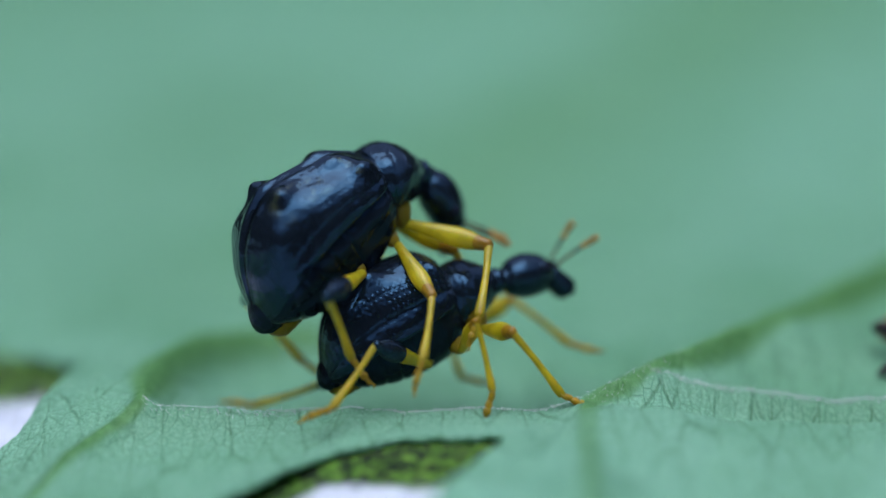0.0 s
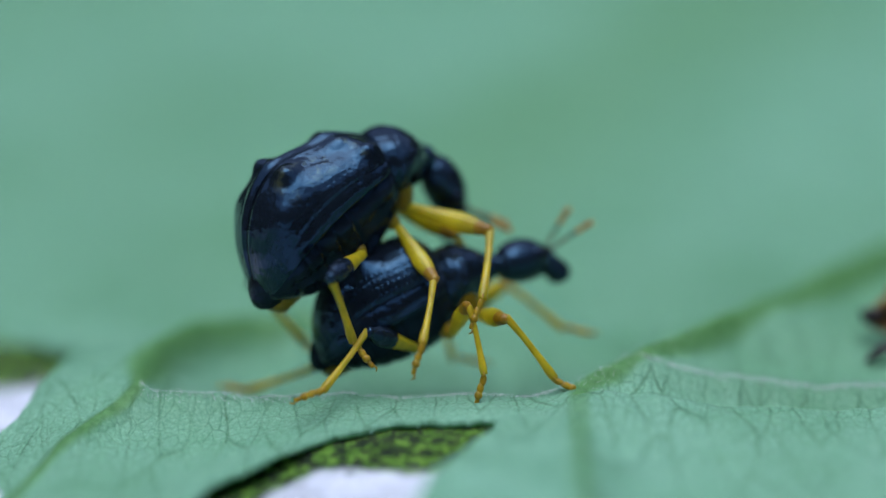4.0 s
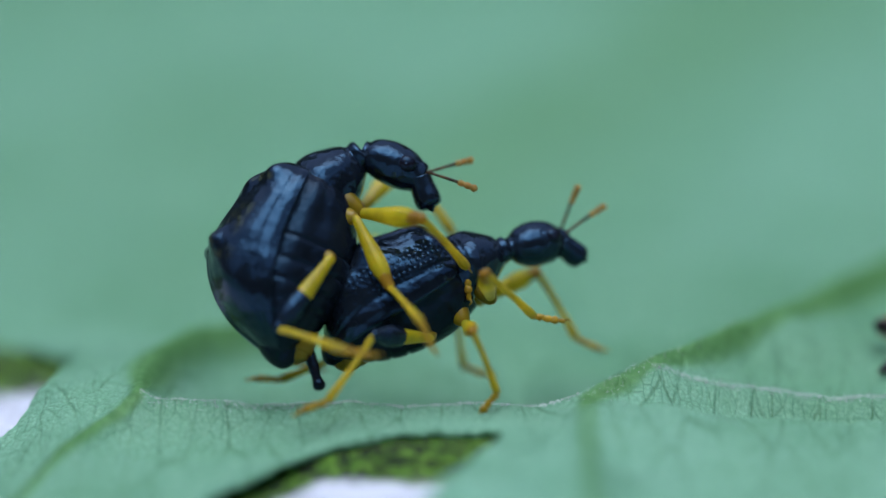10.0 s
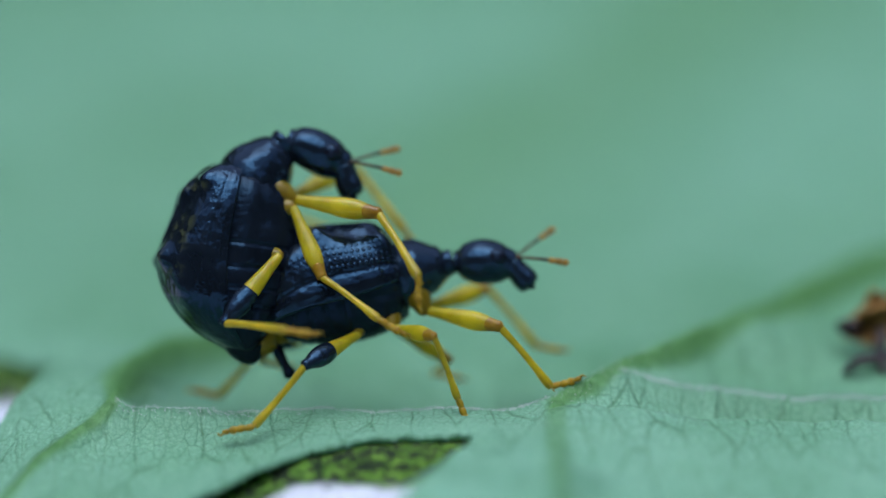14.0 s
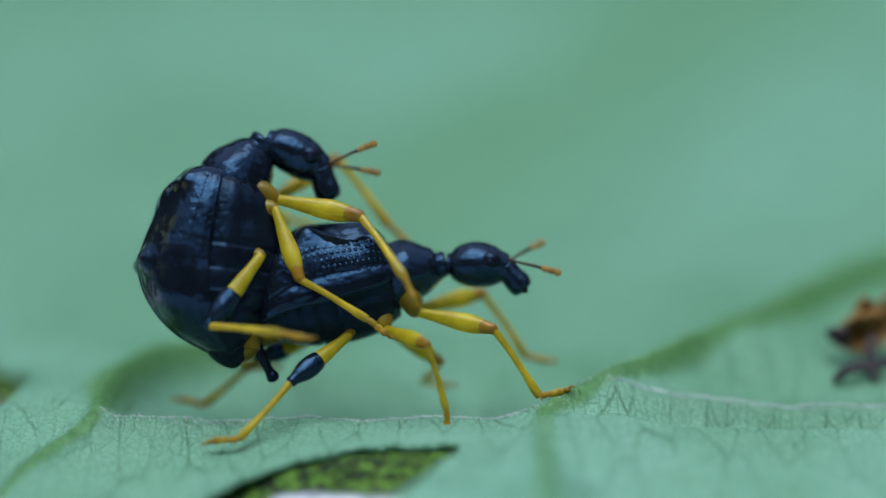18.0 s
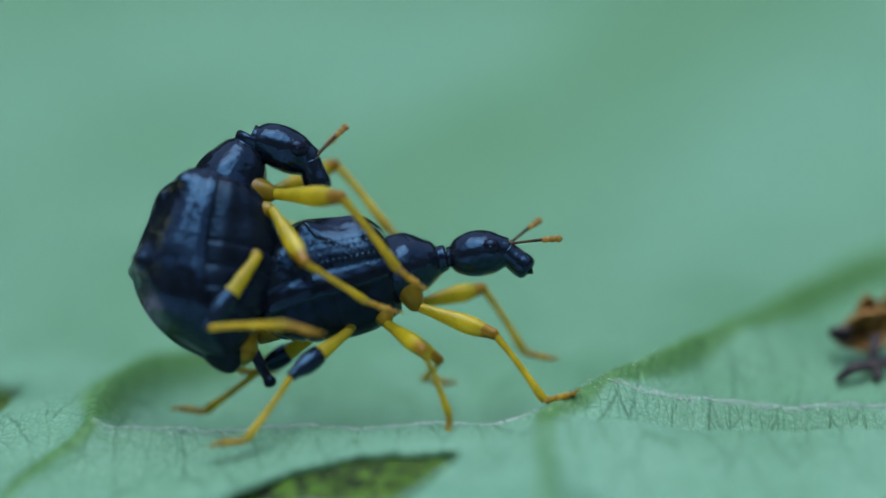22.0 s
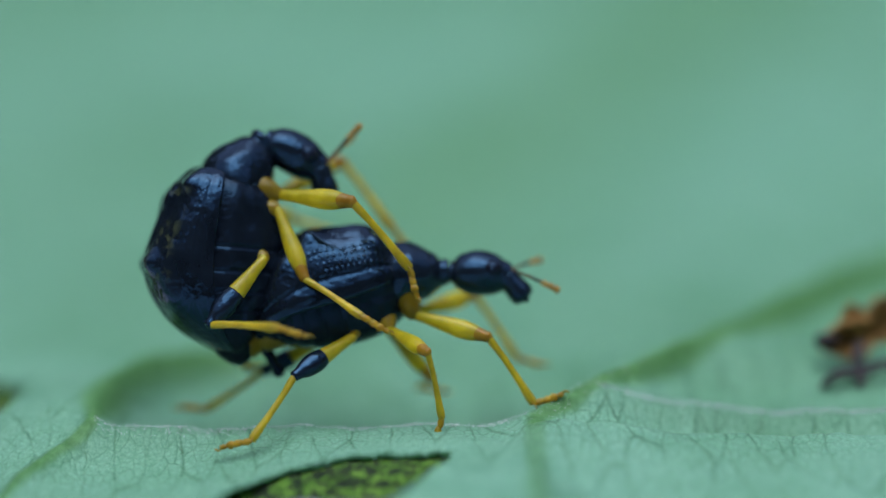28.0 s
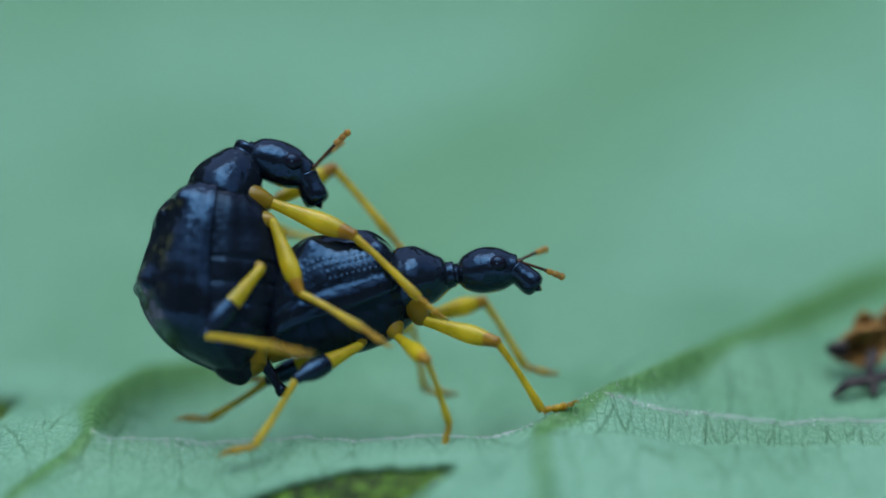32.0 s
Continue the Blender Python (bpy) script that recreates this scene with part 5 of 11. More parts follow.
    walk(LOWER_PARTS["femur_fL"], [
        (0, mm(0.075, 0.33, -0.772, -12.1, 5.3, 38.2)), (6, mm(0.018, 0.328, -0.776, -10.1, 7.3, 46.7)),
        (7, mm(0.039, 0.328, -0.775, -6.7, 10, 47.9)), (8.6, mm(0.037, 0.329, -0.775, -6.8, 9.9, 47.9)), (9, mm(0.006, 0.369, -0.758, -6.7, 5, 48.9)),
        (9.8, mm(-0.007, 0.373, -0.756, -7.5, 4.3, 49.1)), (10, mm(0.074, 0.38, -0.749, -1.6, 4.4, 34.7)),
        (10.3, mm(-0.203, 0.439, -0.69, 14.9, 13.8, 49.6)), (10.5, mm(0.412, 0.192, -0.71, -12.1, 9.6, 73.8)),
        (10.6, mm(-0.205, 0.438, -0.69, 13.3, 9.5, 58.2)), (10.7, mm(-0.206, 0.44, -0.689, 12.3, 10.9, 51.9)),
        (10.8, mm(-0.206, 0.439, -0.689, 13.9, 10.8, 55.4)), (10.9, mm(0.412, 0.193, -0.709, -25.2, 6.4, 82.9)),
        (11, mm(0.411, 0.194, -0.71, -11.9, 9.7, 74.6)), (11.1, mm(0.06, 0.381, -0.749, -14.4, -6.5, 47.9)),
        (11.2, mm(-0.208, 0.44, -0.688, 12.3, 10.7, 52.5)), (11.3, mm(-0.208, 0.439, -0.689, 11.2, 8.7, 56.9)),
        (11.4, mm(-0.208, 0.44, -0.688, 14.2, 12.3, 52)), (11.6, mm(0.409, 0.197, -0.71, -12, 9.6, 75.6)),
        (11.7, mm(0.057, 0.383, -0.749, -14.4, -6.1, 49.2)), (11.8, mm(-0.208, 0.44, -0.688, 15.2, 14.8, 48.2)),
        (12, mm(-0.208, 0.441, -0.688, 14.2, 20.6, 35.7)), (12.3, mm(0.062, 0.381, -0.749, 3.8, 10.9, 35.1)),
        (13, mm(0.007, 0.393, -0.746, 4.3, 12.9, 31.5)), (14, mm(0.274, 0.317, -0.731, -4.2, -0.7, 31.6)),
        (17, mm(0.274, 0.317, -0.731, -4.5, -1.1, 31.8)), (18, mm(0.253, 0.318, -0.739, -2.6, 1.5, 27.7)),
        (20, mm(0.26, 0.318, -0.736, -1.5, 3.2, 29.4)), (22, mm(0.238, 0.319, -0.743, -1.6, 3.1, 28.7)),
        (22.25, mm(0.575, 0.068, -0.613, -18.9, 0, 40)), (22.4, mm(0.238, 0.319, -0.743, -3.3, 0.3, 27.3)),
        (22.5, mm(-0.18, 0.405, -0.717, 6, 31.7, 10.3)), (22.62, mm(0.238, 0.319, -0.743, -5.8, -4.6, 23.9)),
        (22.77, mm(0.573, 0.07, -0.615, -18.8, 0, 39.7)), (23, mm(0.24, 0.319, -0.743, -10.9, -8.8, 35.4)),
        (23.5, mm(0.132, 0.325, -0.767, -2.9, 1.2, 33.4)), (24, mm(0.132, 0.325, -0.767, -2.5, 1.7, 32.7)),
        (25, mm(0.131, 0.325, -0.767, -2.4, 1.8, 32.6)), (28, mm(0.131, 0.325, -0.767, -2.4, 1.8, 32.7)),
        (30, mm(0.131, 0.325, -0.767, -2.4, 1.8, 32.7)), (32, mm(0.145, 0.324, -0.765, -0.7, 4.1, 33)),])
    walk(LOWER_PARTS["tibia_fL"], [
        (0, mm(1.248, 1.254, -0.911, -45.7, 49.8, -60.1)), (6, mm(1.039, 1.411, -0.966, -48.6, 51, -53.8)),
        (7, mm(1.03, 1.424, -1.036, -56.9, 53.3, -62.1)), (8.6, mm(1.026, 1.426, -1.034, -56.8, 53.2, -62)),
        (9, mm(0.988, 1.495, -0.888, -56.9, 58.5, -62.1)), (9.8, mm(0.972, 1.503, -0.868, -56.7, 58.4, -61.9)),
        (10, mm(1.304, 1.231, -0.864, 28.9, 87.5, 25.4)), (10.3, mm(0.74, 1.549, -1.047, -15.1, 42.2, -23.8)),
        (10.5, mm(0.825, 1.612, -0.959, -12.8, 41, 5.7)), (10.6, mm(0.574, 1.696, -0.937, -21.2, 43, -31.4)),
        (10.7, mm(0.702, 1.6, -0.973, -15.7, 39.9, -25.4)), (10.8, mm(0.631, 1.652, -0.97, -18.5, 41.6, -28.5)),
        (10.9, mm(0.596, 1.673, -0.876, -15.6, 43.9, 1.8)), (11, mm(0.803, 1.62, -0.962, -12.9, 41.2, 6)),
        (11.1, mm(1.06, 1.487, -0.579, -8.1, 62.8, -11)), (11.2, mm(0.69, 1.609, -0.967, -15.4, 38.5, -25.5)),
        (11.3, mm(0.601, 1.682, -0.915, -18, 38.9, -29)), (11.4, mm(0.694, 1.594, -1.007, -16.3, 41.3, -25.8)),
        (11.6, mm(0.777, 1.63, -0.961, -13.1, 41.6, 6.4)), (11.7, mm(1.031, 1.512, -0.589, -10.6, 64.3, -13.7)),
        (11.8, mm(0.759, 1.521, -1.07, -14.6, 43.1, -22.8)), (12, mm(0.932, 1.261, -1.216, -5.5, 44.2, -10)),
        (12.3, mm(1.268, 1.228, -1.032, 6.4, 60, 5.5)), (13, mm(1.254, 1.158, -1.08, 9.9, 58, 10.1)), (14, mm(1.552, 1.103, -0.712, 10.8, 62.7, 9.4)),
        (17, mm(1.549, 1.107, -0.702, 10.6, 62.9, 9.2)), (18, mm(1.58, 1.015, -0.779, 21.5, 67.2, 20.2)),
        (20, mm(1.565, 1.053, -0.82, 18.3, 69, 16.5)), (22, mm(1.552, 1.037, -0.824, 22.1, 69.5, 20.5)),
        (22.25, mm(1.724, 1.033, -0.612, -3.2, 34.3, 12.2)), (22.4, mm(1.571, 1.006, -0.75, 23.4, 67.2, 22.1)),
        (22.5, mm(1.075, 0.634, -1.505, 14.5, 33.5, 23.8)), (22.62, mm(1.605, 0.926, -0.623, 29, 64.9, 28.5)),
        (22.77, mm(1.726, 1.028, -0.615, -3.3, 34, 12.2)), (23, mm(1.449, 1.177, -0.514, 4.6, 57, 3.4)),
        (23.5, mm(1.385, 1.149, -0.797, 12.7, 71.3, 10.4)), (24, mm(1.394, 1.133, -0.81, 14.1, 71.2, 12)),
        (25, mm(1.394, 1.133, -0.815, 14.2, 71, 12.1)), (28, mm(1.393, 1.134, -0.815, 14.3, 70.9, 12.2)),
        (30, mm(1.393, 1.135, -0.813, 14.4, 70.9, 12.3)), (32, mm(1.399, 1.139, -0.871, 17.5, 74.2, 15.1)),])
    walk(LOWER_PARTS["tarsus_fL"], [
        (0, mm(1.715, 0.442, -2.018, -14.5, 35.8, -21.3)), (6, mm(1.579, 0.675, -2.092, -15.3, 37.7, -13.3)),
        (7, mm(1.436, 0.658, -2.198, -15.6, 39.1, -14)), (8.6, mm(1.434, 0.659, -2.195, -15.6, 39.1, -14)),
        (9, mm(1.343, 0.826, -2.125, -10.2, 37.3, -9.9)), (9.8, mm(1.329, 0.833, -2.104, -10.1, 37.3, -9.8)),
        (10, mm(1.361, 1.258, -2.313, -6.1, 48.7, -8.2)), (10.3, mm(1.723, 1.116, -2.021, -2.2, 27, -4.9)),
        (10.5, mm(1.913, 1.721, -1.911, -14.3, 14.9, 5.7)), (10.6, mm(1.478, 1.144, -1.927, -2.2, 27, -4.6)),
        (10.7, mm(1.707, 1.122, -1.902, -2.2, 27, -4.9)), (10.8, mm(1.584, 1.133, -1.932, -2.2, 27, -4.7)),
        (10.9, mm(1.64, 1.705, -1.881, -14.3, 15.1, 6.3)), (11, mm(1.888, 1.735, -1.917, -14.3, 15.1, 6.2)),
        (11.1, mm(1.711, 1.36, -1.868, -4.4, 25.5, -5.8)), (11.2, mm(1.714, 1.121, -1.871, -2.2, 27, -4.9)),
        (11.3, mm(1.588, 1.135, -1.824, -2.2, 27, -4.8)), (11.4, mm(1.675, 1.12, -1.963, -2.2, 27, -4.9)),
        (11.6, mm(1.855, 1.751, -1.923, -14.3, 15.3, 6.8)), (11.7, mm(1.642, 1.363, -1.896, -4.4, 25.5, -5.7)),
        (11.8, mm(1.736, 1.111, -2.06, -2.2, 27, -5)), (12, mm(1.955, 1.081, -2.227, -2.2, 27, -5.2)),
        (12.3, mm(1.991, 1.298, -2.287, -4.5, 25.5, -6.2)), (13, mm(2.01, 1.293, -2.31, -4.6, 25.5, -6.2)),
        (14, mm(2.208, 1.211, -2, -3.4, 20.2, -6)), (17, mm(2.201, 1.212, -1.993, -3.5, 20.2, -6.1)),
        (18, mm(2.108, 1.209, -2.115, -3.6, 22.3, -6.4)), (20, mm(2.062, 1.2, -2.174, -3.7, 23, -6.6)),
        (22, mm(2.029, 1.215, -2.182, -3.7, 23.4, -6.4)), (22.25, mm(2.895, 1.285, -1.429, -14.3, 9.1, -6.7)),
        (22.4, mm(2.091, 1.218, -2.087, -3.7, 23.4, -6.4)), (22.5, mm(2.181, 1.122, -2.306, -2.9, 31.5, -6.3)),
        (22.62, mm(2.145, 1.219, -1.936, -3.7, 23.4, -6.4)), (22.77, mm(2.902, 1.283, -1.425, -14.3, 9.1, -6.8)),
        (23, mm(2.237, 1.223, -1.73, -3.4, 15.7, -6)), (23.5, mm(1.841, 1.233, -2.171, -3.8, 25.6, -6.6)),
        (24, mm(1.852, 1.231, -2.182, -3.9, 25.6, -6.6)), (25, mm(1.857, 1.232, -2.186, -3.8, 25.6, -6.5)),
        (28, mm(1.856, 1.234, -2.185, -3.8, 25.6, -6.5)), (30, mm(1.855, 1.236, -2.183, -3.8, 25.6, -6.4)),
        (32, mm(1.781, 1.242, -2.266, -3.9, 27.9, -6.5)),])
    walk(LOWER_PARTS["femur_mR"], [
        (0, mm(-0.42, -0.55, -0.88, 31.3, -28.5, -78.2)), (6, mm(-0.42, -0.55, -0.88, 23.7, -26.4, -66.1)),
        (7, mm(-0.42, -0.55, -0.88, 23.3, -19.7, -77.3)), (8.6, mm(-0.42, -0.55, -0.88, 24, -19.9, -77.4)),
        (9, mm(-0.42, -0.55, -0.88, 15.4, -12.8, -77.6)), (9.8, mm(-0.42, -0.55, -0.88, 18, -13.8, -77.1)),
        (10, mm(-0.42, -0.55, -0.88, -68.4, 3.4, -90.7)), (10.3, mm(-0.42, -0.55, -0.88, -12.3, 2, -76)),
        (10.5, mm(-0.42, -0.55, -0.88, -19.3, -7.9, -61.9)), (10.6, mm(-0.42, -0.55, -0.88, -2.1, -1.5, -79)),
        (10.7, mm(-0.42, -0.55, -0.88, 3.9, -3.3, -76.6)), (10.8, mm(-0.42, -0.55, -0.88, -1.2, -1.7, -77.7)),
        (10.9, mm(-0.42, -0.55, -0.88, 8.8, -16, -67.5)), (11, mm(-0.42, -0.55, -0.88, -10.2, -11.1, -60.9)),
        (11.1, mm(-0.42, -0.55, -0.88, 22.1, -8.1, -84.2)), (11.2, mm(-0.42, -0.55, -0.88, 8.8, -4.9, -76.5)),
        (11.3, mm(-0.42, -0.55, -0.88, 15.8, -6.8, -77.6)), (11.4, mm(-0.42, -0.55, -0.88, -4.1, -0.8, -77)),
        (11.6, mm(-0.42, -0.55, -0.88, -8.4, -11.7, -59.9)), (11.7, mm(-0.42, -0.55, -0.88, 19.5, -7.1, -85.2)),
        (11.8, mm(-0.42, -0.55, -0.88, -15.9, 3.4, -75.4)), (12, mm(-0.42, -0.55, -0.88, -27.7, 10.9, -70.9)),
        (12.3, mm(-0.42, -0.55, -0.88, -39.4, 10.2, -77.3)), (13, mm(-0.42, -0.55, -0.88, -40.7, 11.1, -76.8)),
        (14, mm(-0.42, -0.55, -0.88, -21, 10, -62.9)), (17, mm(-0.42, -0.55, -0.88, -21.4, 9.9, -63.5)),
        (18, mm(-0.42, -0.55, -0.88, -28.4, 16, -62.3)), (20, mm(-0.42, -0.55, -0.88, -32.3, 17.9, -64.1)),
        (22, mm(-0.42, -0.55, -0.88, -43.8, 25.1, -67.6)), (22.25, mm(-0.42, -0.55, -0.88, 7.6, -18.3, -70.3)),
        (22.4, mm(-0.42, -0.55, -0.88, -39.3, 21.4, -66.9)), (22.5, mm(-0.42, -0.55, -0.88, -29.4, 18.2, -62.1)),
        (22.62, mm(-0.42, -0.55, -0.88, -33.4, 15.6, -67.9)), (22.77, mm(-0.42, -0.55, -0.88, 6.7, -18, -70)),
        (23, mm(-0.42, -0.55, -0.88, -11, 3.2, -63)), (23.5, mm(-0.42, -0.55, -0.88, -39.3, 21.5, -66.8)),
        (24, mm(-0.42, -0.55, -0.88, -40.1, 22.3, -66.7)), (25, mm(-0.42, -0.55, -0.88, -40.4, 22.7, -66.6)),
        (28, mm(-0.42, -0.55, -0.88, -40.4, 22.7, -66.5)), (30, mm(-0.42, -0.55, -0.88, -40.3, 22.6, -66.5)),
        (32, mm(-0.42, -0.55, -0.88, -51.9, 21.7, -75.5)),])
    walk(LOWER_PARTS["tibia_mR"], [
        (0, mm(-0.188, -1.659, -0.264, -133.2, 72.2, -147.1)), (6, mm(0.048, -1.607, -0.307, -129.9, 68.1, -134.5)),
        (7, mm(-0.153, -1.735, -0.446, -140.8, 71.3, -146.2)), (8.6, mm(-0.154, -1.734, -0.442, -140.6, 71.4, -146.1)),
        (9, mm(-0.15, -1.779, -0.595, -163.6, 74.4, -168.7)), (9.8, mm(-0.14, -1.771, -0.572, -163.3, 74.1, -168.4)),
        (10, mm(-0.436, -1.838, -0.956, 109.4, 69.9, 104.2)), (10.3, mm(-0.109, -1.801, -0.924, 102.6, 84, 98.5)),
        (10.5, mm(0.181, -1.677, -0.702, -0.7, 51.8, 19.6)), (10.6, mm(-0.174, -1.816, -0.846, 142.9, 78.8, 138.3)),
        (10.7, mm(-0.122, -1.803, -0.806, 101, 83.7, 96.9)), (10.8, mm(-0.145, -1.81, -0.841, 130.3, 81.5, 126)),
        (10.9, mm(0.055, -1.695, -0.524, 2.6, 54.2, 23.4)), (11, mm(0.197, -1.656, -0.632, -1.6, 48.9, 20.1)),
        (11.1, mm(-0.29, -1.821, -0.699, 71.9, 70.4, 69.3)), (11.2, mm(-0.12, -1.8, -0.77, 97.9, 83.9, 93.8)),
        (11.3, mm(-0.145, -1.801, -0.728, 129.6, 82, 125.4)), (11.4, mm(-0.129, -1.807, -0.861, 108.1, 83.6, 104)),
        (11.6, mm(0.214, -1.643, -0.619, -1.9, 49.5, 20.1)), (11.7, mm(-0.313, -1.826, -0.72, 77.5, 70.7, 74.6)),
        (11.8, mm(-0.096, -1.796, -0.956, 99.1, 84.5, 95.1)), (12, mm(-0.006, -1.747, -1.123, 28.6, 84.6, 24.7)),
        (12.3, mm(-0.14, -1.788, -1.109, 51.8, 71.2, 50)), (13, mm(-0.132, -1.782, -1.129, 51.5, 71.7, 49.8)),
        (14, mm(0.159, -1.681, -1.103, 63.9, 72.8, 61.2)), (17, mm(0.146, -1.688, -1.102, 62.9, 72, 60.4)),
        (18, mm(0.156, -1.648, -1.235, 75.6, 75.7, 72.1)), (20, mm(0.117, -1.654, -1.275, 77.9, 75.7, 74.3)),
        (22, mm(0.025, -1.63, -1.426, 61.3, 75, 58.5)), (22.25, mm(-0.006, -1.703, -0.475, 18.8, 61.6, 25)),
        (22.4, mm(0.051, -1.655, -1.351, 58.7, 72.9, 56.2)), (22.5, mm(0.153, -1.633, -1.284, 106.4, 78.7, 101.9)),
        (22.62, mm(0.047, -1.701, -1.227, 55.9, 69.4, 54)), (22.77, mm(-0.001, -1.703, -0.481, 19.2, 61.8, 25.2)),
        (23, mm(0.165, -1.697, -0.953, 45.4, 66.6, 44.6)), (23.5, mm(0.053, -1.654, -1.352, 100.1, 75.1, 95.7)),
        (24, mm(0.053, -1.646, -1.369, 100.3, 75.6, 96)), (25, mm(0.053, -1.642, -1.378, 100.4, 75.8, 96.1)),
        (28, mm(0.055, -1.641, -1.378, 100.6, 75.7, 96.3)), (30, mm(0.055, -1.641, -1.377, 100.7, 75.6, 96.4)),
        (32, mm(-0.121, -1.71, -1.358, 82.7, 71.4, 79.4)),])
    walk(LOWER_PARTS["tarsus_mR"], [
        (0, mm(-0.507, -1.866, -1.452, -161.6, 50.3, -178.4)), (6, mm(-0.277, -1.938, -1.464, -161.7, 48.2, -169.8)),
        (7, mm(-0.485, -1.957, -1.627, -165.3, 35.2, -175.2)), (8.6, mm(-0.484, -1.956, -1.624, -165.3, 35.2, -175.3)),
        (9, mm(-0.479, -1.845, -1.796, -170.6, 32.2, -178.5)), (9.8, mm(-0.474, -1.84, -1.772, -170.5, 32.2, -178.5)),
        (10, mm(-0.541, -1.421, -2.127, -175.6, 25.1, 178.3)), (10.3, mm(-0.129, -1.672, -2.164, -177.9, 10.3, 176.5)),
        (10.5, mm(0.908, -1.418, -1.682, -165.1, 21.3, -165)), (10.6, mm(-0.354, -1.655, -2.069, -177.9, 10.3, 176.8)),
        (10.7, mm(-0.139, -1.667, -2.045, -177.9, 10.3, 176.5)), (10.8, mm(-0.253, -1.661, -2.075, -177.9, 10.3, 176.7)),
        (10.9, mm(0.725, -1.405, -1.535, -165.1, 21.1, -164.4)), (11, mm(0.966, -1.374, -1.572, -165.1, 21.1, -164.6)),
        (11.1, mm(-0.143, -1.429, -1.874, -175.4, 28.6, 178.3)), (11.2, mm(-0.128, -1.668, -2.01, -178, 10.3, 176.5)),
        (11.3, mm(-0.246, -1.66, -1.963, -178, 10.3, 176.7)), (11.4, mm(-0.163, -1.671, -2.1, -177.9, 10.3, 176.6)),
        (11.6, mm(0.975, -1.364, -1.566, -165.2, 20.9, -163.9)), (11.7, mm(-0.204, -1.429, -1.898, -175.4, 28.6, 178.5)),
        (11.8, mm(-0.106, -1.678, -2.197, -178, 10.3, 176.5)), (12, mm(0.1, -1.699, -2.365, -178, 10.3, 176.2)),
        (12.3, mm(0.119, -1.48, -2.29, -175.4, 28.6, 178)), (13, mm(0.121, -1.484, -2.313, -175.5, 28.6, 178.1)),
        (14, mm(0.337, -1.357, -2.294, -15.4, 78, -19.4)), (17, mm(0.336, -1.353, -2.288, -15.2, 78, -19)),
        (18, mm(0.251, -1.355, -2.444, -156.5, 82.9, -160.8)), (20, mm(0.2, -1.359, -2.484, -157.9, 82.3, -162.2)),
        (22, mm(0.193, -1.356, -2.631, -169.6, 75.5, -174)), (22.25, mm(0.53, -1.453, -1.572, -162.4, 40.6, -172.6)),
        (22.4, mm(0.255, -1.35, -2.543, -170.2, 75.5, -174.8)), (22.5, mm(0.102, -1.393, -2.507, -178.3, 24.8, 175.6)),
        (22.62, mm(0.305, -1.346, -2.395, -170.4, 75.5, -175)), (22.77, mm(0.532, -1.453, -1.581, -162.5, 40.6, -172.8)),
        (23, mm(0.518, -1.35, -2.097, -176.3, 54.2, 178.3)), (23.5, mm(0.021, -1.333, -2.557, -175.1, 61.7, 179.9)),
        (24, mm(0.021, -1.337, -2.576, -175.1, 61.6, -179.9)), (25, mm(0.021, -1.338, -2.586, -175, 61.6, -179.8)),
        (28, mm(0.021, -1.335, -2.587, -175.1, 61.6, -179.9)), (30, mm(0.021, -1.334, -2.585, -175.1, 61.6, -179.9)),
        (32, mm(-0.047, -1.32, -2.54, -175.1, 63.4, -179.8)),])
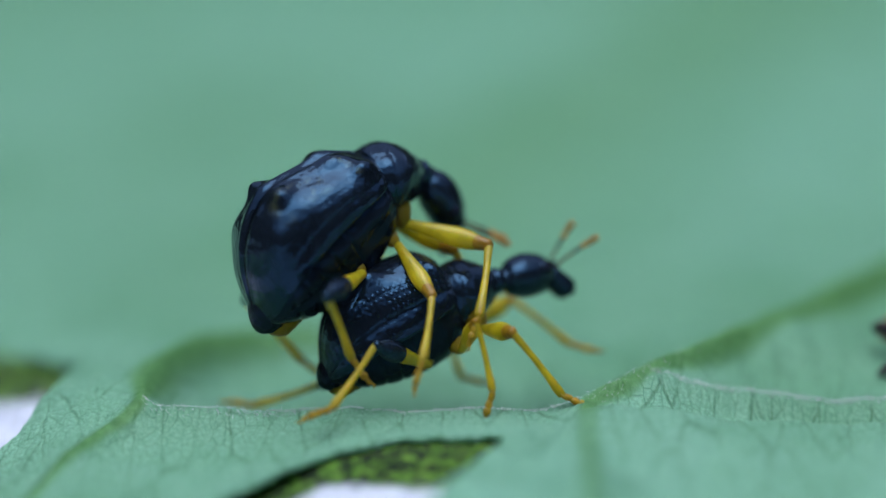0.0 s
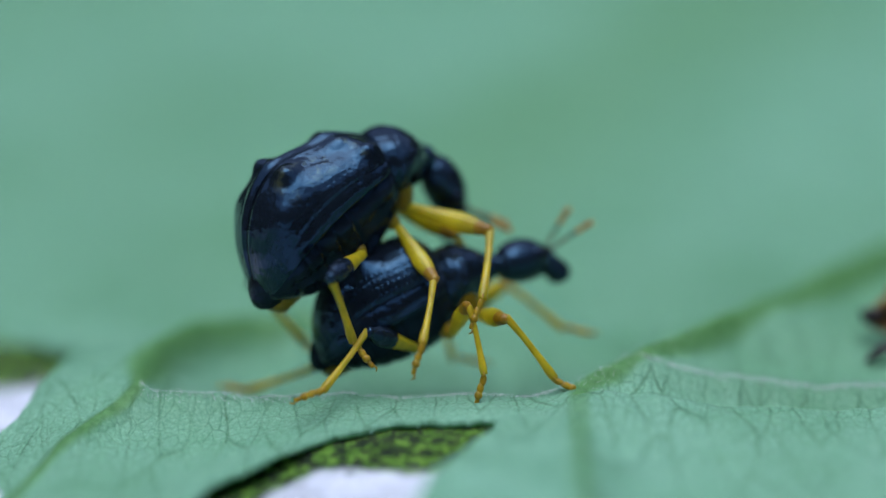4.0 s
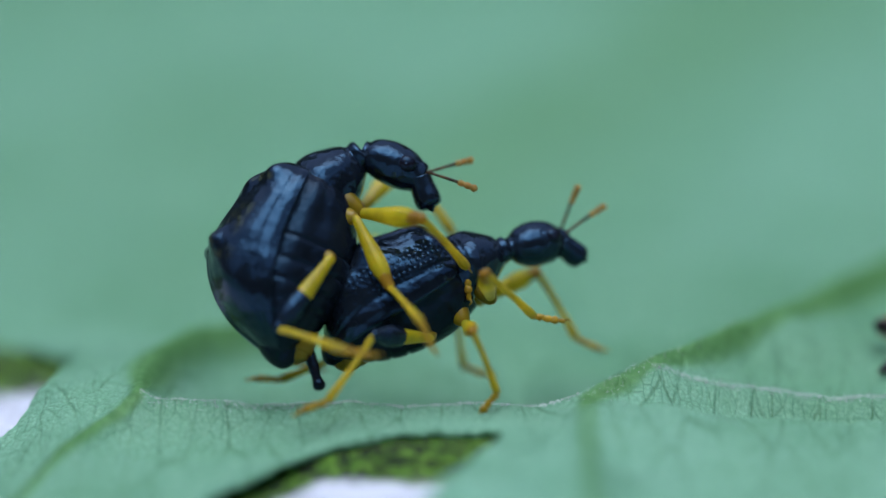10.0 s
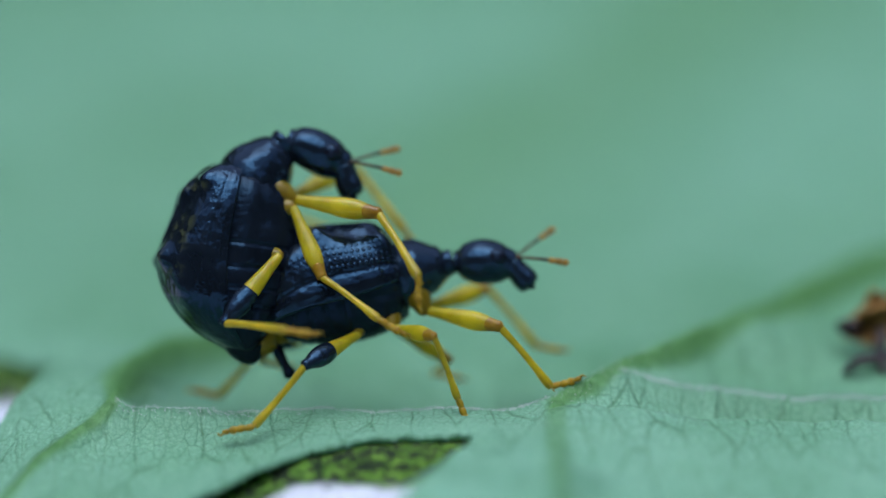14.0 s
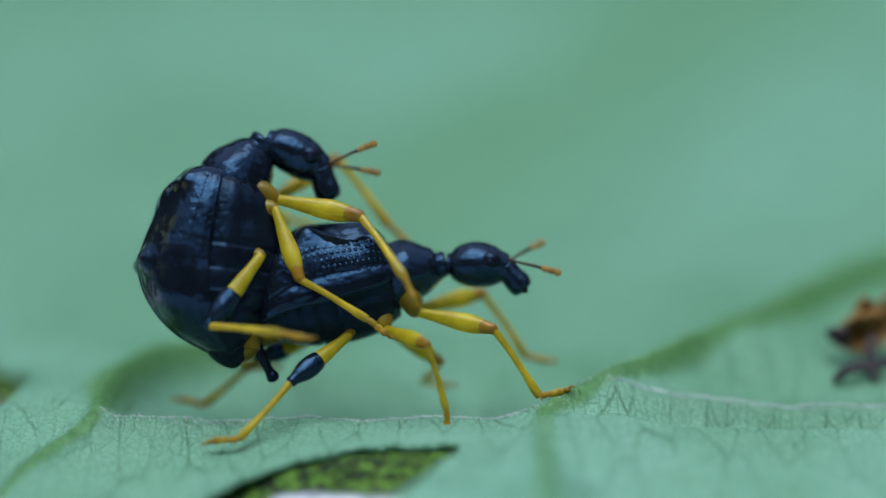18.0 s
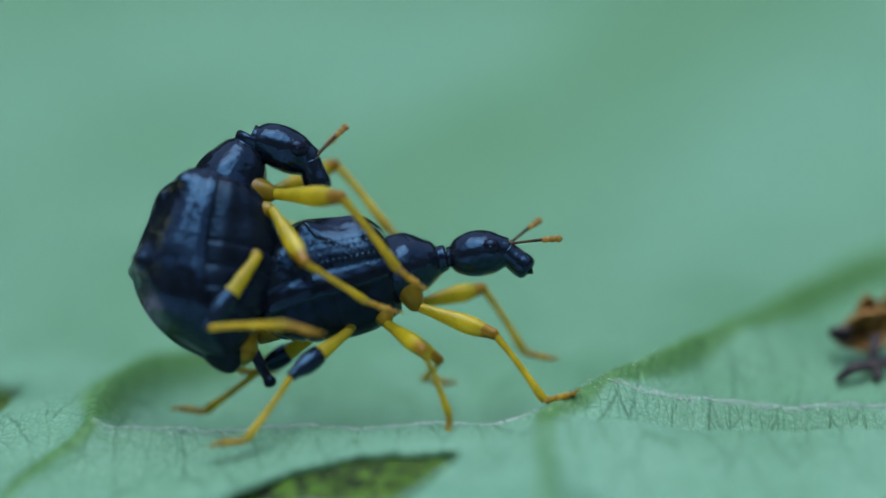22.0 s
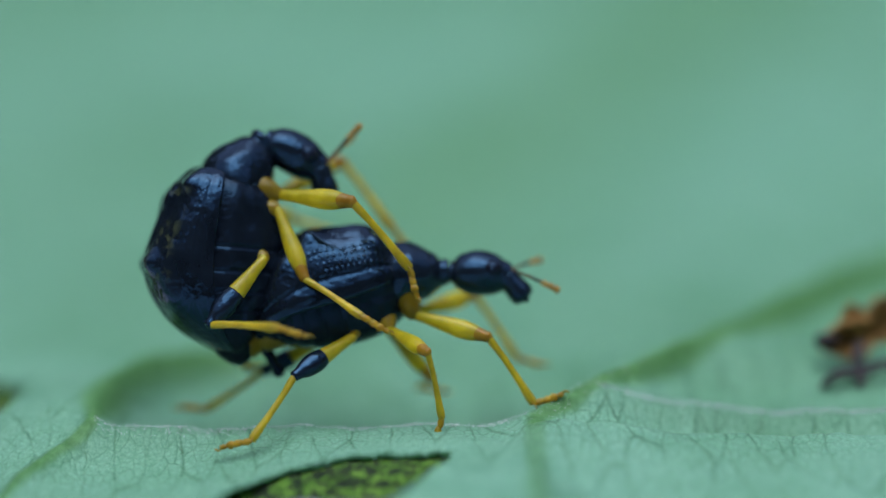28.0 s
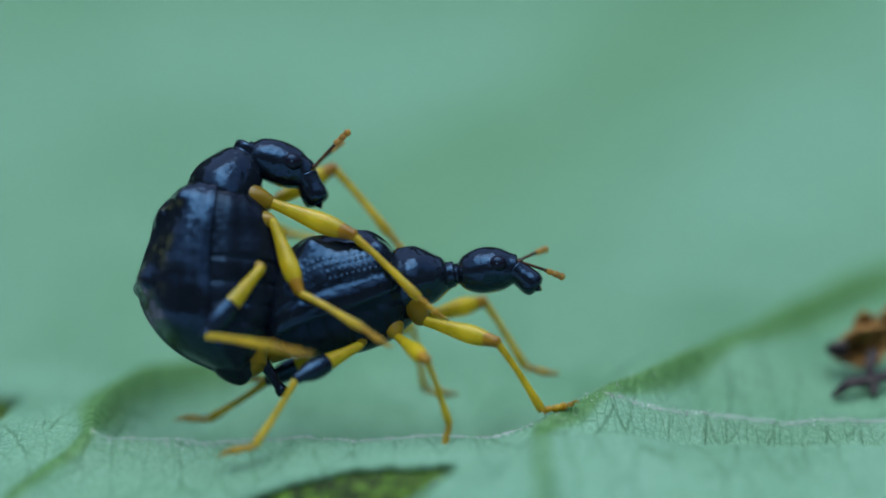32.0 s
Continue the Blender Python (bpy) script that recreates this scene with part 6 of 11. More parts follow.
    walk(LOWER_PARTS["femur_mL"], [
        (0, mm(-0.42, 0.55, -0.88, -72.6, -9.9, 70.5)), (6, mm(-0.42, 0.55, -0.88, -77.4, -6.7, 82.1)),
        (7, mm(-0.42, 0.55, -0.88, -72.2, -6.2, 80.2)), (8.6, mm(-0.42, 0.55, -0.88, -72.3, -6.4, 80.3)),
        (9, mm(-0.42, 0.55, -0.88, -79.1, -13.7, 82.3)), (9.8, mm(-0.42, 0.55, -0.88, -78.1, -14.5, 81.7)),
        (10, mm(-0.42, 0.55, -0.88, -79.8, -10.4, 83.8)), (10.3, mm(-0.42, 0.55, -0.88, -41.1, -13.3, 69)),
        (10.5, mm(-0.42, 0.55, -0.88, -73.4, -0.1, 95.1)), (10.6, mm(-0.42, 0.55, -0.88, -22.5, -6.8, 65.8)),
        (10.7, mm(-0.42, 0.55, -0.88, -36.9, -15.9, 63.6)), (10.8, mm(-0.42, 0.55, -0.88, -29.8, -10.7, 64.9)),
        (10.9, mm(-0.42, 0.55, -0.88, -56.2, -0.3, 90.3)), (11, mm(-0.42, 0.55, -0.88, -72.1, -0.1, 95.3)),
        (11.1, mm(-0.42, 0.55, -0.88, -31, -14.7, 57.3)), (11.2, mm(-0.42, 0.55, -0.88, -36.6, -17, 62.2)),
        (11.3, mm(-0.42, 0.55, -0.88, -26.2, -12, 59.7)), (11.4, mm(-0.42, 0.55, -0.88, -37.1, -13.6, 66.4)),
        (11.6, mm(-0.42, 0.55, -0.88, -76, -0.1, 97)), (11.7, mm(-0.42, 0.55, -0.88, -26.6, -11.8, 56.7)),
        (11.8, mm(-0.42, 0.55, -0.88, -43.3, -12.7, 70.9)), (12, mm(-0.42, 0.55, -0.88, -56.2, -9.4, 78.2)),
        (12.3, mm(-0.42, 0.55, -0.88, -16.1, 0.6, 73.8)), (13, mm(-0.42, 0.55, -0.88, -11.7, 1.6, 74)),
        (14, mm(-0.42, 0.55, -0.88, -2.1, 44.5, -4.2)), (17, mm(-0.42, 0.55, -0.88, -2.1, 44.4, -4)), (18, mm(-0.42, 0.55, -0.88, 0.1, 44.9, -1)),
        (20, mm(-0.42, 0.55, -0.88, -0.4, 48.5, -2)), (22, mm(-0.42, 0.55, -0.88, -0.3, 49.2, -1.8)),
        (22.25, mm(-0.42, 0.55, -0.88, -13.5, 3.5, 12.4)), (22.4, mm(-0.42, 0.55, -0.88, -1.2, 47, -3)),
        (22.5, mm(-0.42, 0.55, -0.88, -6.4, 55.5, -10.5)), (22.62, mm(-0.42, 0.55, -0.88, -1.8, 43.4, -3.6)),
        (22.77, mm(-0.42, 0.55, -0.88, -13.5, 3.5, 12.3)), (23, mm(-0.42, 0.55, -0.88, 0.5, 25.7, 3.3)),
        (23.5, mm(-0.42, 0.55, -0.88, -3, 62.3, -5.7)), (24, mm(-0.42, 0.55, -0.88, -3.2, 62.4, -5.9)),
        (25, mm(-0.42, 0.55, -0.88, -3.6, 63.1, -6.4)), (28, mm(-0.42, 0.55, -0.88, -3.4, 63.1, -6.2)), (30, mm(-0.42, 0.55, -0.88, -3.4, 63, -6.1)),
        (32, mm(-0.42, 0.55, -0.88, -5.6, 1.4, 68.7)),])
    walk(LOWER_PARTS["tibia_mL"], [
        (0, mm(0.004, 1.748, -0.658, -105.7, 63.3, -118.3)), (6, mm(-0.244, 1.819, -0.73, -110.1, 56.7, -113)),
        (7, mm(-0.203, 1.814, -0.741, -120.5, 54.1, -123.2)), (8.6, mm(-0.203, 1.814, -0.737, -120.5, 54.2, -123.1)),
        (9, mm(-0.252, 1.792, -0.574, -125.3, 61.4, -127.7)), (9.8, mm(-0.241, 1.786, -0.556, -126, 61.6, -128.5)),
        (10, mm(-0.283, 1.812, -0.648, -164, 70.1, -168.1)), (10.3, mm(0.029, 1.722, -0.582, -163.7, 61.2, -166.6)),
        (10.5, mm(-0.534, 1.835, -0.878, -74.5, 77.8, -64.7)), (10.6, mm(0.105, 1.718, -0.728, -170.7, 43.2, -172.4)),
        (10.7, mm(0.133, 1.661, -0.527, -170.6, 55.8, -174)), (10.8, mm(0.117, 1.698, -0.64, -170.1, 49.5, -172.5)),
        (10.9, mm(-0.428, 1.84, -0.873, -140.9, 72, -133)), (11, mm(-0.539, 1.834, -0.878, -78.3, 78, -68.1)),
        (11.1, mm(0.255, 1.6, -0.554, 161.7, 67.8, 154.9)), (11.2, mm(0.156, 1.641, -0.503, -172, 55.4, -175.6)),
        (11.3, mm(0.216, 1.64, -0.612, -173.9, 44.2, -177.1)), (11.4, mm(0.083, 1.698, -0.576, -167.5, 57, -170.3)),
        (11.6, mm(-0.578, 1.83, -0.878, -76.7, 77.6, -65.8)), (11.7, mm(0.274, 1.605, -0.616, 166.3, 64, 159.1)),
        (11.8, mm(-0.008, 1.739, -0.595, -159.9, 64.2, -162.7)), (12, mm(-0.16, 1.796, -0.669, -117.4, 77.1, -121.3)),
        (12.3, mm(-0.06, 1.789, -0.893, -9.5, 82, -13.2)), (13, mm(-0.065, 1.79, -0.915, -10.6, 81.7, -14.1)),
        (14, mm(0.497, 0.482, -1.784, 147, 13, 100.7)), (17, mm(0.5, 0.485, -1.782, 147.8, 12.8, 100.9)),
        (18, mm(0.494, 0.534, -1.79, 143.1, 18, 104.7)), (20, mm(0.434, 0.521, -1.846, 143.6, 17, 103.9)),
        (22, mm(0.422, 0.523, -1.857, 144.8, 16.2, 103.8)), (22.25, mm(0.838, 0.826, -0.959, 120.9, 45.6, 104.3)),
        (22.4, mm(0.458, 0.504, -1.824, 148.9, 13.2, 102.1)), (22.5, mm(0.299, 0.417, -1.943, 179.9, 2.1, 100.9)),
        (22.62, mm(0.516, 0.49, -1.766, 161.2, 8.8, 102.2)), (22.77, mm(0.838, 0.825, -0.96, 121, 45.4, 104.2)),
        (23, mm(0.74, 0.617, -1.44, 150.1, 20.1, 112.7)), (23.5, mm(0.176, 0.49, -2.022, 152.5, 10.1, 99.2)),
        (24, mm(0.174, 0.488, -2.023, 150.8, 10.5, 99.2)), (25, mm(0.16, 0.485, -2.03, 150.2, 10.3, 98.6)),
        (28, mm(0.161, 0.487, -2.03, 150.3, 10.3, 98.6)), (30, mm(0.162, 0.488, -2.03, 150.6, 10.2, 98.6)),
        (32, mm(0.049, 1.751, -0.911, -160, 84, -164)),])
    walk(LOWER_PARTS["tarsus_mL"], [
        (0, mm(-0.261, 1.255, -1.773, -14.1, 33.4, -20.6)), (6, mm(-0.513, 1.189, -1.772, -14.9, 35.3, -12.5)),
        (7, mm(-0.603, 1.202, -1.751, -15.9, 40.3, -14.5)), (8.6, mm(-0.601, 1.204, -1.749, -15.9, 40.3, -14.4)),
        (9, mm(-0.618, 1.32, -1.669, -10.6, 40, -10.5)), (9.8, mm(-0.61, 1.322, -1.654, -10.5, 40, -10.4)),
        (10, mm(-0.698, 1.724, -1.82, -5.4, 42.2, -7.3)), (10.3, mm(-0.554, 1.583, -1.675, -2.4, 34.7, -5.3)),
        (10.5, mm(-0.422, 1.598, -2.097, -14.9, 22.4, 3.7)), (10.6, mm(-0.796, 1.598, -1.582, -2.3, 34.7, -4.9)),
        (10.7, mm(-0.564, 1.588, -1.559, -2.3, 34.7, -5.2)), (10.8, mm(-0.687, 1.593, -1.588, -2.4, 34.7, -5.1)),
        (10.9, mm(-0.69, 1.559, -2.059, -14.9, 22.6, 4.2)), (11, mm(-0.442, 1.593, -2.098, -14.9, 22.5, 4.1)),
        (11.1, mm(-0.172, 1.8, -1.708, -5.3, 41.6, -7.4)), (11.2, mm(-0.551, 1.587, -1.528, -2.4, 34.7, -5.3)),
        (11.3, mm(-0.677, 1.594, -1.482, -2.4, 34.7, -5.1)), (11.4, mm(-0.587, 1.584, -1.621, -2.4, 34.7, -5.3)),
        (11.6, mm(-0.468, 1.585, -2.096, -14.9, 22.7, 4.7)), (11.7, mm(-0.237, 1.8, -1.737, -5.3, 41.6, -7.4)),
        (11.8, mm(-0.526, 1.577, -1.718, -2.4, 34.7, -5.3)), (12, mm(-0.304, 1.559, -1.885, -2.4, 34.7, -5.6)),
        (12.3, mm(0.109, 1.749, -2.127, -5.4, 41.6, -7.9)), (13, mm(0.109, 1.746, -2.149, -5.6, 41.6, -7.9)),
        (14, mm(0.271, 1.676, -2.066, -3.6, 24.9, -6.3)), (17, mm(0.271, 1.679, -2.058, -3.7, 24.9, -6.4)),
        (18, mm(0.192, 1.681, -2.176, -3.5, 20.2, -6.2)), (20, mm(0.147, 1.678, -2.211, -3.7, 20.9, -6.5)),
        (22, mm(0.137, 1.686, -2.204, -3.6, 21.4, -6.3)), (22.25, mm(0.622, 1.671, -1.851, -14.9, 16.5, -8.6)),
        (22.4, mm(0.204, 1.691, -2.108, -3.6, 21.4, -6.3)), (22.5, mm(0.063, 1.641, -1.988, -2.7, 27.3, -6.2)),
        (22.62, mm(0.256, 1.695, -1.957, -3.6, 21.3, -6.3)), (22.77, mm(0.623, 1.673, -1.848, -14.9, 16.5, -8.6)),
        (23, mm(0.289, 1.698, -1.869, -3.5, 17.6, -6.1)), (23.5, mm(-0.02, 1.702, -2.24, -3.7, 22.4, -6.4)),
        (24, mm(-0.022, 1.699, -2.251, -3.7, 22.4, -6.4)), (25, mm(-0.022, 1.698, -2.253, -3.7, 22.5, -6.3)),
        (28, mm(-0.022, 1.7, -2.252, -3.7, 22.5, -6.3)), (30, mm(-0.022, 1.701, -2.25, -3.7, 22.5, -6.2)),
        (32, mm(-0.076, 1.716, -2.151, -3.8, 24.5, -6.3)),])
    walk(LOWER_PARTS["femur_hR"], [
        (0, mm(-1.05, -0.5, -0.84, 149.6, -41.2, -140.9)), (6, mm(-1.05, -0.5, -0.84, 148.3, -39.7, -129.1)),
        (7, mm(-1.05, -0.5, -0.84, 162.2, -35.9, -140.2)), (8.6, mm(-1.05, -0.5, -0.84, 161.9, -36.1, -140.1)),
        (9, mm(-1.05, -0.5, -0.84, 166.4, -28.2, -143)), (9.8, mm(-1.05, -0.5, -0.84, 164.7, -29.8, -142.3)),
        (10, mm(-1.05, -0.5, -0.84, 157.2, -25.4, -133.3)), (10.3, mm(-1.05, -0.5, -0.84, -178.3, -1.1, -155.7)),
        (10.5, mm(-1.05, -0.5, -0.84, -170, -10.3, -109.6)), (10.6, mm(-1.05, -0.5, -0.84, -179.3, -3.1, -157.6)),
        (10.7, mm(-1.05, -0.5, -0.84, -179.6, -3.4, -155.7)), (10.8, mm(-1.05, -0.5, -0.84, -179.3, -2.9, -156.7)),
        (10.9, mm(-1.05, -0.5, -0.84, -168.7, -9, -115.2)), (11, mm(-1.05, -0.5, -0.84, -172.9, -11.9, -106)),
        (11.1, mm(-1.05, -0.5, -0.84, 178.5, -10, -152.4)), (11.2, mm(-1.05, -0.5, -0.84, -179.9, -4, -155.6)),
        (11.3, mm(-1.05, -0.5, -0.84, 179.7, -5, -156.6)), (11.4, mm(-1.05, -0.5, -0.84, -178.9, -2.3, -155.7)),
        (11.6, mm(-1.05, -0.5, -0.84, -173.9, -12.4, -104.9)), (11.7, mm(-1.05, -0.5, -0.84, -178.9, -6.6, -156.2)),
        (11.8, mm(-1.05, -0.5, -0.84, -177.9, -0.2, -155.1)), (12, mm(-1.05, -0.5, -0.84, 177.1, -9.2, -154.9)),
        (12.3, mm(-1.05, -0.5, -0.84, -179.2, -5, -142)), (13, mm(-1.05, -0.5, -0.84, -178.4, -4.3, -144.4)),
        (14, mm(-1.05, -0.5, -0.84, -166.9, 9.1, -139)), (17, mm(-1.05, -0.5, -0.84, -166.9, 8.8, -138.2)),
        (18, mm(-1.05, -0.5, -0.84, -165.2, 20.9, -154)), (20, mm(-1.05, -0.5, -0.84, -165.8, 20.5, -154.8)),
        (22, mm(-1.05, -0.5, -0.84, -165.5, 18.5, -151.8)), (22.25, mm(-1.05, -0.5, -0.84, -156.4, 1.9, -132.4)),
        (22.4, mm(-1.05, -0.5, -0.84, -166.5, 12.1, -144.3)), (22.5, mm(-1.05, -0.5, -0.84, 178, -8.3, -157.2)),
        (22.62, mm(-1.05, -0.5, -0.84, -169, 6.7, -138.5)), (22.77, mm(-1.05, -0.5, -0.84, -156.4, 2.2, -133)),
        (23, mm(-1.05, -0.5, -0.84, -168.4, 6.5, -135.5)), (23.5, mm(-1.05, -0.5, -0.84, -168.3, 11.6, -148.2)),
        (24, mm(-1.05, -0.5, -0.84, -168, 13.1, -150.2)), (25, mm(-1.05, -0.5, -0.84, -167.9, 14, -151.4)),
        (28, mm(-1.05, -0.5, -0.84, -167.9, 14, -151.4)), (30, mm(-1.05, -0.5, -0.84, -167.9, 13.8, -151)),
        (32, mm(-1.05, -0.5, -0.84, -172.4, 7.1, -153)),])
    walk(LOWER_PARTS["tibia_hR"], [
        (0, mm(-1.89, -1.183, 0.109, -156, 22, -162.1)), (6, mm(-1.748, -1.361, 0.079, -156.3, 16.8, -149.7)),
        (7, mm(-1.947, -1.247, 0.003, -155.8, 13.7, -145.5)), (8.6, mm(-1.943, -1.246, 0.008, -155.7, 13.9, -145.5)),
        (9, mm(-2.064, -1.263, -0.159, -157.3, 18.5, -145.5)), (9.8, mm(-2.039, -1.264, -0.125, -156.5, 19.5, -145.2)),
        (10, mm(-1.942, -1.447, -0.222, -170.4, 25.4, -170)), (10.3, mm(-2.362, -1.092, -0.812, -172.1, 10.3, -154.9)),
        (10.5, mm(-1.526, -1.834, -0.582, -162.6, 32.8, -160)), (10.6, mm(-2.379, -1.049, -0.762, -173.5, 8.3, -156.4)),
        (10.7, mm(-2.361, -1.091, -0.754, -173.3, 8, -155)), (10.8, mm(-2.371, -1.068, -0.767, -173.3, 8.5, -155.7)),
        (10.9, mm(-1.657, -1.786, -0.615, -162.2, 24.9, -157.5)), (11, mm(-1.439, -1.854, -0.542, -163.9, 30.2, -161.8)),
        (11.1, mm(-2.307, -1.157, -0.59, -169.7, 22, -167)), (11.2, mm(-2.358, -1.093, -0.739, -173.6, 7.4, -154.8)),
        (11.3, mm(-2.367, -1.069, -0.714, -174.3, 6.4, -155.6)), (11.4, mm(-2.362, -1.091, -0.783, -172.7, 9.2, -155)),
        (11.6, mm(-1.412, -1.859, -0.532, -163.8, 29.8, -160.8)), (11.7, mm(-2.359, -1.076, -0.675, -169, 19.4, -163.4)),
        (11.8, mm(-2.357, -1.105, -0.834, -171.5, 11.2, -154.5)), (12, mm(-2.337, -1.103, -0.609, -160.5, 28.5, -150.5)),
        (12.3, mm(-2.18, -1.384, -0.713, -171.6, 35.8, -175.3)), (13, mm(-2.217, -1.337, -0.732, -170.3, 35.6, -173)),
        (14, mm(-2.123, -1.433, -1.067, -172.2, 35.9, -175.1)), (17, mm(-2.111, -1.448, -1.061, -172.9, 36, -176.2)),
        (18, mm(-2.259, -1.089, -1.355, -164.4, 31.1, -160.1)), (20, mm(-2.27, -1.075, -1.344, -164.7, 30.8, -160.4)),
        (22, mm(-2.253, -1.146, -1.297, -162.7, 37.3, -160.3)), (22.25, mm(-2.021, -1.563, -0.888, -165.1, 37.6, -177.1)),
        (22.4, mm(-2.194, -1.321, -1.142, -168.1, 41, -169.6)), (22.5, mm(-2.364, -1.052, -0.633, -153.3, 43.7, -149.7)),
        (22.62, mm(-2.121, -1.447, -1.009, -173.1, 40.2, -177)), (22.77, mm(-2.032, -1.552, -0.896, -165, 37.7, -176.9)),
        (23, mm(-2.071, -1.503, -1.002, -174.9, 40.7, -179.7)), (23.5, mm(-2.25, -1.243, -1.128, -165.6, 40.1, -165.6)),
        (24, mm(-2.267, -1.196, -1.167, -164.2, 38.9, -163)), (25, mm(-2.276, -1.169, -1.189, -163.4, 38.3, -161.6)),
        (28, mm(-2.276, -1.17, -1.188, -163.4, 38.3, -161.7)), (30, mm(-2.273, -1.177, -1.184, -163.7, 38.4, -162)),
        (32, mm(-2.323, -1.149, -1.017, -163.4, 38.2, -161.6)),])
    walk(LOWER_PARTS["tarsus_hR"], [
        (0, mm(-3.118, -1.579, -0.412, -168.3, -1.9, 166.9)), (6, mm(-2.899, -2.032, -0.323, -168, -3.8, 175.4)),
        (7, mm(-3.062, -2.012, -0.327, -167.9, -6.9, 174.6)), (8.6, mm(-3.057, -2.011, -0.326, -167.9, -6.9, 174.5)),
        (9, mm(-3.152, -2.01, -0.602, -172, -4.6, 175.7)), (9.8, mm(-3.116, -2.013, -0.59, -172, -4.6, 175.7)),
        (10, mm(-3.181, -1.665, -0.818, -176, -5.2, 176)), (10.3, mm(-3.603, -1.673, -1.061, -178, -0.8, 176.1)),
        (10.5, mm(-2.625, -2.235, -1.337, -166.1, 6.8, -168.8)), (10.6, mm(-3.641, -1.601, -0.962, -178, -0.8, 176.4)),
        (10.7, mm(-3.61, -1.673, -0.949, -178, -0.8, 176.1)), (10.8, mm(-3.626, -1.635, -0.973, -178, -0.8, 176.3)),
        (10.9, mm(-2.823, -2.269, -1.202, -166.1, 4.7, -168.7)), (11, mm(-2.583, -2.229, -1.242, -166.1, 4.7, -168.9)),
        (11.1, mm(-3.564, -1.446, -1.112, -175.9, -11.8, 175.3)), (11.2, mm(-3.607, -1.681, -0.918, -178, -0.8, 176.1)),
        (11.3, mm(-3.627, -1.64, -0.87, -178, -0.8, 176.3)), (11.4, mm(-3.607, -1.672, -1.005, -178, -0.8, 176.2)),
        (11.6, mm(-2.553, -2.256, -1.224, -166.2, 4.5, -168.2)), (11.7, mm(-3.618, -1.451, -1.137, -175.9, -11.8, 175.4)),
        (11.8, mm(-3.589, -1.693, -1.104, -178, -0.8, 176.1)), (12, mm(-3.402, -1.705, -1.273, -178, -0.8, 175.8)),
        (12.3, mm(-3.306, -1.475, -1.527, -175.9, -11.8, 174.9)), (13, mm(-3.34, -1.475, -1.543, -175.9, -11.8, 174.9)),
        (14, mm(-3.246, -1.53, -1.884, -177, -0.6, 175.1)), (17, mm(-3.235, -1.523, -1.879, -177, -0.6, 175)),
        (18, mm(-3.38, -1.495, -2.073, -176.9, -6.1, 174.5)), (20, mm(-3.397, -1.476, -2.056, -176.8, -6.8, 174.3)),
        (22, mm(-3.295, -1.519, -2.141, -176.9, -5.5, 174.6)), (22.25, mm(-3.123, -1.619, -1.737, -166, 8.9, 177.7)),
        (22.4, mm(-3.228, -1.51, -2.055, -176.9, -5.5, 174.5)), (22.5, mm(-3.233, -1.56, -1.594, -177.7, -11.5, 174.4)),
        (22.62, mm(-3.183, -1.503, -1.907, -176.9, -5.5, 174.4)), (22.77, mm(-3.131, -1.612, -1.749, -166, 8.9, 177.6)),
        (23, mm(-3.126, -1.508, -1.91, -176.9, -4.2, 174.5)), (23.5, mm(-3.28, -1.507, -2.026, -177, 0.1, 174.8)),
        (24, mm(-3.303, -1.512, -2.042, -177, 0.1, 174.8)), (25, mm(-3.313, -1.514, -2.051, -177, 0.1, 174.9)),
        (28, mm(-3.313, -1.514, -2.051, -177, 0.1, 174.9)), (30, mm(-3.31, -1.514, -2.05, -177, 0.1, 174.9)),
        (32, mm(-3.362, -1.495, -1.877, -177, -2.4, 174.8)),])
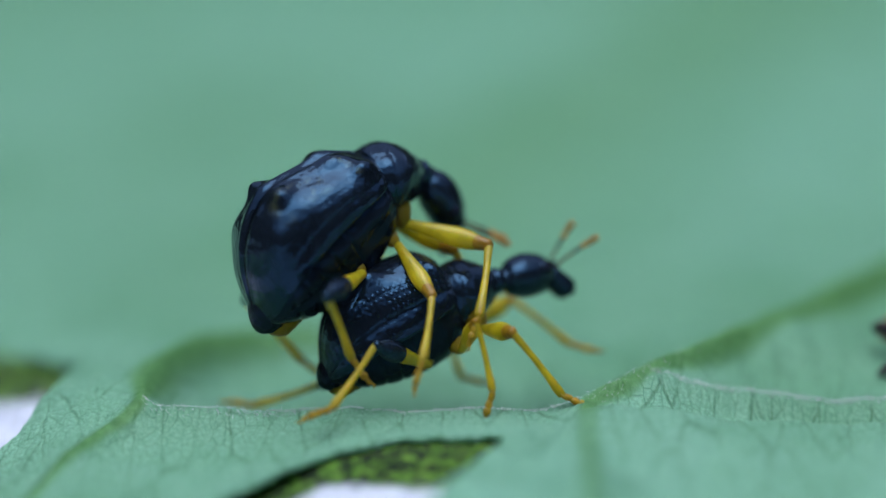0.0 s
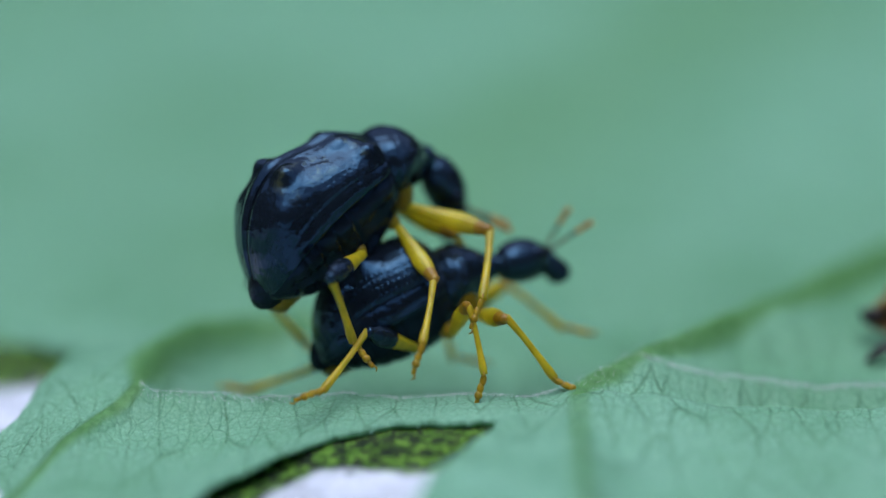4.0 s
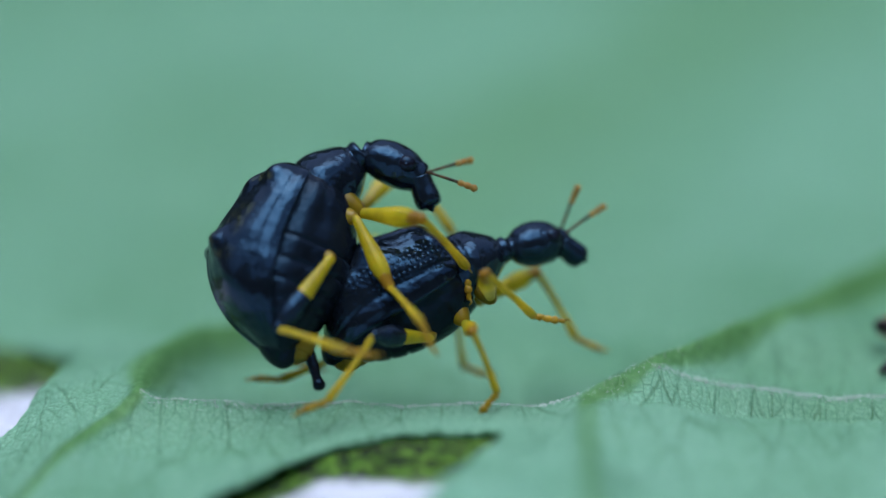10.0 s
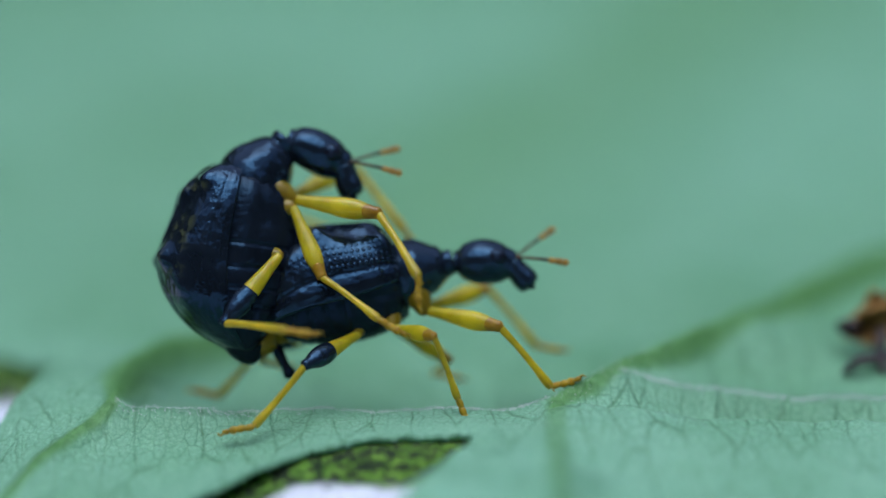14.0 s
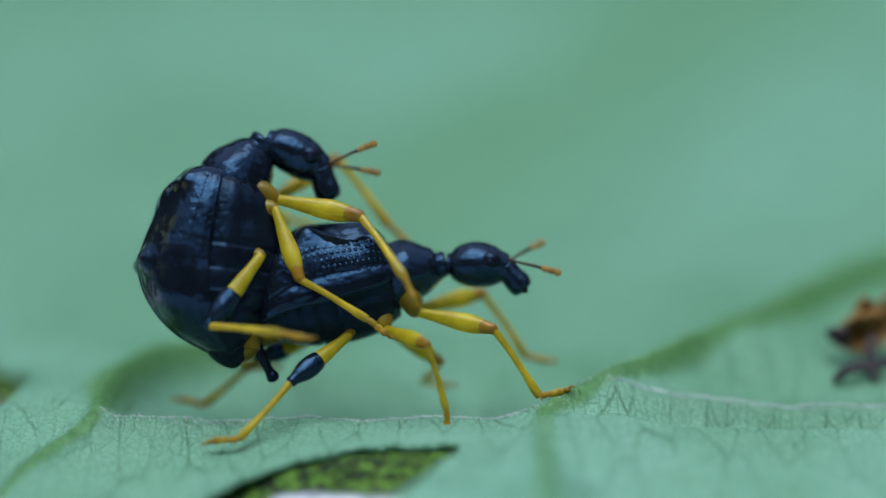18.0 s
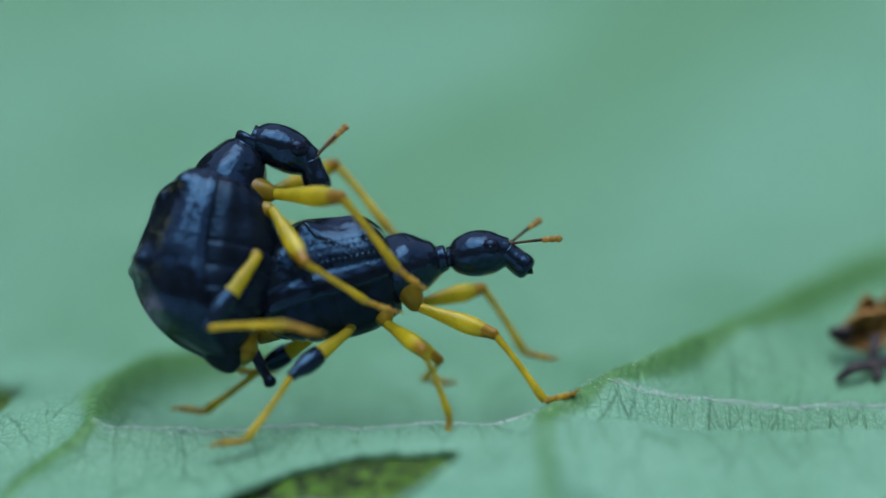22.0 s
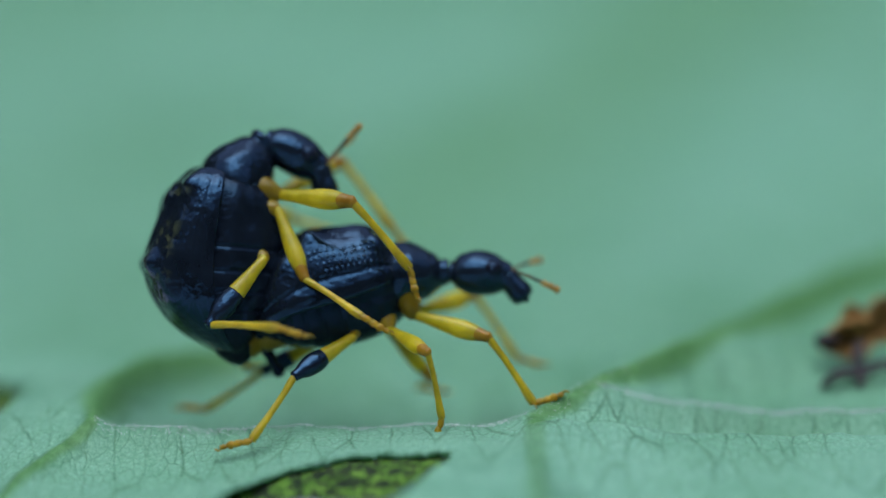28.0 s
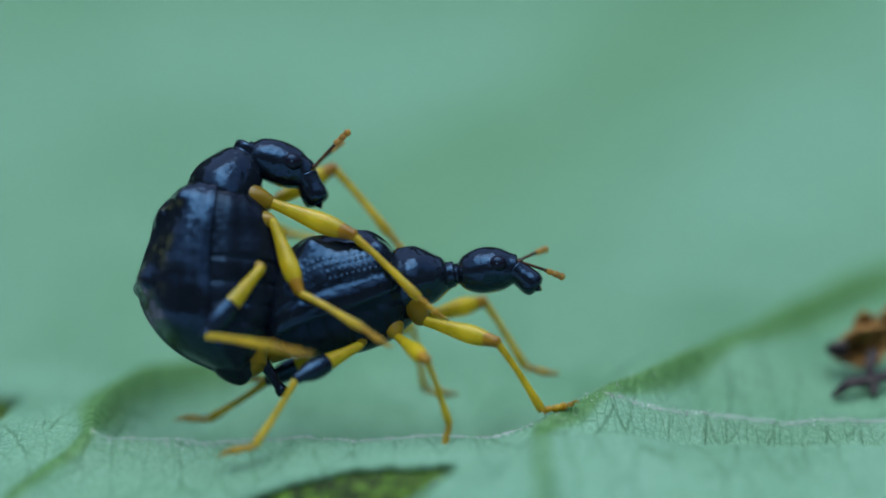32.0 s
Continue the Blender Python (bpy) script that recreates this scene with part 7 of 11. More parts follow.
    walk(LOWER_PARTS["femur_hL"], [
        (0, mm(-1.5, 0.45, -0.8, -164.4, -7.4, 145.9)), (6, mm(-1.5, 0.45, -0.8, -164.8, -8.4, 160.3)), (7, mm(-1.5, 0.45, -0.8, -164.7, -10.4, 159.9)),
        (8.6, mm(-1.5, 0.45, -0.8, -164.7, -10.1, 159.9)), (9, mm(-1.5, 0.45, -0.8, -169.2, -8.2, 161.2)),
        (9.8, mm(-1.5, 0.45, -0.8, -169.1, -8.7, 161)), (10, mm(-1.05, 0.5, -0.84, -173.6, -15.6, 167)),
        (10.3, mm(-1.05, 0.5, -0.84, -176.8, -10.7, 169.3)), (10.5, mm(-1.05, 0.5, -0.84, -167, 7.6, -176.6)),
        (10.6, mm(-1.05, 0.5, -0.84, -176.5, -11.6, 168.7)), (10.7, mm(-1.05, 0.5, -0.84, -176.6, -12.4, 169.4)),
        (10.8, mm(-1.05, 0.5, -0.84, -176.6, -11.7, 169)), (10.9, mm(-1.05, 0.5, -0.84, -166.8, 6, -175.8)),
        (11, mm(-1.05, 0.5, -0.84, -167, 7.4, -176)), (11.1, mm(-1.05, 0.5, -0.84, -175, -8.6, 169)),
        (11.2, mm(-1.05, 0.5, -0.84, -176.6, -12.8, 169.7)), (11.3, mm(-1.05, 0.5, -0.84, -176.4, -13.3, 168.9)),
        (11.4, mm(-1.05, 0.5, -0.84, -176.7, -11.4, 169.3)), (11.6, mm(-1.05, 0.5, -0.84, -167, 7.2, -175.3)),
        (11.7, mm(-1.05, 0.5, -0.84, -175, -8.4, 169)), (11.8, mm(-1.05, 0.5, -0.84, -176.9, -10, 169.3)),
        (12, mm(-1.05, 0.5, -0.84, -177.1, -7.4, 169)), (12.3, mm(-1.5, 0.45, -0.8, -174.6, -12.2, 142.7)),
        (13, mm(-1.5, 0.45, -0.8, -175.3, 0.4, 149.9)), (14, mm(-1.5, 0.45, -0.8, -179.9, -3.6, 146.6)), (17, mm(-1.5, 0.45, -0.8, -180, 1.6, 148.8)),
        (18, mm(-1.5, 0.45, -0.8, 178.8, 8.2, 150.4)), (20, mm(-1.5, 0.45, -0.8, 179.3, 15.2, 152.9)), (22, mm(-1.5, 0.45, -0.8, 179.1, 17.4, 153.3)),
        (22.25, mm(-1.5, 0.45, -0.8, -172, 24.7, 155.6)), (22.4, mm(-1.5, 0.45, -0.8, 179.3, 17.8, 152.7)),
        (22.5, mm(-1.5, 0.45, -0.8, -177.2, -8.7, 152.2)), (22.62, mm(-1.5, 0.45, -0.8, -179.9, 15.4, 152.3)),
        (22.77, mm(-1.5, 0.45, -0.8, -172.2, 27.2, 155.7)), (23, mm(-1.5, 0.45, -0.8, 179.4, 0.4, 149.8)),
        (23.5, mm(-1.5, 0.45, -0.8, 179, 10.8, 153.6)), (24, mm(-1.5, 0.45, -0.8, 179, 11.8, 154.3)), (25, mm(-1.5, 0.45, -0.8, 179, 13.2, 154.5)),
        (28, mm(-1.5, 0.45, -0.8, 179, 13.5, 154.6)), (30, mm(-1.5, 0.45, -0.8, 179, 13.7, 154.7)), (32, mm(-1.5, 0.45, -0.8, -179.9, 11, 155.3)),])
    walk(LOWER_PARTS["tibia_hL"], [
        (0, mm(-2.682, 1.251, -0.615, -167.4, -2.5, 147.5)), (6, mm(-2.841, 0.93, -0.589, -167, -3.4, 161.1)),
        (7, mm(-2.83, 0.937, -0.54, -166.8, -5.3, 160.7)), (8.6, mm(-2.832, 0.937, -0.548, -166.8, -5, 160.7)),
        (9, mm(-2.849, 0.91, -0.595, -171.4, -3.1, 161.6)), (9.8, mm(-2.846, 0.914, -0.583, -171.4, -3.6, 161.4)),
        (10, mm(-2.401, 0.811, -0.452, -175.3, -4.2, 167)), (10.3, mm(-2.441, 0.763, -0.573, -178.1, 0.8, 168.8)),
        (10.5, mm(-2.475, 0.416, -1.03, -168.7, 19.1, -176.7)), (10.6, mm(-2.433, 0.777, -0.551, -178, -0.3, 170.9)),
        (10.7, mm(-2.432, 0.758, -0.531, -177.9, -1, 168.6)), (10.8, mm(-2.434, 0.768, -0.547, -178, -0.3, 169.9)),
        (10.9, mm(-2.478, 0.396, -0.989, -168.3, 17.4, -175.5)), (11, mm(-2.475, 0.401, -1.026, -168.7, 18.9, -176.2)),
        (11.1, mm(-2.447, 0.773, -0.624, -175.2, -2, 159.6)), (11.2, mm(-2.431, 0.752, -0.52, -177.8, -1.5, 168.2)),
        (11.3, mm(-2.425, 0.77, -0.508, -177.8, -1.9, 169.8)), (11.4, mm(-2.437, 0.762, -0.556, -178, 0.1, 168.9)),
        (11.6, mm(-2.474, 0.383, -1.02, -168.7, 18.6, -175.3)), (11.7, mm(-2.449, 0.771, -0.63, -175.5, -1.2, 160.1)),
        (11.8, mm(-2.444, 0.764, -0.591, -178.2, 1.5, 168.6)), (12, mm(-2.452, 0.773, -0.654, -178.6, 4, 167.5)),
        (12.3, mm(-2.619, 1.304, -0.496, -177.2, 25.9, 156.7)), (13, mm(-2.745, 1.173, -0.81, -178.6, 10.8, 152.8)),
        (14, mm(-2.7, 1.241, -0.71, 179, 34.9, 156.8)), (17, mm(-2.731, 1.197, -0.84, 178.4, 31.1, 155.8)),
        (18, mm(-2.74, 1.153, -1.006, 176.8, 27.2, 154.7)), (20, mm(-2.738, 1.082, -1.177, 176.6, 20.2, 153.9)),
        (22, mm(-2.728, 1.067, -1.23, 176.6, 22.4, 154.3)), (22.25, mm(-2.691, 0.992, -1.401, -175.3, 29.6, 157.3)),
        (22.4, mm(-2.718, 1.079, -1.24, 177.3, 22.8, 153.9)), (22.5, mm(-2.759, 1.115, -0.582, 179.6, 21.6, 156.8)),
        (22.62, mm(-2.729, 1.096, -1.184, 178.6, 20.5, 153.4)), (22.77, mm(-2.667, 0.977, -1.459, -175.2, 32.1, 157.7)),
        (23, mm(-2.744, 1.175, -0.809, 176.9, 32, 155.2)), (23.5, mm(-2.767, 1.078, -1.071, 175.3, 15.9, 154.4)),
        (24, mm(-2.77, 1.06, -1.095, 175.4, 16.9, 155.1)), (25, mm(-2.766, 1.054, -1.128, 175.4, 18.3, 155.3)),
        (28, mm(-2.765, 1.05, -1.136, 175.4, 18.6, 155.4)), (30, mm(-2.765, 1.047, -1.141, 175.4, 18.8, 155.4)),
        (32, mm(-2.784, 1.04, -1.075, 176.5, 16.1, 156)),])
    walk(LOWER_PARTS["tarsus_hL"], [
        (0, mm(-3.855, 1.998, -0.554, -161.4, -28.5, 151.5)), (6, mm(-4.156, 1.38, -0.507, -161.1, -28.9, 160.5)),
        (7, mm(-4.138, 1.395, -0.41, -161.5, -28.8, 159.9)), (8.6, mm(-4.14, 1.395, -0.427, -161.5, -28.5, 159.9)),
        (9, mm(-4.168, 1.349, -0.52, -166.3, -25.3, 162.8)), (9.8, mm(-4.163, 1.356, -0.496, -166.3, -25.9, 162.7)),
        (10, mm(-3.754, 1.123, -0.351, -175.5, -28.2, 174.2)), (10.3, mm(-3.806, 1.032, -0.593, -177.9, -20.7, 175.4)),
        (10.5, mm(-3.788, 0.341, -1.485, -166, -8.8, -172.7)), (10.6, mm(-3.808, 0.996, -0.542, -177.9, -20.7, 175.7)),
        (10.7, mm(-3.797, 1.033, -0.508, -177.9, -20.7, 175.4)), (10.8, mm(-3.804, 1.013, -0.539, -177.9, -20.7, 175.6)),
        (10.9, mm(-3.803, 0.292, -1.406, -166, -9, -172.1)), (11, mm(-3.789, 0.314, -1.476, -166, -8.9, -172.2)),
        (11.1, mm(-3.751, 1.259, -0.575, -175.8, -19.8, 174.7)), (11.2, mm(-3.794, 1.036, -0.485, -177.9, -20.7, 175.4)),
        (11.3, mm(-3.794, 1.016, -0.462, -177.9, -20.7, 175.5)), (11.4, mm(-3.803, 1.029, -0.557, -177.9, -20.7, 175.4)),
        (11.6, mm(-3.789, 0.274, -1.464, -166.1, -9.1, -171.6)), (11.7, mm(-3.757, 1.244, -0.602, -175.8, -19.8, 174.7)),
        (11.8, mm(-3.808, 1.038, -0.627, -177.9, -20.7, 175.3)), (12, mm(-3.807, 1.074, -0.75, -177.9, -20.7, 175.1)),
        (12.3, mm(-3.769, 1.799, -1.104, -173.3, -28.7, 166.3)), (13, mm(-3.961, 1.798, -1.07, -173.7, -28.4, 166.6)),
        (14, mm(-3.75, 1.69, -1.506, -175.5, -22.4, 167.6)), (17, mm(-3.818, 1.685, -1.559, -175.7, -22.4, 167.7)),
        (18, mm(-3.859, 1.683, -1.642, -176.5, -21.9, 167.8)), (20, mm(-3.911, 1.656, -1.658, -176.2, -20.2, 166.9)),
        (22, mm(-3.888, 1.625, -1.761, -176, -16.7, 165.9)), (22.25, mm(-3.808, 1.458, -2.088, -166.1, -2.2, 165.2)),
        (22.4, mm(-3.871, 1.644, -1.779, -176.1, -19.4, 166.5)), (22.5, mm(-3.948, 1.626, -1.094, -176.2, -29, 167.5)),
        (22.62, mm(-3.895, 1.68, -1.67, -176.5, -22.9, 167.6)), (22.77, mm(-3.758, 1.426, -2.198, -166.2, -1.5, 165.1)),
        (23, mm(-3.816, 1.669, -1.547, -176.9, -19, 168.2)), (23.5, mm(-3.975, 1.656, -1.452, -174.3, -20.5, 166.6)),
        (24, mm(-3.978, 1.621, -1.501, -174, -17.5, 165.6)), (25, mm(-3.966, 1.607, -1.564, -174, -16.3, 165.3)),
        (28, mm(-3.965, 1.599, -1.58, -173.9, -15.4, 165)), (30, mm(-3.964, 1.595, -1.589, -173.9, -14.9, 164.9)),
        (32, mm(-4.006, 1.584, -1.462, -172.9, -14.9, 164.2)),])
    walk(UPPER, [
        (0, mm(-1.259, 1.122, 3.992, 0.7, -40.5, 31.9)), (6, mm(-1.061, 1.152, 4.113, 1.6, -37.5, 31.7)),
        (7, mm(-1.218, 1.137, 4.031, -11.8, -34.6, 42.7)), (8, mm(-1.355, 1.143, 4.066, -11.9, -34.5, 42.9)),
        (8.6, mm(-1.495, 1.146, 4.086, -19.8, -37.4, 50.6)), (9, mm(-1.812, 1.123, 3.959, -17.4, -63.8, 30.1)),
        (9.8, mm(-1.956, 1.118, 3.948, -17.8, -64, 30.6)), (10, mm(-2.396, 0.998, 3.852, -56.3, -59.2, 63.2)),
        (10.15, mm(-2.672, 1.126, 4.582, -39.4, -72.3, 44.5)), (10.3, mm(-2.758, 1.098, 3.863, -69, -44.1, 83.1)),
        (10.4, mm(-2.399, 1.037, 4.097, -57.9, -58.9, 64.9)), (10.5, mm(-2.454, 0.596, 3.604, 47.7, -44.2, -39.8)),
        (10.6, mm(-2.876, 1.128, 4.617, -45.9, -74.2, 51.3)), (10.7, mm(-2.706, 1.139, 4.102, -69, -44, 83.2)),
        (10.8, mm(-2.821, 1.169, 4.267, -68.9, -44.2, 83.1)), (10.9, mm(-2.356, 1.063, 4.235, -57.6, -58.4, 64.7)),
        (11, mm(-2.424, 0.597, 3.598, 47.3, -43.7, -39.8)), (11.1, mm(-2.708, 1.003, 3.893, -58.2, -57.6, 65.4)),
        (11.2, mm(-2.849, 1.142, 4.101, -68.7, -43.6, 82.8)), (11.3, mm(-2.76, 1.102, 3.871, -68.5, -43.2, 82.8)),
        (11.4, mm(-2.365, 1.18, 4.303, -22.7, -62.6, 35.9)), (11.6, mm(-2.483, 0.605, 3.64, 47.1, -43.4, -39.8)),
        (11.7, mm(-2.613, 1.177, 4.278, -23.6, -62.2, 37.1)), (11.8, mm(-3.191, 1.76, 3.724, -76.8, -59.3, 78.7)),
        (12, mm(-3.217, 1.75, 3.665, -76.8, -59.3, 78.7)), (12.3, mm(-3.478, 0.887, 3.769, -74.3, -64, 84.4)),
        (13, mm(-3.358, 0.934, 3.953, -72.1, -67.1, 82.1)), (14, mm(-3.099, 0.992, 4.177, -67, -73.9, 76.9)),
        (17, mm(-3.096, 1.012, 4.26, -69, -71.5, 78.9)), (18, mm(-3.184, 1.021, 4.249, -71.1, -71.1, 81.1)),
        (20, mm(-3.134, 1.028, 4.188, -70.9, -70.8, 80.9)), (22, mm(-3.118, 1.03, 4.281, -71.8, -66.1, 81.9)),
        (22.25, mm(-2.419, -0.095, 3.727, 63.7, -60, -47.1)), (22.4, mm(-3.224, 1.014, 4.225, -73.6, -65.5, 83.7)),
        (22.5, mm(-3.397, 1.116, 3.608, -63.2, -66.2, 75.3)), (22.62, mm(-3.223, 0.998, 4.124, -73.8, -65.7, 83.9)),
        (22.77, mm(-2.491, -0.082, 3.794, 63.8, -60.3, -47)), (23, mm(-2.833, 1.006, 4.185, -64.3, -58.4, 75.1)),
        (23.5, mm(-2.885, 1.025, 4.254, -70.3, -77.2, 80.1)), (24, mm(-2.845, 1.059, 4.437, -70.1, -77.4, 80)),
        (25, mm(-2.925, 1.061, 4.454, -70.1, -77.4, 80)), (28, mm(-3.008, 1.066, 4.478, -69.8, -77.4, 79.7)),
        (30, mm(-3.153, 1.059, 4.434, -69.9, -77.4, 79.7)), (32, mm(-3.121, 1.027, 4.282, -81.8, -69.6, 91.8)),])
    # the rod is drawn in at first and pushed out from the ninth second on
    walk(UPPER_PARTS["tail_rod"], [(0, mm(.62, 0, .46)), (8.6, mm(.62, 0, .46)), (9.4, mm(0, 0, 0)), (32, mm(0, 0, 0))])
    walk(UPPER_PARTS["prothorax"], [
        (0, mm(0, 0, 0, 6.5, 41.7, 5.4)), (6, mm(0, 0, 0, 4.1, 38.5, 3)), (7, mm(0, 0, 0, 5, 25.5, 6.8)), (8, mm(0, 0, 0, 5.1, 25.5, 6.9)),
        (8.6, mm(0, 0, 0, 9.5, 29.6, 3.9)), (9, mm(0, 0, 0, 17.8, 34.7, 34.8)), (9.8, mm(0, 0, 0, 18.3, 34.4, 35.8)),
        (10, mm(-0.223, 0.055, -0.15, -3.9, 32.4, -21.4)), (10.15, mm(0, 0, 0, -6.6, 56.3, -10.1)), (10.3, mm(0, -0, 0, 26.7, 26.7, 18.9)),
        (10.4, mm(-0.221, 0.057, -0.149, -4, 32.4, -22.3)), (10.5, mm(-0.127, -0.12, -0.046, -45.7, 11.8, -32.3)), (10.6, mm(0, 0, 0, -7, 59.7, -10.4)),
        (10.7, mm(0, 0, 0, 26.5, 26.6, 18.6)), (10.8, mm(-0, 0, -0, 26.2, 26.5, 18.7)), (10.9, mm(-0.22, 0.059, -0.149, -4, 32.4, -22.9)),
        (11, mm(-0.127, -0.12, -0.046, -45.7, 11.7, -32.2)), (11.1, mm(-0.219, 0.062, -0.148, -3.6, 32.5, -23)), (11.2, mm(0, -0, 0, 26.5, 26.4, 18.5)),
        (11.3, mm(0, -0, 0, 26.8, 26.4, 18.3)), (11.4, mm(0, 0, 0, 18.2, 33.3, 34)), (11.6, mm(-0.126, -0.12, -0.046, -45.8, 11.7, -32.1)),
        (11.7, mm(0, 0, 0, 18.3, 33, 33.7)), (11.8, mm(-0, 0, -0, 68.2, 42.9, 47.2)), (12, mm(-0, 0, -0, 68.2, 42.9, 47.2)),
        (12.3, mm(-0.246, 0.053, -0.102, -6.5, 35.7, -22.4)), (13, mm(-0.251, 0.039, -0.102, -6.9, 35.9, -19.7)),
        (14, mm(-0.259, 0.008, -0.1, -7.5, 36.4, -13.4)), (17, mm(-0.257, 0.02, -0.101, -7.5, 36.2, -15.9)),
        (18, mm(-0.256, 0.022, -0.098, -5.6, 34.3, -13.2)), (20, mm(-0.256, 0.023, -0.098, -5.2, 28.1, -12.4)),
        (22, mm(-0.249, 0.045, -0.099, -6, 21.6, -19.2)), (22.25, mm(-0.153, -0.093, 0.009, -39.5, 15.8, -28.1)),
        (22.4, mm(-0.248, 0.048, -0.099, -5.9, 21.6, -19.7)), (22.5, mm(0, 0, 0, 36.8, 31.7, 48)),
        (22.62, mm(-0.248, 0.047, -0.099, -5.9, 21.6, -19.4)), (22.77, mm(-0.154, -0.093, 0.009, -39.4, 15.9, -28.1)),
        (23, mm(-0.232, 0.067, -0.128, -4.6, 32.5, -24.1)), (23.5, mm(-0.261, -0.003, -0.089, -3.5, 34.8, -3.1)),
        (24, mm(-0.262, -0.004, -0.09, -3.9, 34.8, -3.6)), (25, mm(-0.263, -0.004, -0.09, -4, 34.8, -3.7)),
        (28, mm(-0.263, -0.004, -0.09, -3.9, 34.8, -3.7)), (30, mm(-0.263, -0.004, -0.09, -3.8, 34.8, -3.5)),
        (32, mm(-0.177, 0.031, -0.021, -1.5, 30.9, -6.6)),])
    walk(UPPER_PARTS["head"], [
        (0, mm(0.847, 0.08, -0.758, -153.1, 80.3, -176.3)), (6, mm(0.891, 0.047, -0.71, -134.4, 82.2, -157.4)),
        (7, mm(1.021, 0.122, -0.492, -168.4, 88.3, 161.9)), (8, mm(1.022, 0.123, -0.491, -175.5, 88.3, 154.7)),
        (8.6, mm(0.988, 0.068, -0.564, 175.1, 82.6, 140)), (9, mm(0.77, 0.534, -0.65, 128.1, 72.5, 120.4)),
        (9.8, mm(0.763, 0.55, -0.645, 125.6, 71.4, 117.8)), (10, mm(0.673, -0.297, -0.76, -136.9, 77.5, -154.8)),
        (10.15, mm(0.623, -0.111, -0.948, -133.8, 82.7, -136.7)), (10.3, mm(0.963, 0.329, -0.512, 95.2, 66.1, 58.1)),
        (10.4, mm(0.67, -0.308, -0.759, -135.7, 76.9, -154.1)), (10.5, mm(0.816, -0.716, -0.278, -72.1, 34.9, -45.4)),
        (10.6, mm(0.566, -0.104, -0.984, -169.2, 67.2, -173.2)), (10.7, mm(0.966, 0.324, -0.51, 94.5, 65.8, 57.5)),
        (10.8, mm(0.967, 0.326, -0.508, 94.3, 65.6, 57.5)), (10.9, mm(0.667, -0.316, -0.759, -135, 76.5, -153.9)),
        (11, mm(0.818, -0.715, -0.277, -72.1, 34.8, -45.3)), (11.1, mm(0.666, -0.314, -0.76, -135.7, 76.5, -155.4)),
        (11.2, mm(0.969, 0.324, -0.506, 94.6, 65.3, 57.1)), (11.3, mm(0.97, 0.321, -0.506, 94.7, 65.4, 56.9)),
        (11.4, mm(0.79, 0.533, -0.626, 120.8, 69.9, 110.1)), (11.6, mm(0.82, -0.713, -0.277, -72.1, 34.7, -45.1)),
        (11.7, mm(0.795, 0.53, -0.622, 120.5, 69.6, 109)), (11.8, mm(0.579, 0.598, -0.765, 114.5, 51.9, 92.5)),
        (12, mm(0.579, 0.598, -0.765, 114.5, 51.9, 92.5)), (12.3, mm(0.61, -0.3, -0.768, -162, 65.9, 179.4)),
        (13, mm(0.618, -0.272, -0.77, -161.3, 66.1, -176.6)), (14, mm(0.633, -0.205, -0.777, -160.3, 66, -168.5)),
        (17, mm(0.628, -0.233, -0.774, -160.5, 66.1, -171.2)), (18, mm(0.654, -0.191, -0.735, -162.4, 64.1, -173.9)),
        (20, mm(0.717, -0.191, -0.629, -162.5, 64.2, -174.4)), (22, mm(0.752, -0.303, -0.519, -160, 68.6, -176.2)),
        (22.25, mm(0.815, -0.609, -0.301, -95.4, 26, -69.2)), (22.4, mm(0.75, -0.309, -0.519, -160.4, 68.5, -177.2)),
        (22.5, mm(0.649, 0.72, -0.6, 78.4, 73, 66.3)), (22.62, mm(0.751, -0.304, -0.52, -160.2, 68.5, -176.8)),
        (22.77, mm(0.813, -0.61, -0.304, -95.4, 26.2, -69.4)), (23, mm(0.638, -0.322, -0.734, -149.7, 68.8, -171.9)),
        (23.5, mm(0.627, -0.051, -0.708, -162.8, 62.2, -168.4)), (24, mm(0.631, -0.06, -0.712, -162.9, 62.2, -168.3)),
        (25, mm(0.633, -0.063, -0.713, -163, 62.2, -168.4)), (28, mm(0.633, -0.061, -0.713, -163.2, 62.2, -168.6)),
        (30, mm(0.632, -0.058, -0.713, -163.5, 62.2, -169)), (32, mm(0.691, -0.07, -0.544, -154.5, 66.3, -166.9)),])
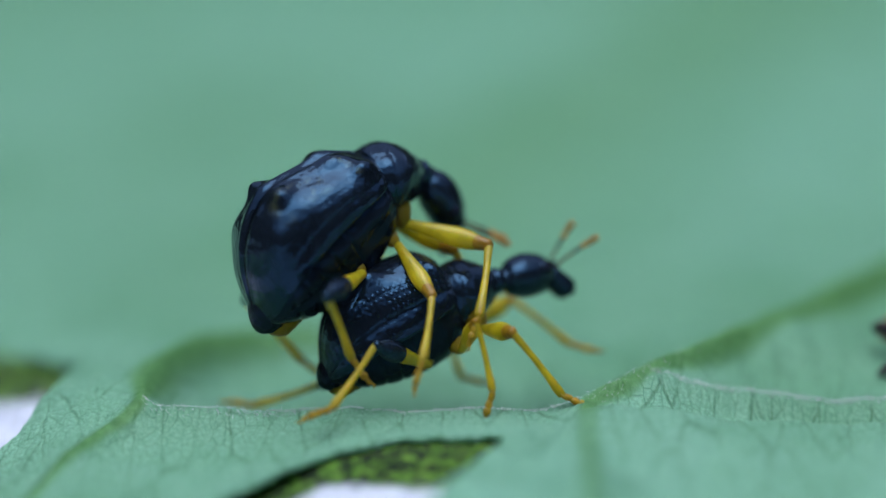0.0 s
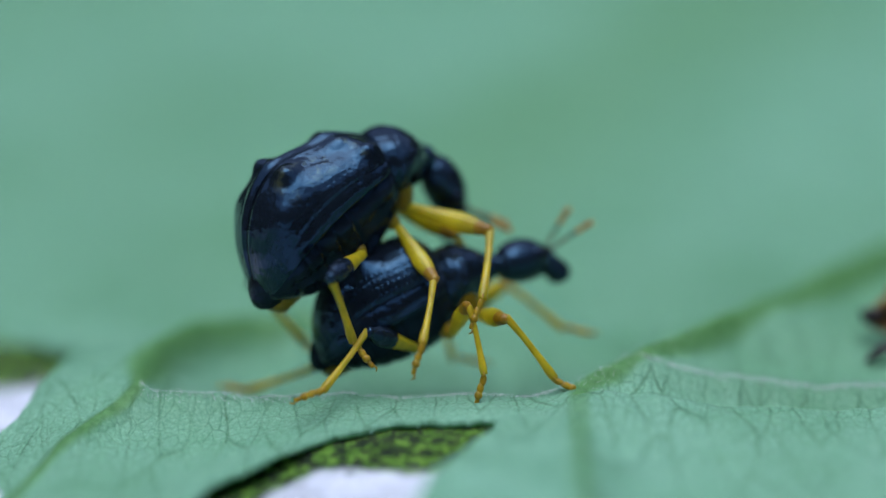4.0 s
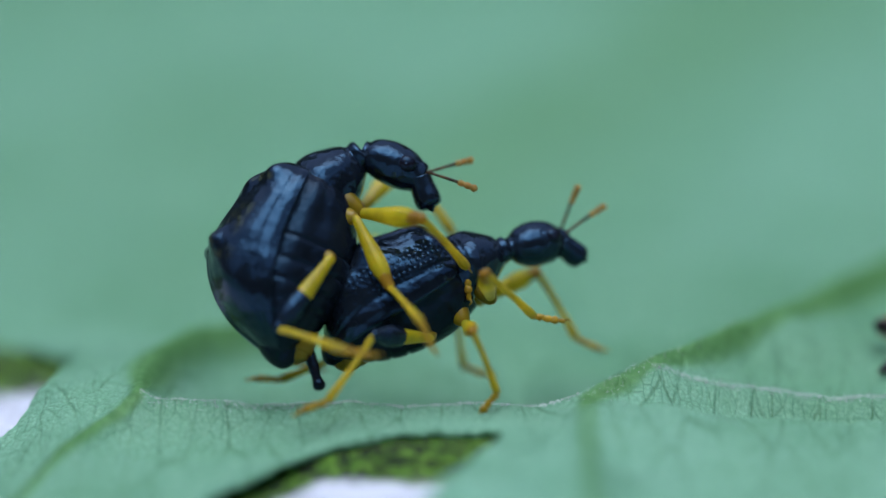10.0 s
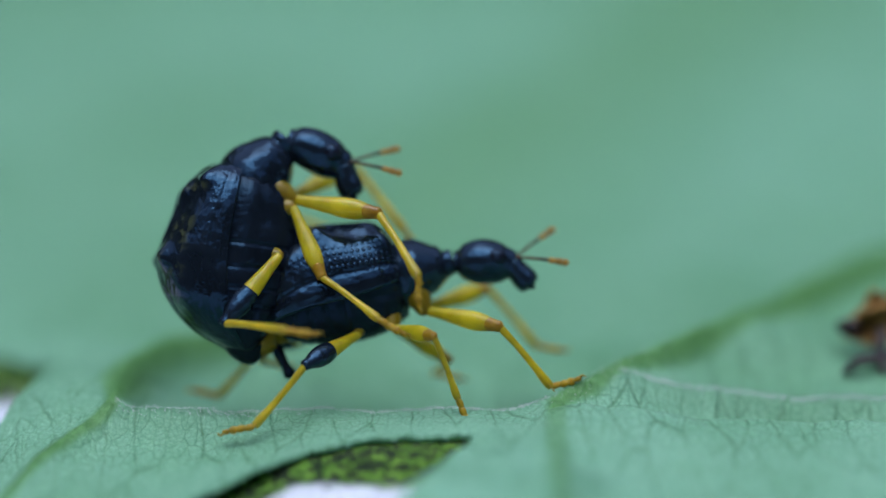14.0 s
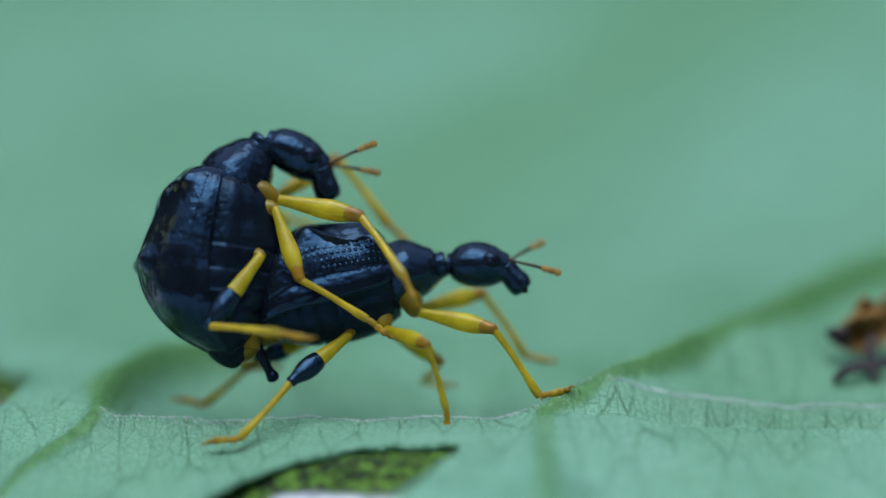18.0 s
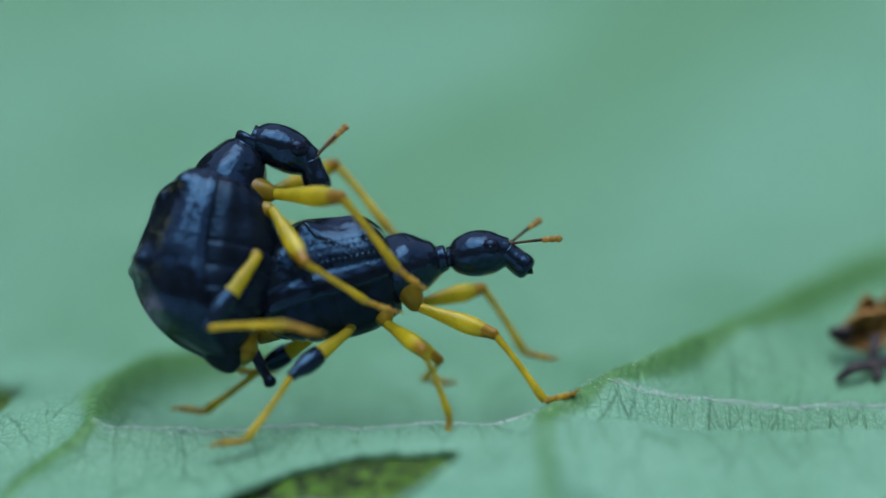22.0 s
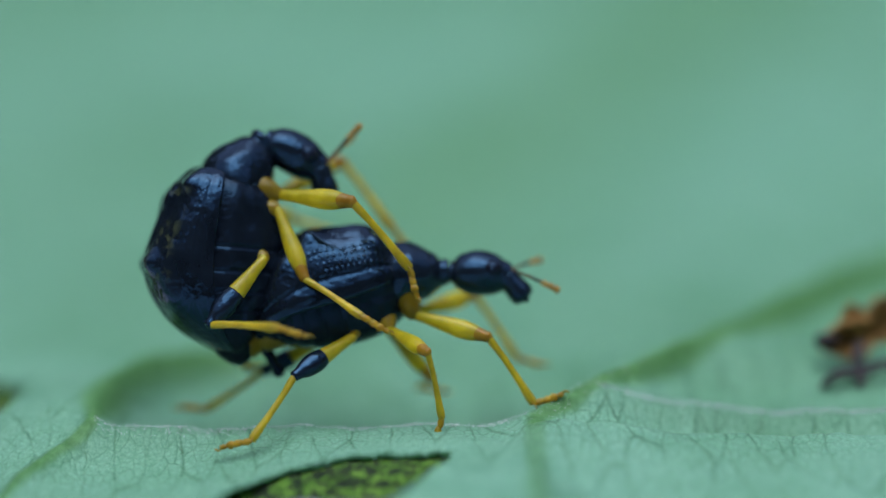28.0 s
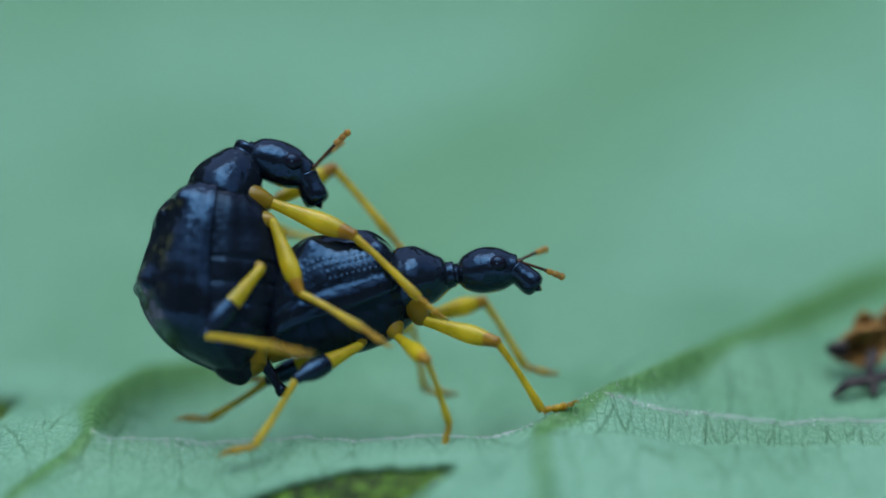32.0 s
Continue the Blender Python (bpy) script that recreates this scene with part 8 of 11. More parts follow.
    walk(UPPER_PARTS["antenna_r"], [
        (0, mm(0.72, -0.122, -1.952, -51.5, 49.9, -63.6)), (6, mm(0.816, -0.204, -1.899, -48.3, 47.7, -61.1)),
        (7, mm(1.042, -0.064, -1.694, -131.1, 59.8, -163.9)), (8, mm(1.043, -0.058, -1.694, -66.1, 65.1, -93.4)),
        (8.6, mm(0.904, -0.033, -1.774, -36.1, 51.4, -62.6)), (9, mm(0.706, 0.691, -1.855, -60.2, 72.5, -62.9)),
        (9.8, mm(0.703, 0.735, -1.846, -59.9, 72.7, -62.6)), (10, mm(0.532, -0.589, -1.933, -124.6, 82.2, -142.5)),
        (10.15, mm(0.648, -0.367, -2.138, -134.8, 80.1, -137.7)), (10.3, mm(1.255, 0.551, -1.674, -31.3, 69.3, -65.9)),
        (10.4, mm(0.515, -0.61, -1.928, -125.5, 82.3, -144)), (10.5, mm(1.647, -1.425, -0.817, -111.9, 67.4, -75.7)),
        (10.6, mm(0.228, -0.314, -2.134, -148.3, 78.3, -151.2)), (10.7, mm(1.267, 0.548, -1.669, -31.5, 69.3, -66.3)),
        (10.8, mm(1.27, 0.555, -1.665, -31.4, 69.5, -66)), (10.9, mm(0.505, -0.622, -1.925, -125.7, 82.3, -144.6)),
        (11, mm(1.65, -1.424, -0.812, -112, 67.3, -75.8)), (11.1, mm(0.498, -0.614, -1.928, -127.1, 82.6, -146.9)),
        (11.2, mm(1.276, 0.555, -1.66, -30.8, 69.5, -65.9)), (11.3, mm(1.276, 0.551, -1.662, -30.6, 69.3, -66.2)),
        (11.4, mm(0.759, 0.764, -1.821, -57.4, 73, -62.9)), (11.6, mm(1.655, -1.42, -0.811, -112.1, 67.5, -75.7)),
        (11.7, mm(0.768, 0.767, -1.815, -56.4, 73.2, -62.6)), (11.8, mm(0.625, 1.191, -1.825, 6.5, 84.4, -10.8)),
        (12, mm(0.625, 1.191, -1.825, 6.5, 84.4, -10.8)), (12.3, mm(0.201, -0.477, -1.901, -137.3, 77.1, -154.3)),
        (13, mm(0.226, -0.478, -1.904, -131.5, 77.9, -145.1)), (14, mm(0.27, -0.466, -1.909, -138.4, 75.7, -145.2)),
        (17, mm(0.256, -0.476, -1.907, -119.5, 79.2, -128.3)), (18, mm(0.235, -0.417, -1.856, -22.5, 61.4, -29.1)),
        (20, mm(0.299, -0.413, -1.75, 4.6, 41.5, 9)), (22, mm(0.407, -0.511, -1.668, 17.3, 38.2, 24)),
        (22.25, mm(1.365, -1.615, -0.71, -141.2, 52.1, -113.5)), (22.4, mm(0.401, -0.51, -1.668, 17.2, 37.9, 23.6)),
        (22.5, mm(0.902, 0.874, -1.78, -23.5, -0.9, 46.2)), (22.62, mm(0.404, -0.508, -1.668, 17.4, 38.1, 23.8)),
        (22.77, mm(1.359, -1.616, -0.718, -141.2, 52.2, -113.7)), (23, mm(0.285, -0.571, -1.872, 7.3, 46.1, -1.9)),
        (23.5, mm(0.197, -0.323, -1.813, -6.4, 41.3, -1)), (24, mm(0.202, -0.333, -1.817, -7.6, 41.6, -2.6)),
        (25, mm(0.203, -0.334, -1.819, -8.1, 41.7, -3.4)), (28, mm(0.203, -0.331, -1.82, -8.1, 41.7, -3.3)),
        (30, mm(0.202, -0.324, -1.82, -7.8, 41.7, -3)), (32, mm(0.325, -0.352, -1.67, -11, 45.6, -16.3)),])
    walk(UPPER_PARTS["antenna_l"], [
        (0, mm(0.832, 0.143, -1.974, -51.6, 50.2, -63.7)), (6, mm(0.927, 0.06, -1.927, -48.1, 47.8, -60.9)),
        (7, mm(1.185, 0.187, -1.696, -129.6, 60.7, -162.2)), (8, mm(1.186, 0.192, -1.695, -68.2, 65.7, -95.6)),
        (8.6, mm(1.07, 0.203, -1.771, -40.1, 55.4, -67.4)), (9, mm(0.75, 0.967, -1.787, -69.4, 74.1, -72.4)),
        (9.8, mm(0.748, 1.01, -1.771, -69.5, 74.3, -72.6)), (10, mm(0.616, -0.317, -1.976, 28.1, 54.6, 19)),
        (10.15, mm(0.662, -0.081, -2.164, -28.1, 74.4, -30.1)), (10.3, mm(1.416, 0.76, -1.557, -41.5, 74.4, -76.5)),
        (10.4, mm(0.601, -0.339, -1.974, 29.2, 53.4, 20)), (10.5, mm(1.599, -1.251, -1.041, -25.9, 35.3, 21.1)),
        (10.6, mm(0.244, -0.028, -2.155, -159.2, 74, -162.4)), (10.7, mm(1.427, 0.757, -1.551, -41.6, 74.3, -76.7)),
        (10.8, mm(1.429, 0.763, -1.546, -41.2, 74.5, -76.3)), (10.9, mm(0.593, -0.352, -1.973, 29.7, 52.7, 20.5)),
        (11, mm(1.603, -1.251, -1.038, -25.9, 35.4, 21.3)), (11.1, mm(0.59, -0.346, -1.975, 30.9, 52.4, 21)),
        (11.2, mm(1.436, 0.762, -1.541, -40.9, 74.6, -76.4)), (11.3, mm(1.438, 0.756, -1.542, -40.7, 74.5, -76.7)),
        (11.4, mm(0.817, 1.033, -1.735, -67.2, 74.8, -73.1)), (11.6, mm(1.608, -1.247, -1.036, -25.8, 35.4, 21.6)),
        (11.7, mm(0.83, 1.035, -1.729, -66.5, 75.1, -73.1)), (11.8, mm(0.735, 1.402, -1.664, 124.3, 88.8, 107.1)),
        (12, mm(0.735, 1.402, -1.664, 124.3, 88.8, 107.1)), (12.3, mm(0.286, -0.205, -1.937, 30.6, 66.3, 20.3)),
        (13, mm(0.294, -0.201, -1.942, -21.3, 60.8, -31.9)), (14, mm(0.303, -0.183, -1.949, 5.4, 72.2, 3.1)),
        (17, mm(0.301, -0.194, -1.946, 27.2, 60.3, 27.3)), (18, mm(0.284, -0.136, -1.894, -126.2, 78.7, -135.6)),
        (20, mm(0.349, -0.132, -1.788, 20.9, 31.2, 40.6)), (22, mm(0.48, -0.235, -1.704, 29.1, 27, 49.1)),
        (22.25, mm(1.295, -1.507, -0.968, -83.7, 67.4, -50.1)), (22.4, mm(0.478, -0.235, -1.703, 28.8, 26.7, 48.7)),
        (22.5, mm(0.958, 1.145, -1.698, 10.7, 17.5, 52.5)), (22.62, mm(0.479, -0.233, -1.704, 29.2, 26.8, 49)),
        (22.77, mm(1.289, -1.506, -0.975, -83.4, 67.5, -49.9)), (23, mm(0.384, -0.306, -1.924, 33.7, 39.2, 33.6)),
        (23.5, mm(0.215, -0.038, -1.853, 21.1, 37.9, 40.5)), (24, mm(0.219, -0.049, -1.857, 20.8, 38.6, 39.8)),
        (25, mm(0.221, -0.049, -1.858, 20.8, 38.9, 39.6)), (28, mm(0.221, -0.046, -1.858, 20.8, 38.8, 39.7)),
        (30, mm(0.22, -0.039, -1.858, 20.9, 38.6, 39.9)), (32, mm(0.376, -0.073, -1.72, 23.1, 41.9, 31.5)),])
    walk(UPPER_PARTS["femur_fR"], [
        (0, mm(-0.236, -0.363, -0.88, -50.6, 34, -64.4)), (6, mm(-0.191, -0.385, -0.881, -48.7, 31.9, -63.9)),
        (7, mm(0.033, -0.359, -0.912, -41.1, 10.3, -82)), (8, mm(0.033, -0.358, -0.912, -32.2, -0.9, -82.4)),
        (8.6, mm(-0.067, -0.301, -0.931, -45.5, 14.1, -88.4)), (9, mm(-0.059, -0.247, -0.947, -64.2, 22.6, -76.9)),
        (9.8, mm(-0.056, -0.239, -0.949, -64.1, 21.4, -77.4)), (10, mm(-0.477, -0.365, -0.998, -77.8, 36.7, -99.3)),
        (10.15, mm(-0.485, -0.442, -0.729, -80.3, 73.1, -82.9)), (10.3, mm(-0.05, -0.048, -0.978, -62.5, 36.3, -104.9)),
        (10.4, mm(-0.482, -0.361, -0.997, -77.6, 36.6, -99.8)), (10.5, mm(-0.315, -1.028, -0.363, -86.9, 33.4, -49.6)),
        (10.6, mm(-0.527, -0.436, -0.702, -113.6, 71, -115.6)), (10.7, mm(-0.047, -0.052, -0.978, -62.5, 36.2, -105)),
        (10.8, mm(-0.043, -0.054, -0.978, -63.3, 35.9, -105.6)), (10.9, mm(-0.485, -0.358, -0.996, -77.5, 36.4, -100.2)),
        (11, mm(-0.314, -1.029, -0.362, -75.5, 69.7, -48.6)), (11.1, mm(-0.486, -0.347, -0.998, -77.5, 36.3, -101.1)),
        (11.2, mm(-0.043, -0.049, -0.979, -62.5, 36.1, -105.5)), (11.3, mm(-0.046, -0.043, -0.979, -61.7, 35.8, -105.3)),
        (11.4, mm(-0.047, -0.228, -0.952, -63.9, 20.1, -80.6)), (11.6, mm(-0.311, -1.029, -0.361, -86.8, 33, -49.3)),
        (11.7, mm(-0.045, -0.225, -0.953, -63.1, 20.5, -80.6)), (11.8, mm(-0.553, 0.25, -0.77, -8.6, 59.6, -38)),
        (12, mm(-0.553, 0.25, -0.77, -8.6, 59.6, -38)), (12.3, mm(-0.554, -0.381, -0.926, -81, 45.2, -98.7)),
        (13, mm(-0.541, -0.414, -0.922, -106.5, 64.2, -119.1)), (14, mm(-0.503, -0.481, -0.914, -100.7, 61.4, -106.1)),
        (17, mm(-0.518, -0.458, -0.916, -104, 59.4, -111.6)), (18, mm(-0.472, -0.449, -0.931, -105.1, 60.7, -113.3)),
        (20, mm(-0.377, -0.465, -0.94, -93.6, 41.1, -101.9)), (22, mm(-0.338, -0.466, -0.931, -89.4, 39.4, -103.4)),
        (22.25, mm(-0.302, -0.963, -0.42, -120.7, 38.8, -87)), (22.4, mm(-0.342, -0.461, -0.932, -89, 38.8, -103.7)),
        (22.5, mm(-0.191, -0.021, -0.961, -43.5, 34.7, -63.6)), (22.62, mm(-0.34, -0.462, -0.932, -89.1, 38.9, -103.6)),
        (22.77, mm(-0.304, -0.962, -0.421, -121.3, 39, -87.8)), (23, mm(-0.508, -0.351, -0.971, -93.5, 42.6, -113.7)),
        (23.5, mm(-0.408, -0.475, -0.936, -96.6, 44.6, -98.1)), (24, mm(-0.411, -0.48, -0.934, -95.7, 45.2, -97.2)),
        (25, mm(-0.413, -0.481, -0.933, -96.2, 45.5, -97.6)), (28, mm(-0.412, -0.481, -0.934, -96.3, 45.5, -97.6)),
        (30, mm(-0.411, -0.479, -0.935, -96.8, 46.3, -98.2)), (32, mm(-0.3, -0.411, -0.888, -135.3, 59.8, -145.4)),])
    walk(UPPER_PARTS["tibia_fR"], [
        (0, mm(0.356, -1.596, -1.801, -130.7, 9.8, -144.4)), (6, mm(0.426, -1.643, -1.754, -127.3, 12.9, -143.3)),
        (7, mm(0.258, -1.967, -1.206, -133.8, 22, -157.7)), (8, mm(0.251, -1.994, -0.886, -121.9, 26.6, -146.7)),
        (8.6, mm(-0.021, -1.901, -1.333, -138.5, 18.9, -164.6)), (9, mm(0.286, -1.73, -1.582, 173.8, 40.6, 150.2)),
        (9.8, mm(0.28, -1.738, -1.552, 173, 40.7, 149)), (10, mm(-0.69, -1.671, -1.984, 134.9, 43.6, 103.4)),
        (10.15, mm(-0.426, -0.918, -2.308, -133.4, 60.9, -134.3)), (10.3, mm(-0.392, -1.334, -1.954, -160.1, 42.1, 161.9)),
        (10.4, mm(-0.708, -1.666, -1.981, 135, 43.1, 102.6)), (10.5, mm(0.576, -2.078, -1.272, 84.4, 64.7, 123.5)),
        (10.6, mm(-0.76, -0.92, -2.262, -161.3, 40.5, -161.1)), (10.7, mm(-0.391, -1.338, -1.952, -160.4, 41.7, 161.4)),
        (10.8, mm(-0.404, -1.342, -1.946, -160.6, 42.1, 161.2)), (10.9, mm(-0.719, -1.665, -1.976, 135, 42.9, 102.1)),
        (11, mm(0.064, -1.457, -1.91, 69.3, 54.3, 124.2)), (11.1, mm(-0.742, -1.653, -1.974, 135.1, 42.9, 101.3)),
        (11.2, mm(-0.399, -1.334, -1.95, -160.6, 41.7, 161)), (11.3, mm(-0.399, -1.334, -1.943, -160.5, 41.9, 160.6)),
        (11.4, mm(0.206, -1.756, -1.52, 172, 41.1, 145.2)), (11.6, mm(0.592, -2.078, -1.26, 84.4, 64.4, 123.8)),
        (11.7, mm(0.207, -1.749, -1.532, 172.9, 40.6, 145.4)), (11.8, mm(0.106, -0.265, -2.193, -135.3, 37.8, 176.8)),
        (12, mm(0.106, -0.265, -2.193, -135.3, 37.8, 176.8)), (12.3, mm(-0.729, -1.53, -2.096, 169.2, 36.6, 133.7)),
        (13, mm(-0.89, -1.041, -2.408, -133.4, 24.7, -132.3)), (14, mm(-0.722, -1.24, -2.363, -149.1, 22.7, -141.8)),
        (17, mm(-0.828, -1.24, -2.336, -143.5, 23.2, -137.3)), (18, mm(-0.792, -1.191, -2.369, -146.4, 24.6, -142.4)),
        (20, mm(-0.634, -1.681, -2.025, 171.3, 46.4, 149.6)), (22, mm(-0.634, -1.706, -1.979, -176, 43.2, 161.4)),
        (22.25, mm(-0.234, -2.246, -1.455, 154.1, 67.4, 177.2)), (22.4, mm(-0.647, -1.71, -1.966, -174.1, 43.2, 163.6)),
        (22.5, mm(0.412, -1.236, -1.9, -155.5, 47.9, -170.9)), (22.62, mm(-0.642, -1.71, -1.968, -174.1, 43.2, 163.9)),
        (22.77, mm(-0.256, -2.243, -1.46, 154.2, 68, 177.5)), (23, mm(-0.995, -1.463, -2.088, 158.8, 46.8, 123.2)),
        (23.5, mm(-0.573, -1.638, -2.095, 176.8, 43.7, 162.2)), (24, mm(-0.557, -1.635, -2.104, -179.9, 43.6, 167.1)),
        (25, mm(-0.566, -1.628, -2.11, -179.8, 43.8, 167.4)), (28, mm(-0.566, -1.627, -2.111, -179.8, 43.8, 167.4)),
        (30, mm(-0.574, -1.607, -2.128, 178.2, 43.7, 164.3)), (32, mm(-0.984, -0.882, -2.313, -158.4, 43.2, -169.6)),])
    walk(UPPER_PARTS["tarsus_fR"], [
        (0, mm(-0.922, -2.511, -2.074, -146.9, 28.7, 178.5)), (6, mm(-0.821, -2.572, -2.11, -145.9, 31.6, 179.3)),
        (7, mm(-1.11, -2.528, -1.803, -153.4, 35.8, 167.4)), (8, mm(-0.942, -2.776, -1.6, -148.8, 45.5, 174.3)),
        (8.6, mm(-1.476, -2.302, -1.849, -155.8, 30.5, 160.6)), (9, mm(-0.765, -1.127, -2.62, -165.3, 17.8, -179)),
        (9.8, mm(-0.757, -1.115, -2.591, -165.3, 17.8, -179.1)), (10, mm(-0.959, -0.547, -3.084, -173.9, 20.3, 164.5)),
        (10.15, mm(-0.967, -1.473, -3.701, -173.7, 17.4, 179.4)), (10.3, mm(-1.517, -0.967, -3.023, -167.4, 34.7, 151.1)),
        (10.4, mm(-0.962, -0.529, -3.07, -173.9, 20.2, 163.9)), (10.5, mm(0.2, -1.51, -2.714, -128, 64, -93.3)),
        (10.6, mm(-1.907, -1.313, -3.298, -173.6, 18.9, 179.7)), (10.7, mm(-1.52, -0.96, -3.014, -167.4, 34.6, 151)),
        (10.8, mm(-1.525, -0.961, -3.015, -167.4, 34.6, 151.1)), (10.9, mm(-0.965, -0.522, -3.062, -173.9, 20.3, 163.5)),
        (11, mm(-0.459, -0.687, -3.205, 115.3, 50, -177)), (11.1, mm(-0.971, -0.508, -3.06, -173.9, 20.2, 162.6)),
        (11.2, mm(-1.525, -0.947, -3.011, -167.6, 34.6, 150.6)), (11.3, mm(-1.519, -0.94, -3.009, -167.6, 34.7, 150.2)),
        (11.4, mm(-0.781, -1.07, -2.568, -165.3, 18.3, 178.2)), (11.6, mm(0.208, -1.505, -2.699, -128, 64, -93)),
        (11.7, mm(-0.788, -1.061, -2.571, -165.3, 18.3, 177.5)), (11.8, mm(-1.152, -0.193, -3.171, -86.3, 17.9, 161.5)),
        (12, mm(-1.152, -0.193, -3.171, -86.3, 17.9, 161.5)), (12.3, mm(-1.612, -0.604, -3.048, -163.5, 53.6, 177.3)),
        (13, mm(-1.865, -2.113, -3.073, -169.3, 23.1, 171.5)), (14, mm(-1.878, -2.151, -2.978, -170, 8.4, 175.6)),
        (17, mm(-1.906, -2.234, -2.963, -169.4, 21, 175.6)), (18, mm(-1.942, -2.075, -3.033, -168.3, 31.3, 177.6)),
        (20, mm(-1.584, -1.125, -3.179, -168.6, 28.1, 176.5)), (22, mm(-1.736, -1.336, -3.071, -159.9, 58.8, -176.2)),
        (22.25, mm(-0.847, -2.216, -2.927, -146, 48.8, -119.6)), (22.4, mm(-1.763, -1.383, -3.057, -160.1, 58.8, -177.1)),
        (22.5, mm(-0.644, -1.405, -3.083, -165.9, 34.2, 174.6)), (22.62, mm(-1.759, -1.389, -3.06, -160.1, 58.8, -176.9)),
        (22.77, mm(-0.852, -2.216, -2.939, -145.9, 48.9, -119.7)), (23, mm(-1.594, -0.55, -3.251, -169.9, 23.8, 162.9)),
        (23.5, mm(-1.67, -1.285, -3.198, -169.5, 18.7, -179.4)), (24, mm(-1.684, -1.376, -3.203, -169.5, 18.6, -179.1)),
        (25, mm(-1.688, -1.376, -3.215, -169.5, 18.6, -179.1)), (28, mm(-1.689, -1.375, -3.216, -169.5, 18.6, -179.2)),
        (30, mm(-1.685, -1.295, -3.229, -169.5, 18.6, -179.2)), (32, mm(-2.128, -1.092, -3.405, -163.4, 51.5, -177.1)),])
    walk(UPPER_PARTS["femur_fL"], [
        (0, mm(-0.252, 0.498, -0.806, -59.5, 38.3, -75)), (6, mm(-0.198, 0.477, -0.833, -56.5, 37.1, -73.2)),
        (7, mm(-0.037, 0.499, -0.843, 33.9, 49.7, 26.7)), (8, mm(-0.037, 0.5, -0.843, 34, 49.6, 26.7)),
        (8.6, mm(-0.055, 0.554, -0.807, 42, 51.8, 27.9)), (9, mm(-0.405, 0.515, -0.73, 13.9, 21.2, 62.7)),
        (9.8, mm(-0.411, 0.516, -0.725, 11.6, 20.2, 62.4)), (10, mm(-0.191, 0.448, -1.047, 11.4, 19.4, 27.7)),
        (10.15, mm(-0.415, 0.418, -0.784, 5.2, 62.4, 6.4)), (10.3, mm(-0.134, 0.738, -0.631, 19.1, 56.7, -7.3)),
        (10.4, mm(-0.184, 0.449, -1.047, 10.8, 18.9, 26.8)), (10.5, mm(-0.1, -0.451, -0.968, -15.9, 14.3, 60.6)),
        (10.6, mm(-0.461, 0.423, -0.755, -52.3, 81, -54.5)), (10.7, mm(-0.129, 0.736, -0.634, 20.5, 56, -5.6)),
        (10.8, mm(-0.13, 0.735, -0.637, 21.3, 55.7, -4.4)), (10.9, mm(-0.18, 0.449, -1.047, 10.4, 18.5, 26.3)),
        (11, mm(-0.098, -0.452, -0.968, -15.8, 14.2, 60.9)), (11.1, mm(-0.176, 0.458, -1.044, 10.7, 18.3, 26.3)),
        (11.2, mm(-0.125, 0.738, -0.633, 21.4, 55.5, -4.8)), (11.3, mm(-0.123, 0.743, -0.629, 21.5, 55.6, -5.2)),
        (11.4, mm(-0.383, 0.535, -0.727, 7.4, 18.4, 59.3)), (11.6, mm(-0.097, -0.452, -0.968, -16, 13.9, 61.1)),
        (11.7, mm(-0.377, 0.54, -0.726, 6.9, 18.1, 58.6)), (11.8, mm(-0.417, 0.869, -0.183, 22.6, 55.4, -4.5)),
        (12, mm(-0.417, 0.869, -0.183, 22.6, 55.4, -4.5)), (12.3, mm(-0.279, 0.435, -1.004, 35.3, 42.5, 37.5)),
        (13, mm(-0.309, 0.414, -1.006, 34.8, 44.2, 39.3)), (14, mm(-0.369, 0.368, -1.005, 34.9, 46.5, 45)),
        (17, mm(-0.347, 0.384, -1.007, 35.1, 45.7, 43.2)), (18, mm(-0.323, 0.399, -1.001, 25, 47.7, 31.2)),
        (20, mm(-0.229, 0.383, -1.01, 32.6, 47.3, 38.8)), (22, mm(-0.088, 0.356, -1.015, 40, 49, 39.8)),
        (22.25, mm(-0.12, -0.304, -0.948, 9.7, 58.7, 58)), (22.4, mm(-0.083, 0.359, -1.014, 40.7, 48.5, 40.1)),
        (22.5, mm(-0.523, 0.645, -0.521, -47.5, 53.8, -61.6)), (22.62, mm(-0.085, 0.36, -1.014, 40.9, 48.7, 40.4)),
        (22.77, mm(-0.122, -0.302, -0.949, 9.5, 58.7, 57.6)), (23, mm(-0.19, 0.45, -1.029, 24, 43.7, 20.3)),
        (23.5, mm(-0.391, 0.388, -0.979, 30.2, 52.3, 40)), (24, mm(-0.391, 0.382, -0.982, 28.9, 53.3, 38.3)),
        (25, mm(-0.391, 0.381, -0.983, 29.1, 53.5, 38.4)), (28, mm(-0.391, 0.381, -0.982, 29.1, 53.4, 38.4)),
        (30, mm(-0.392, 0.383, -0.981, 29, 53.3, 38.4)), (32, mm(-0.212, 0.448, -0.908, 27.1, 54.6, 27.6)),])
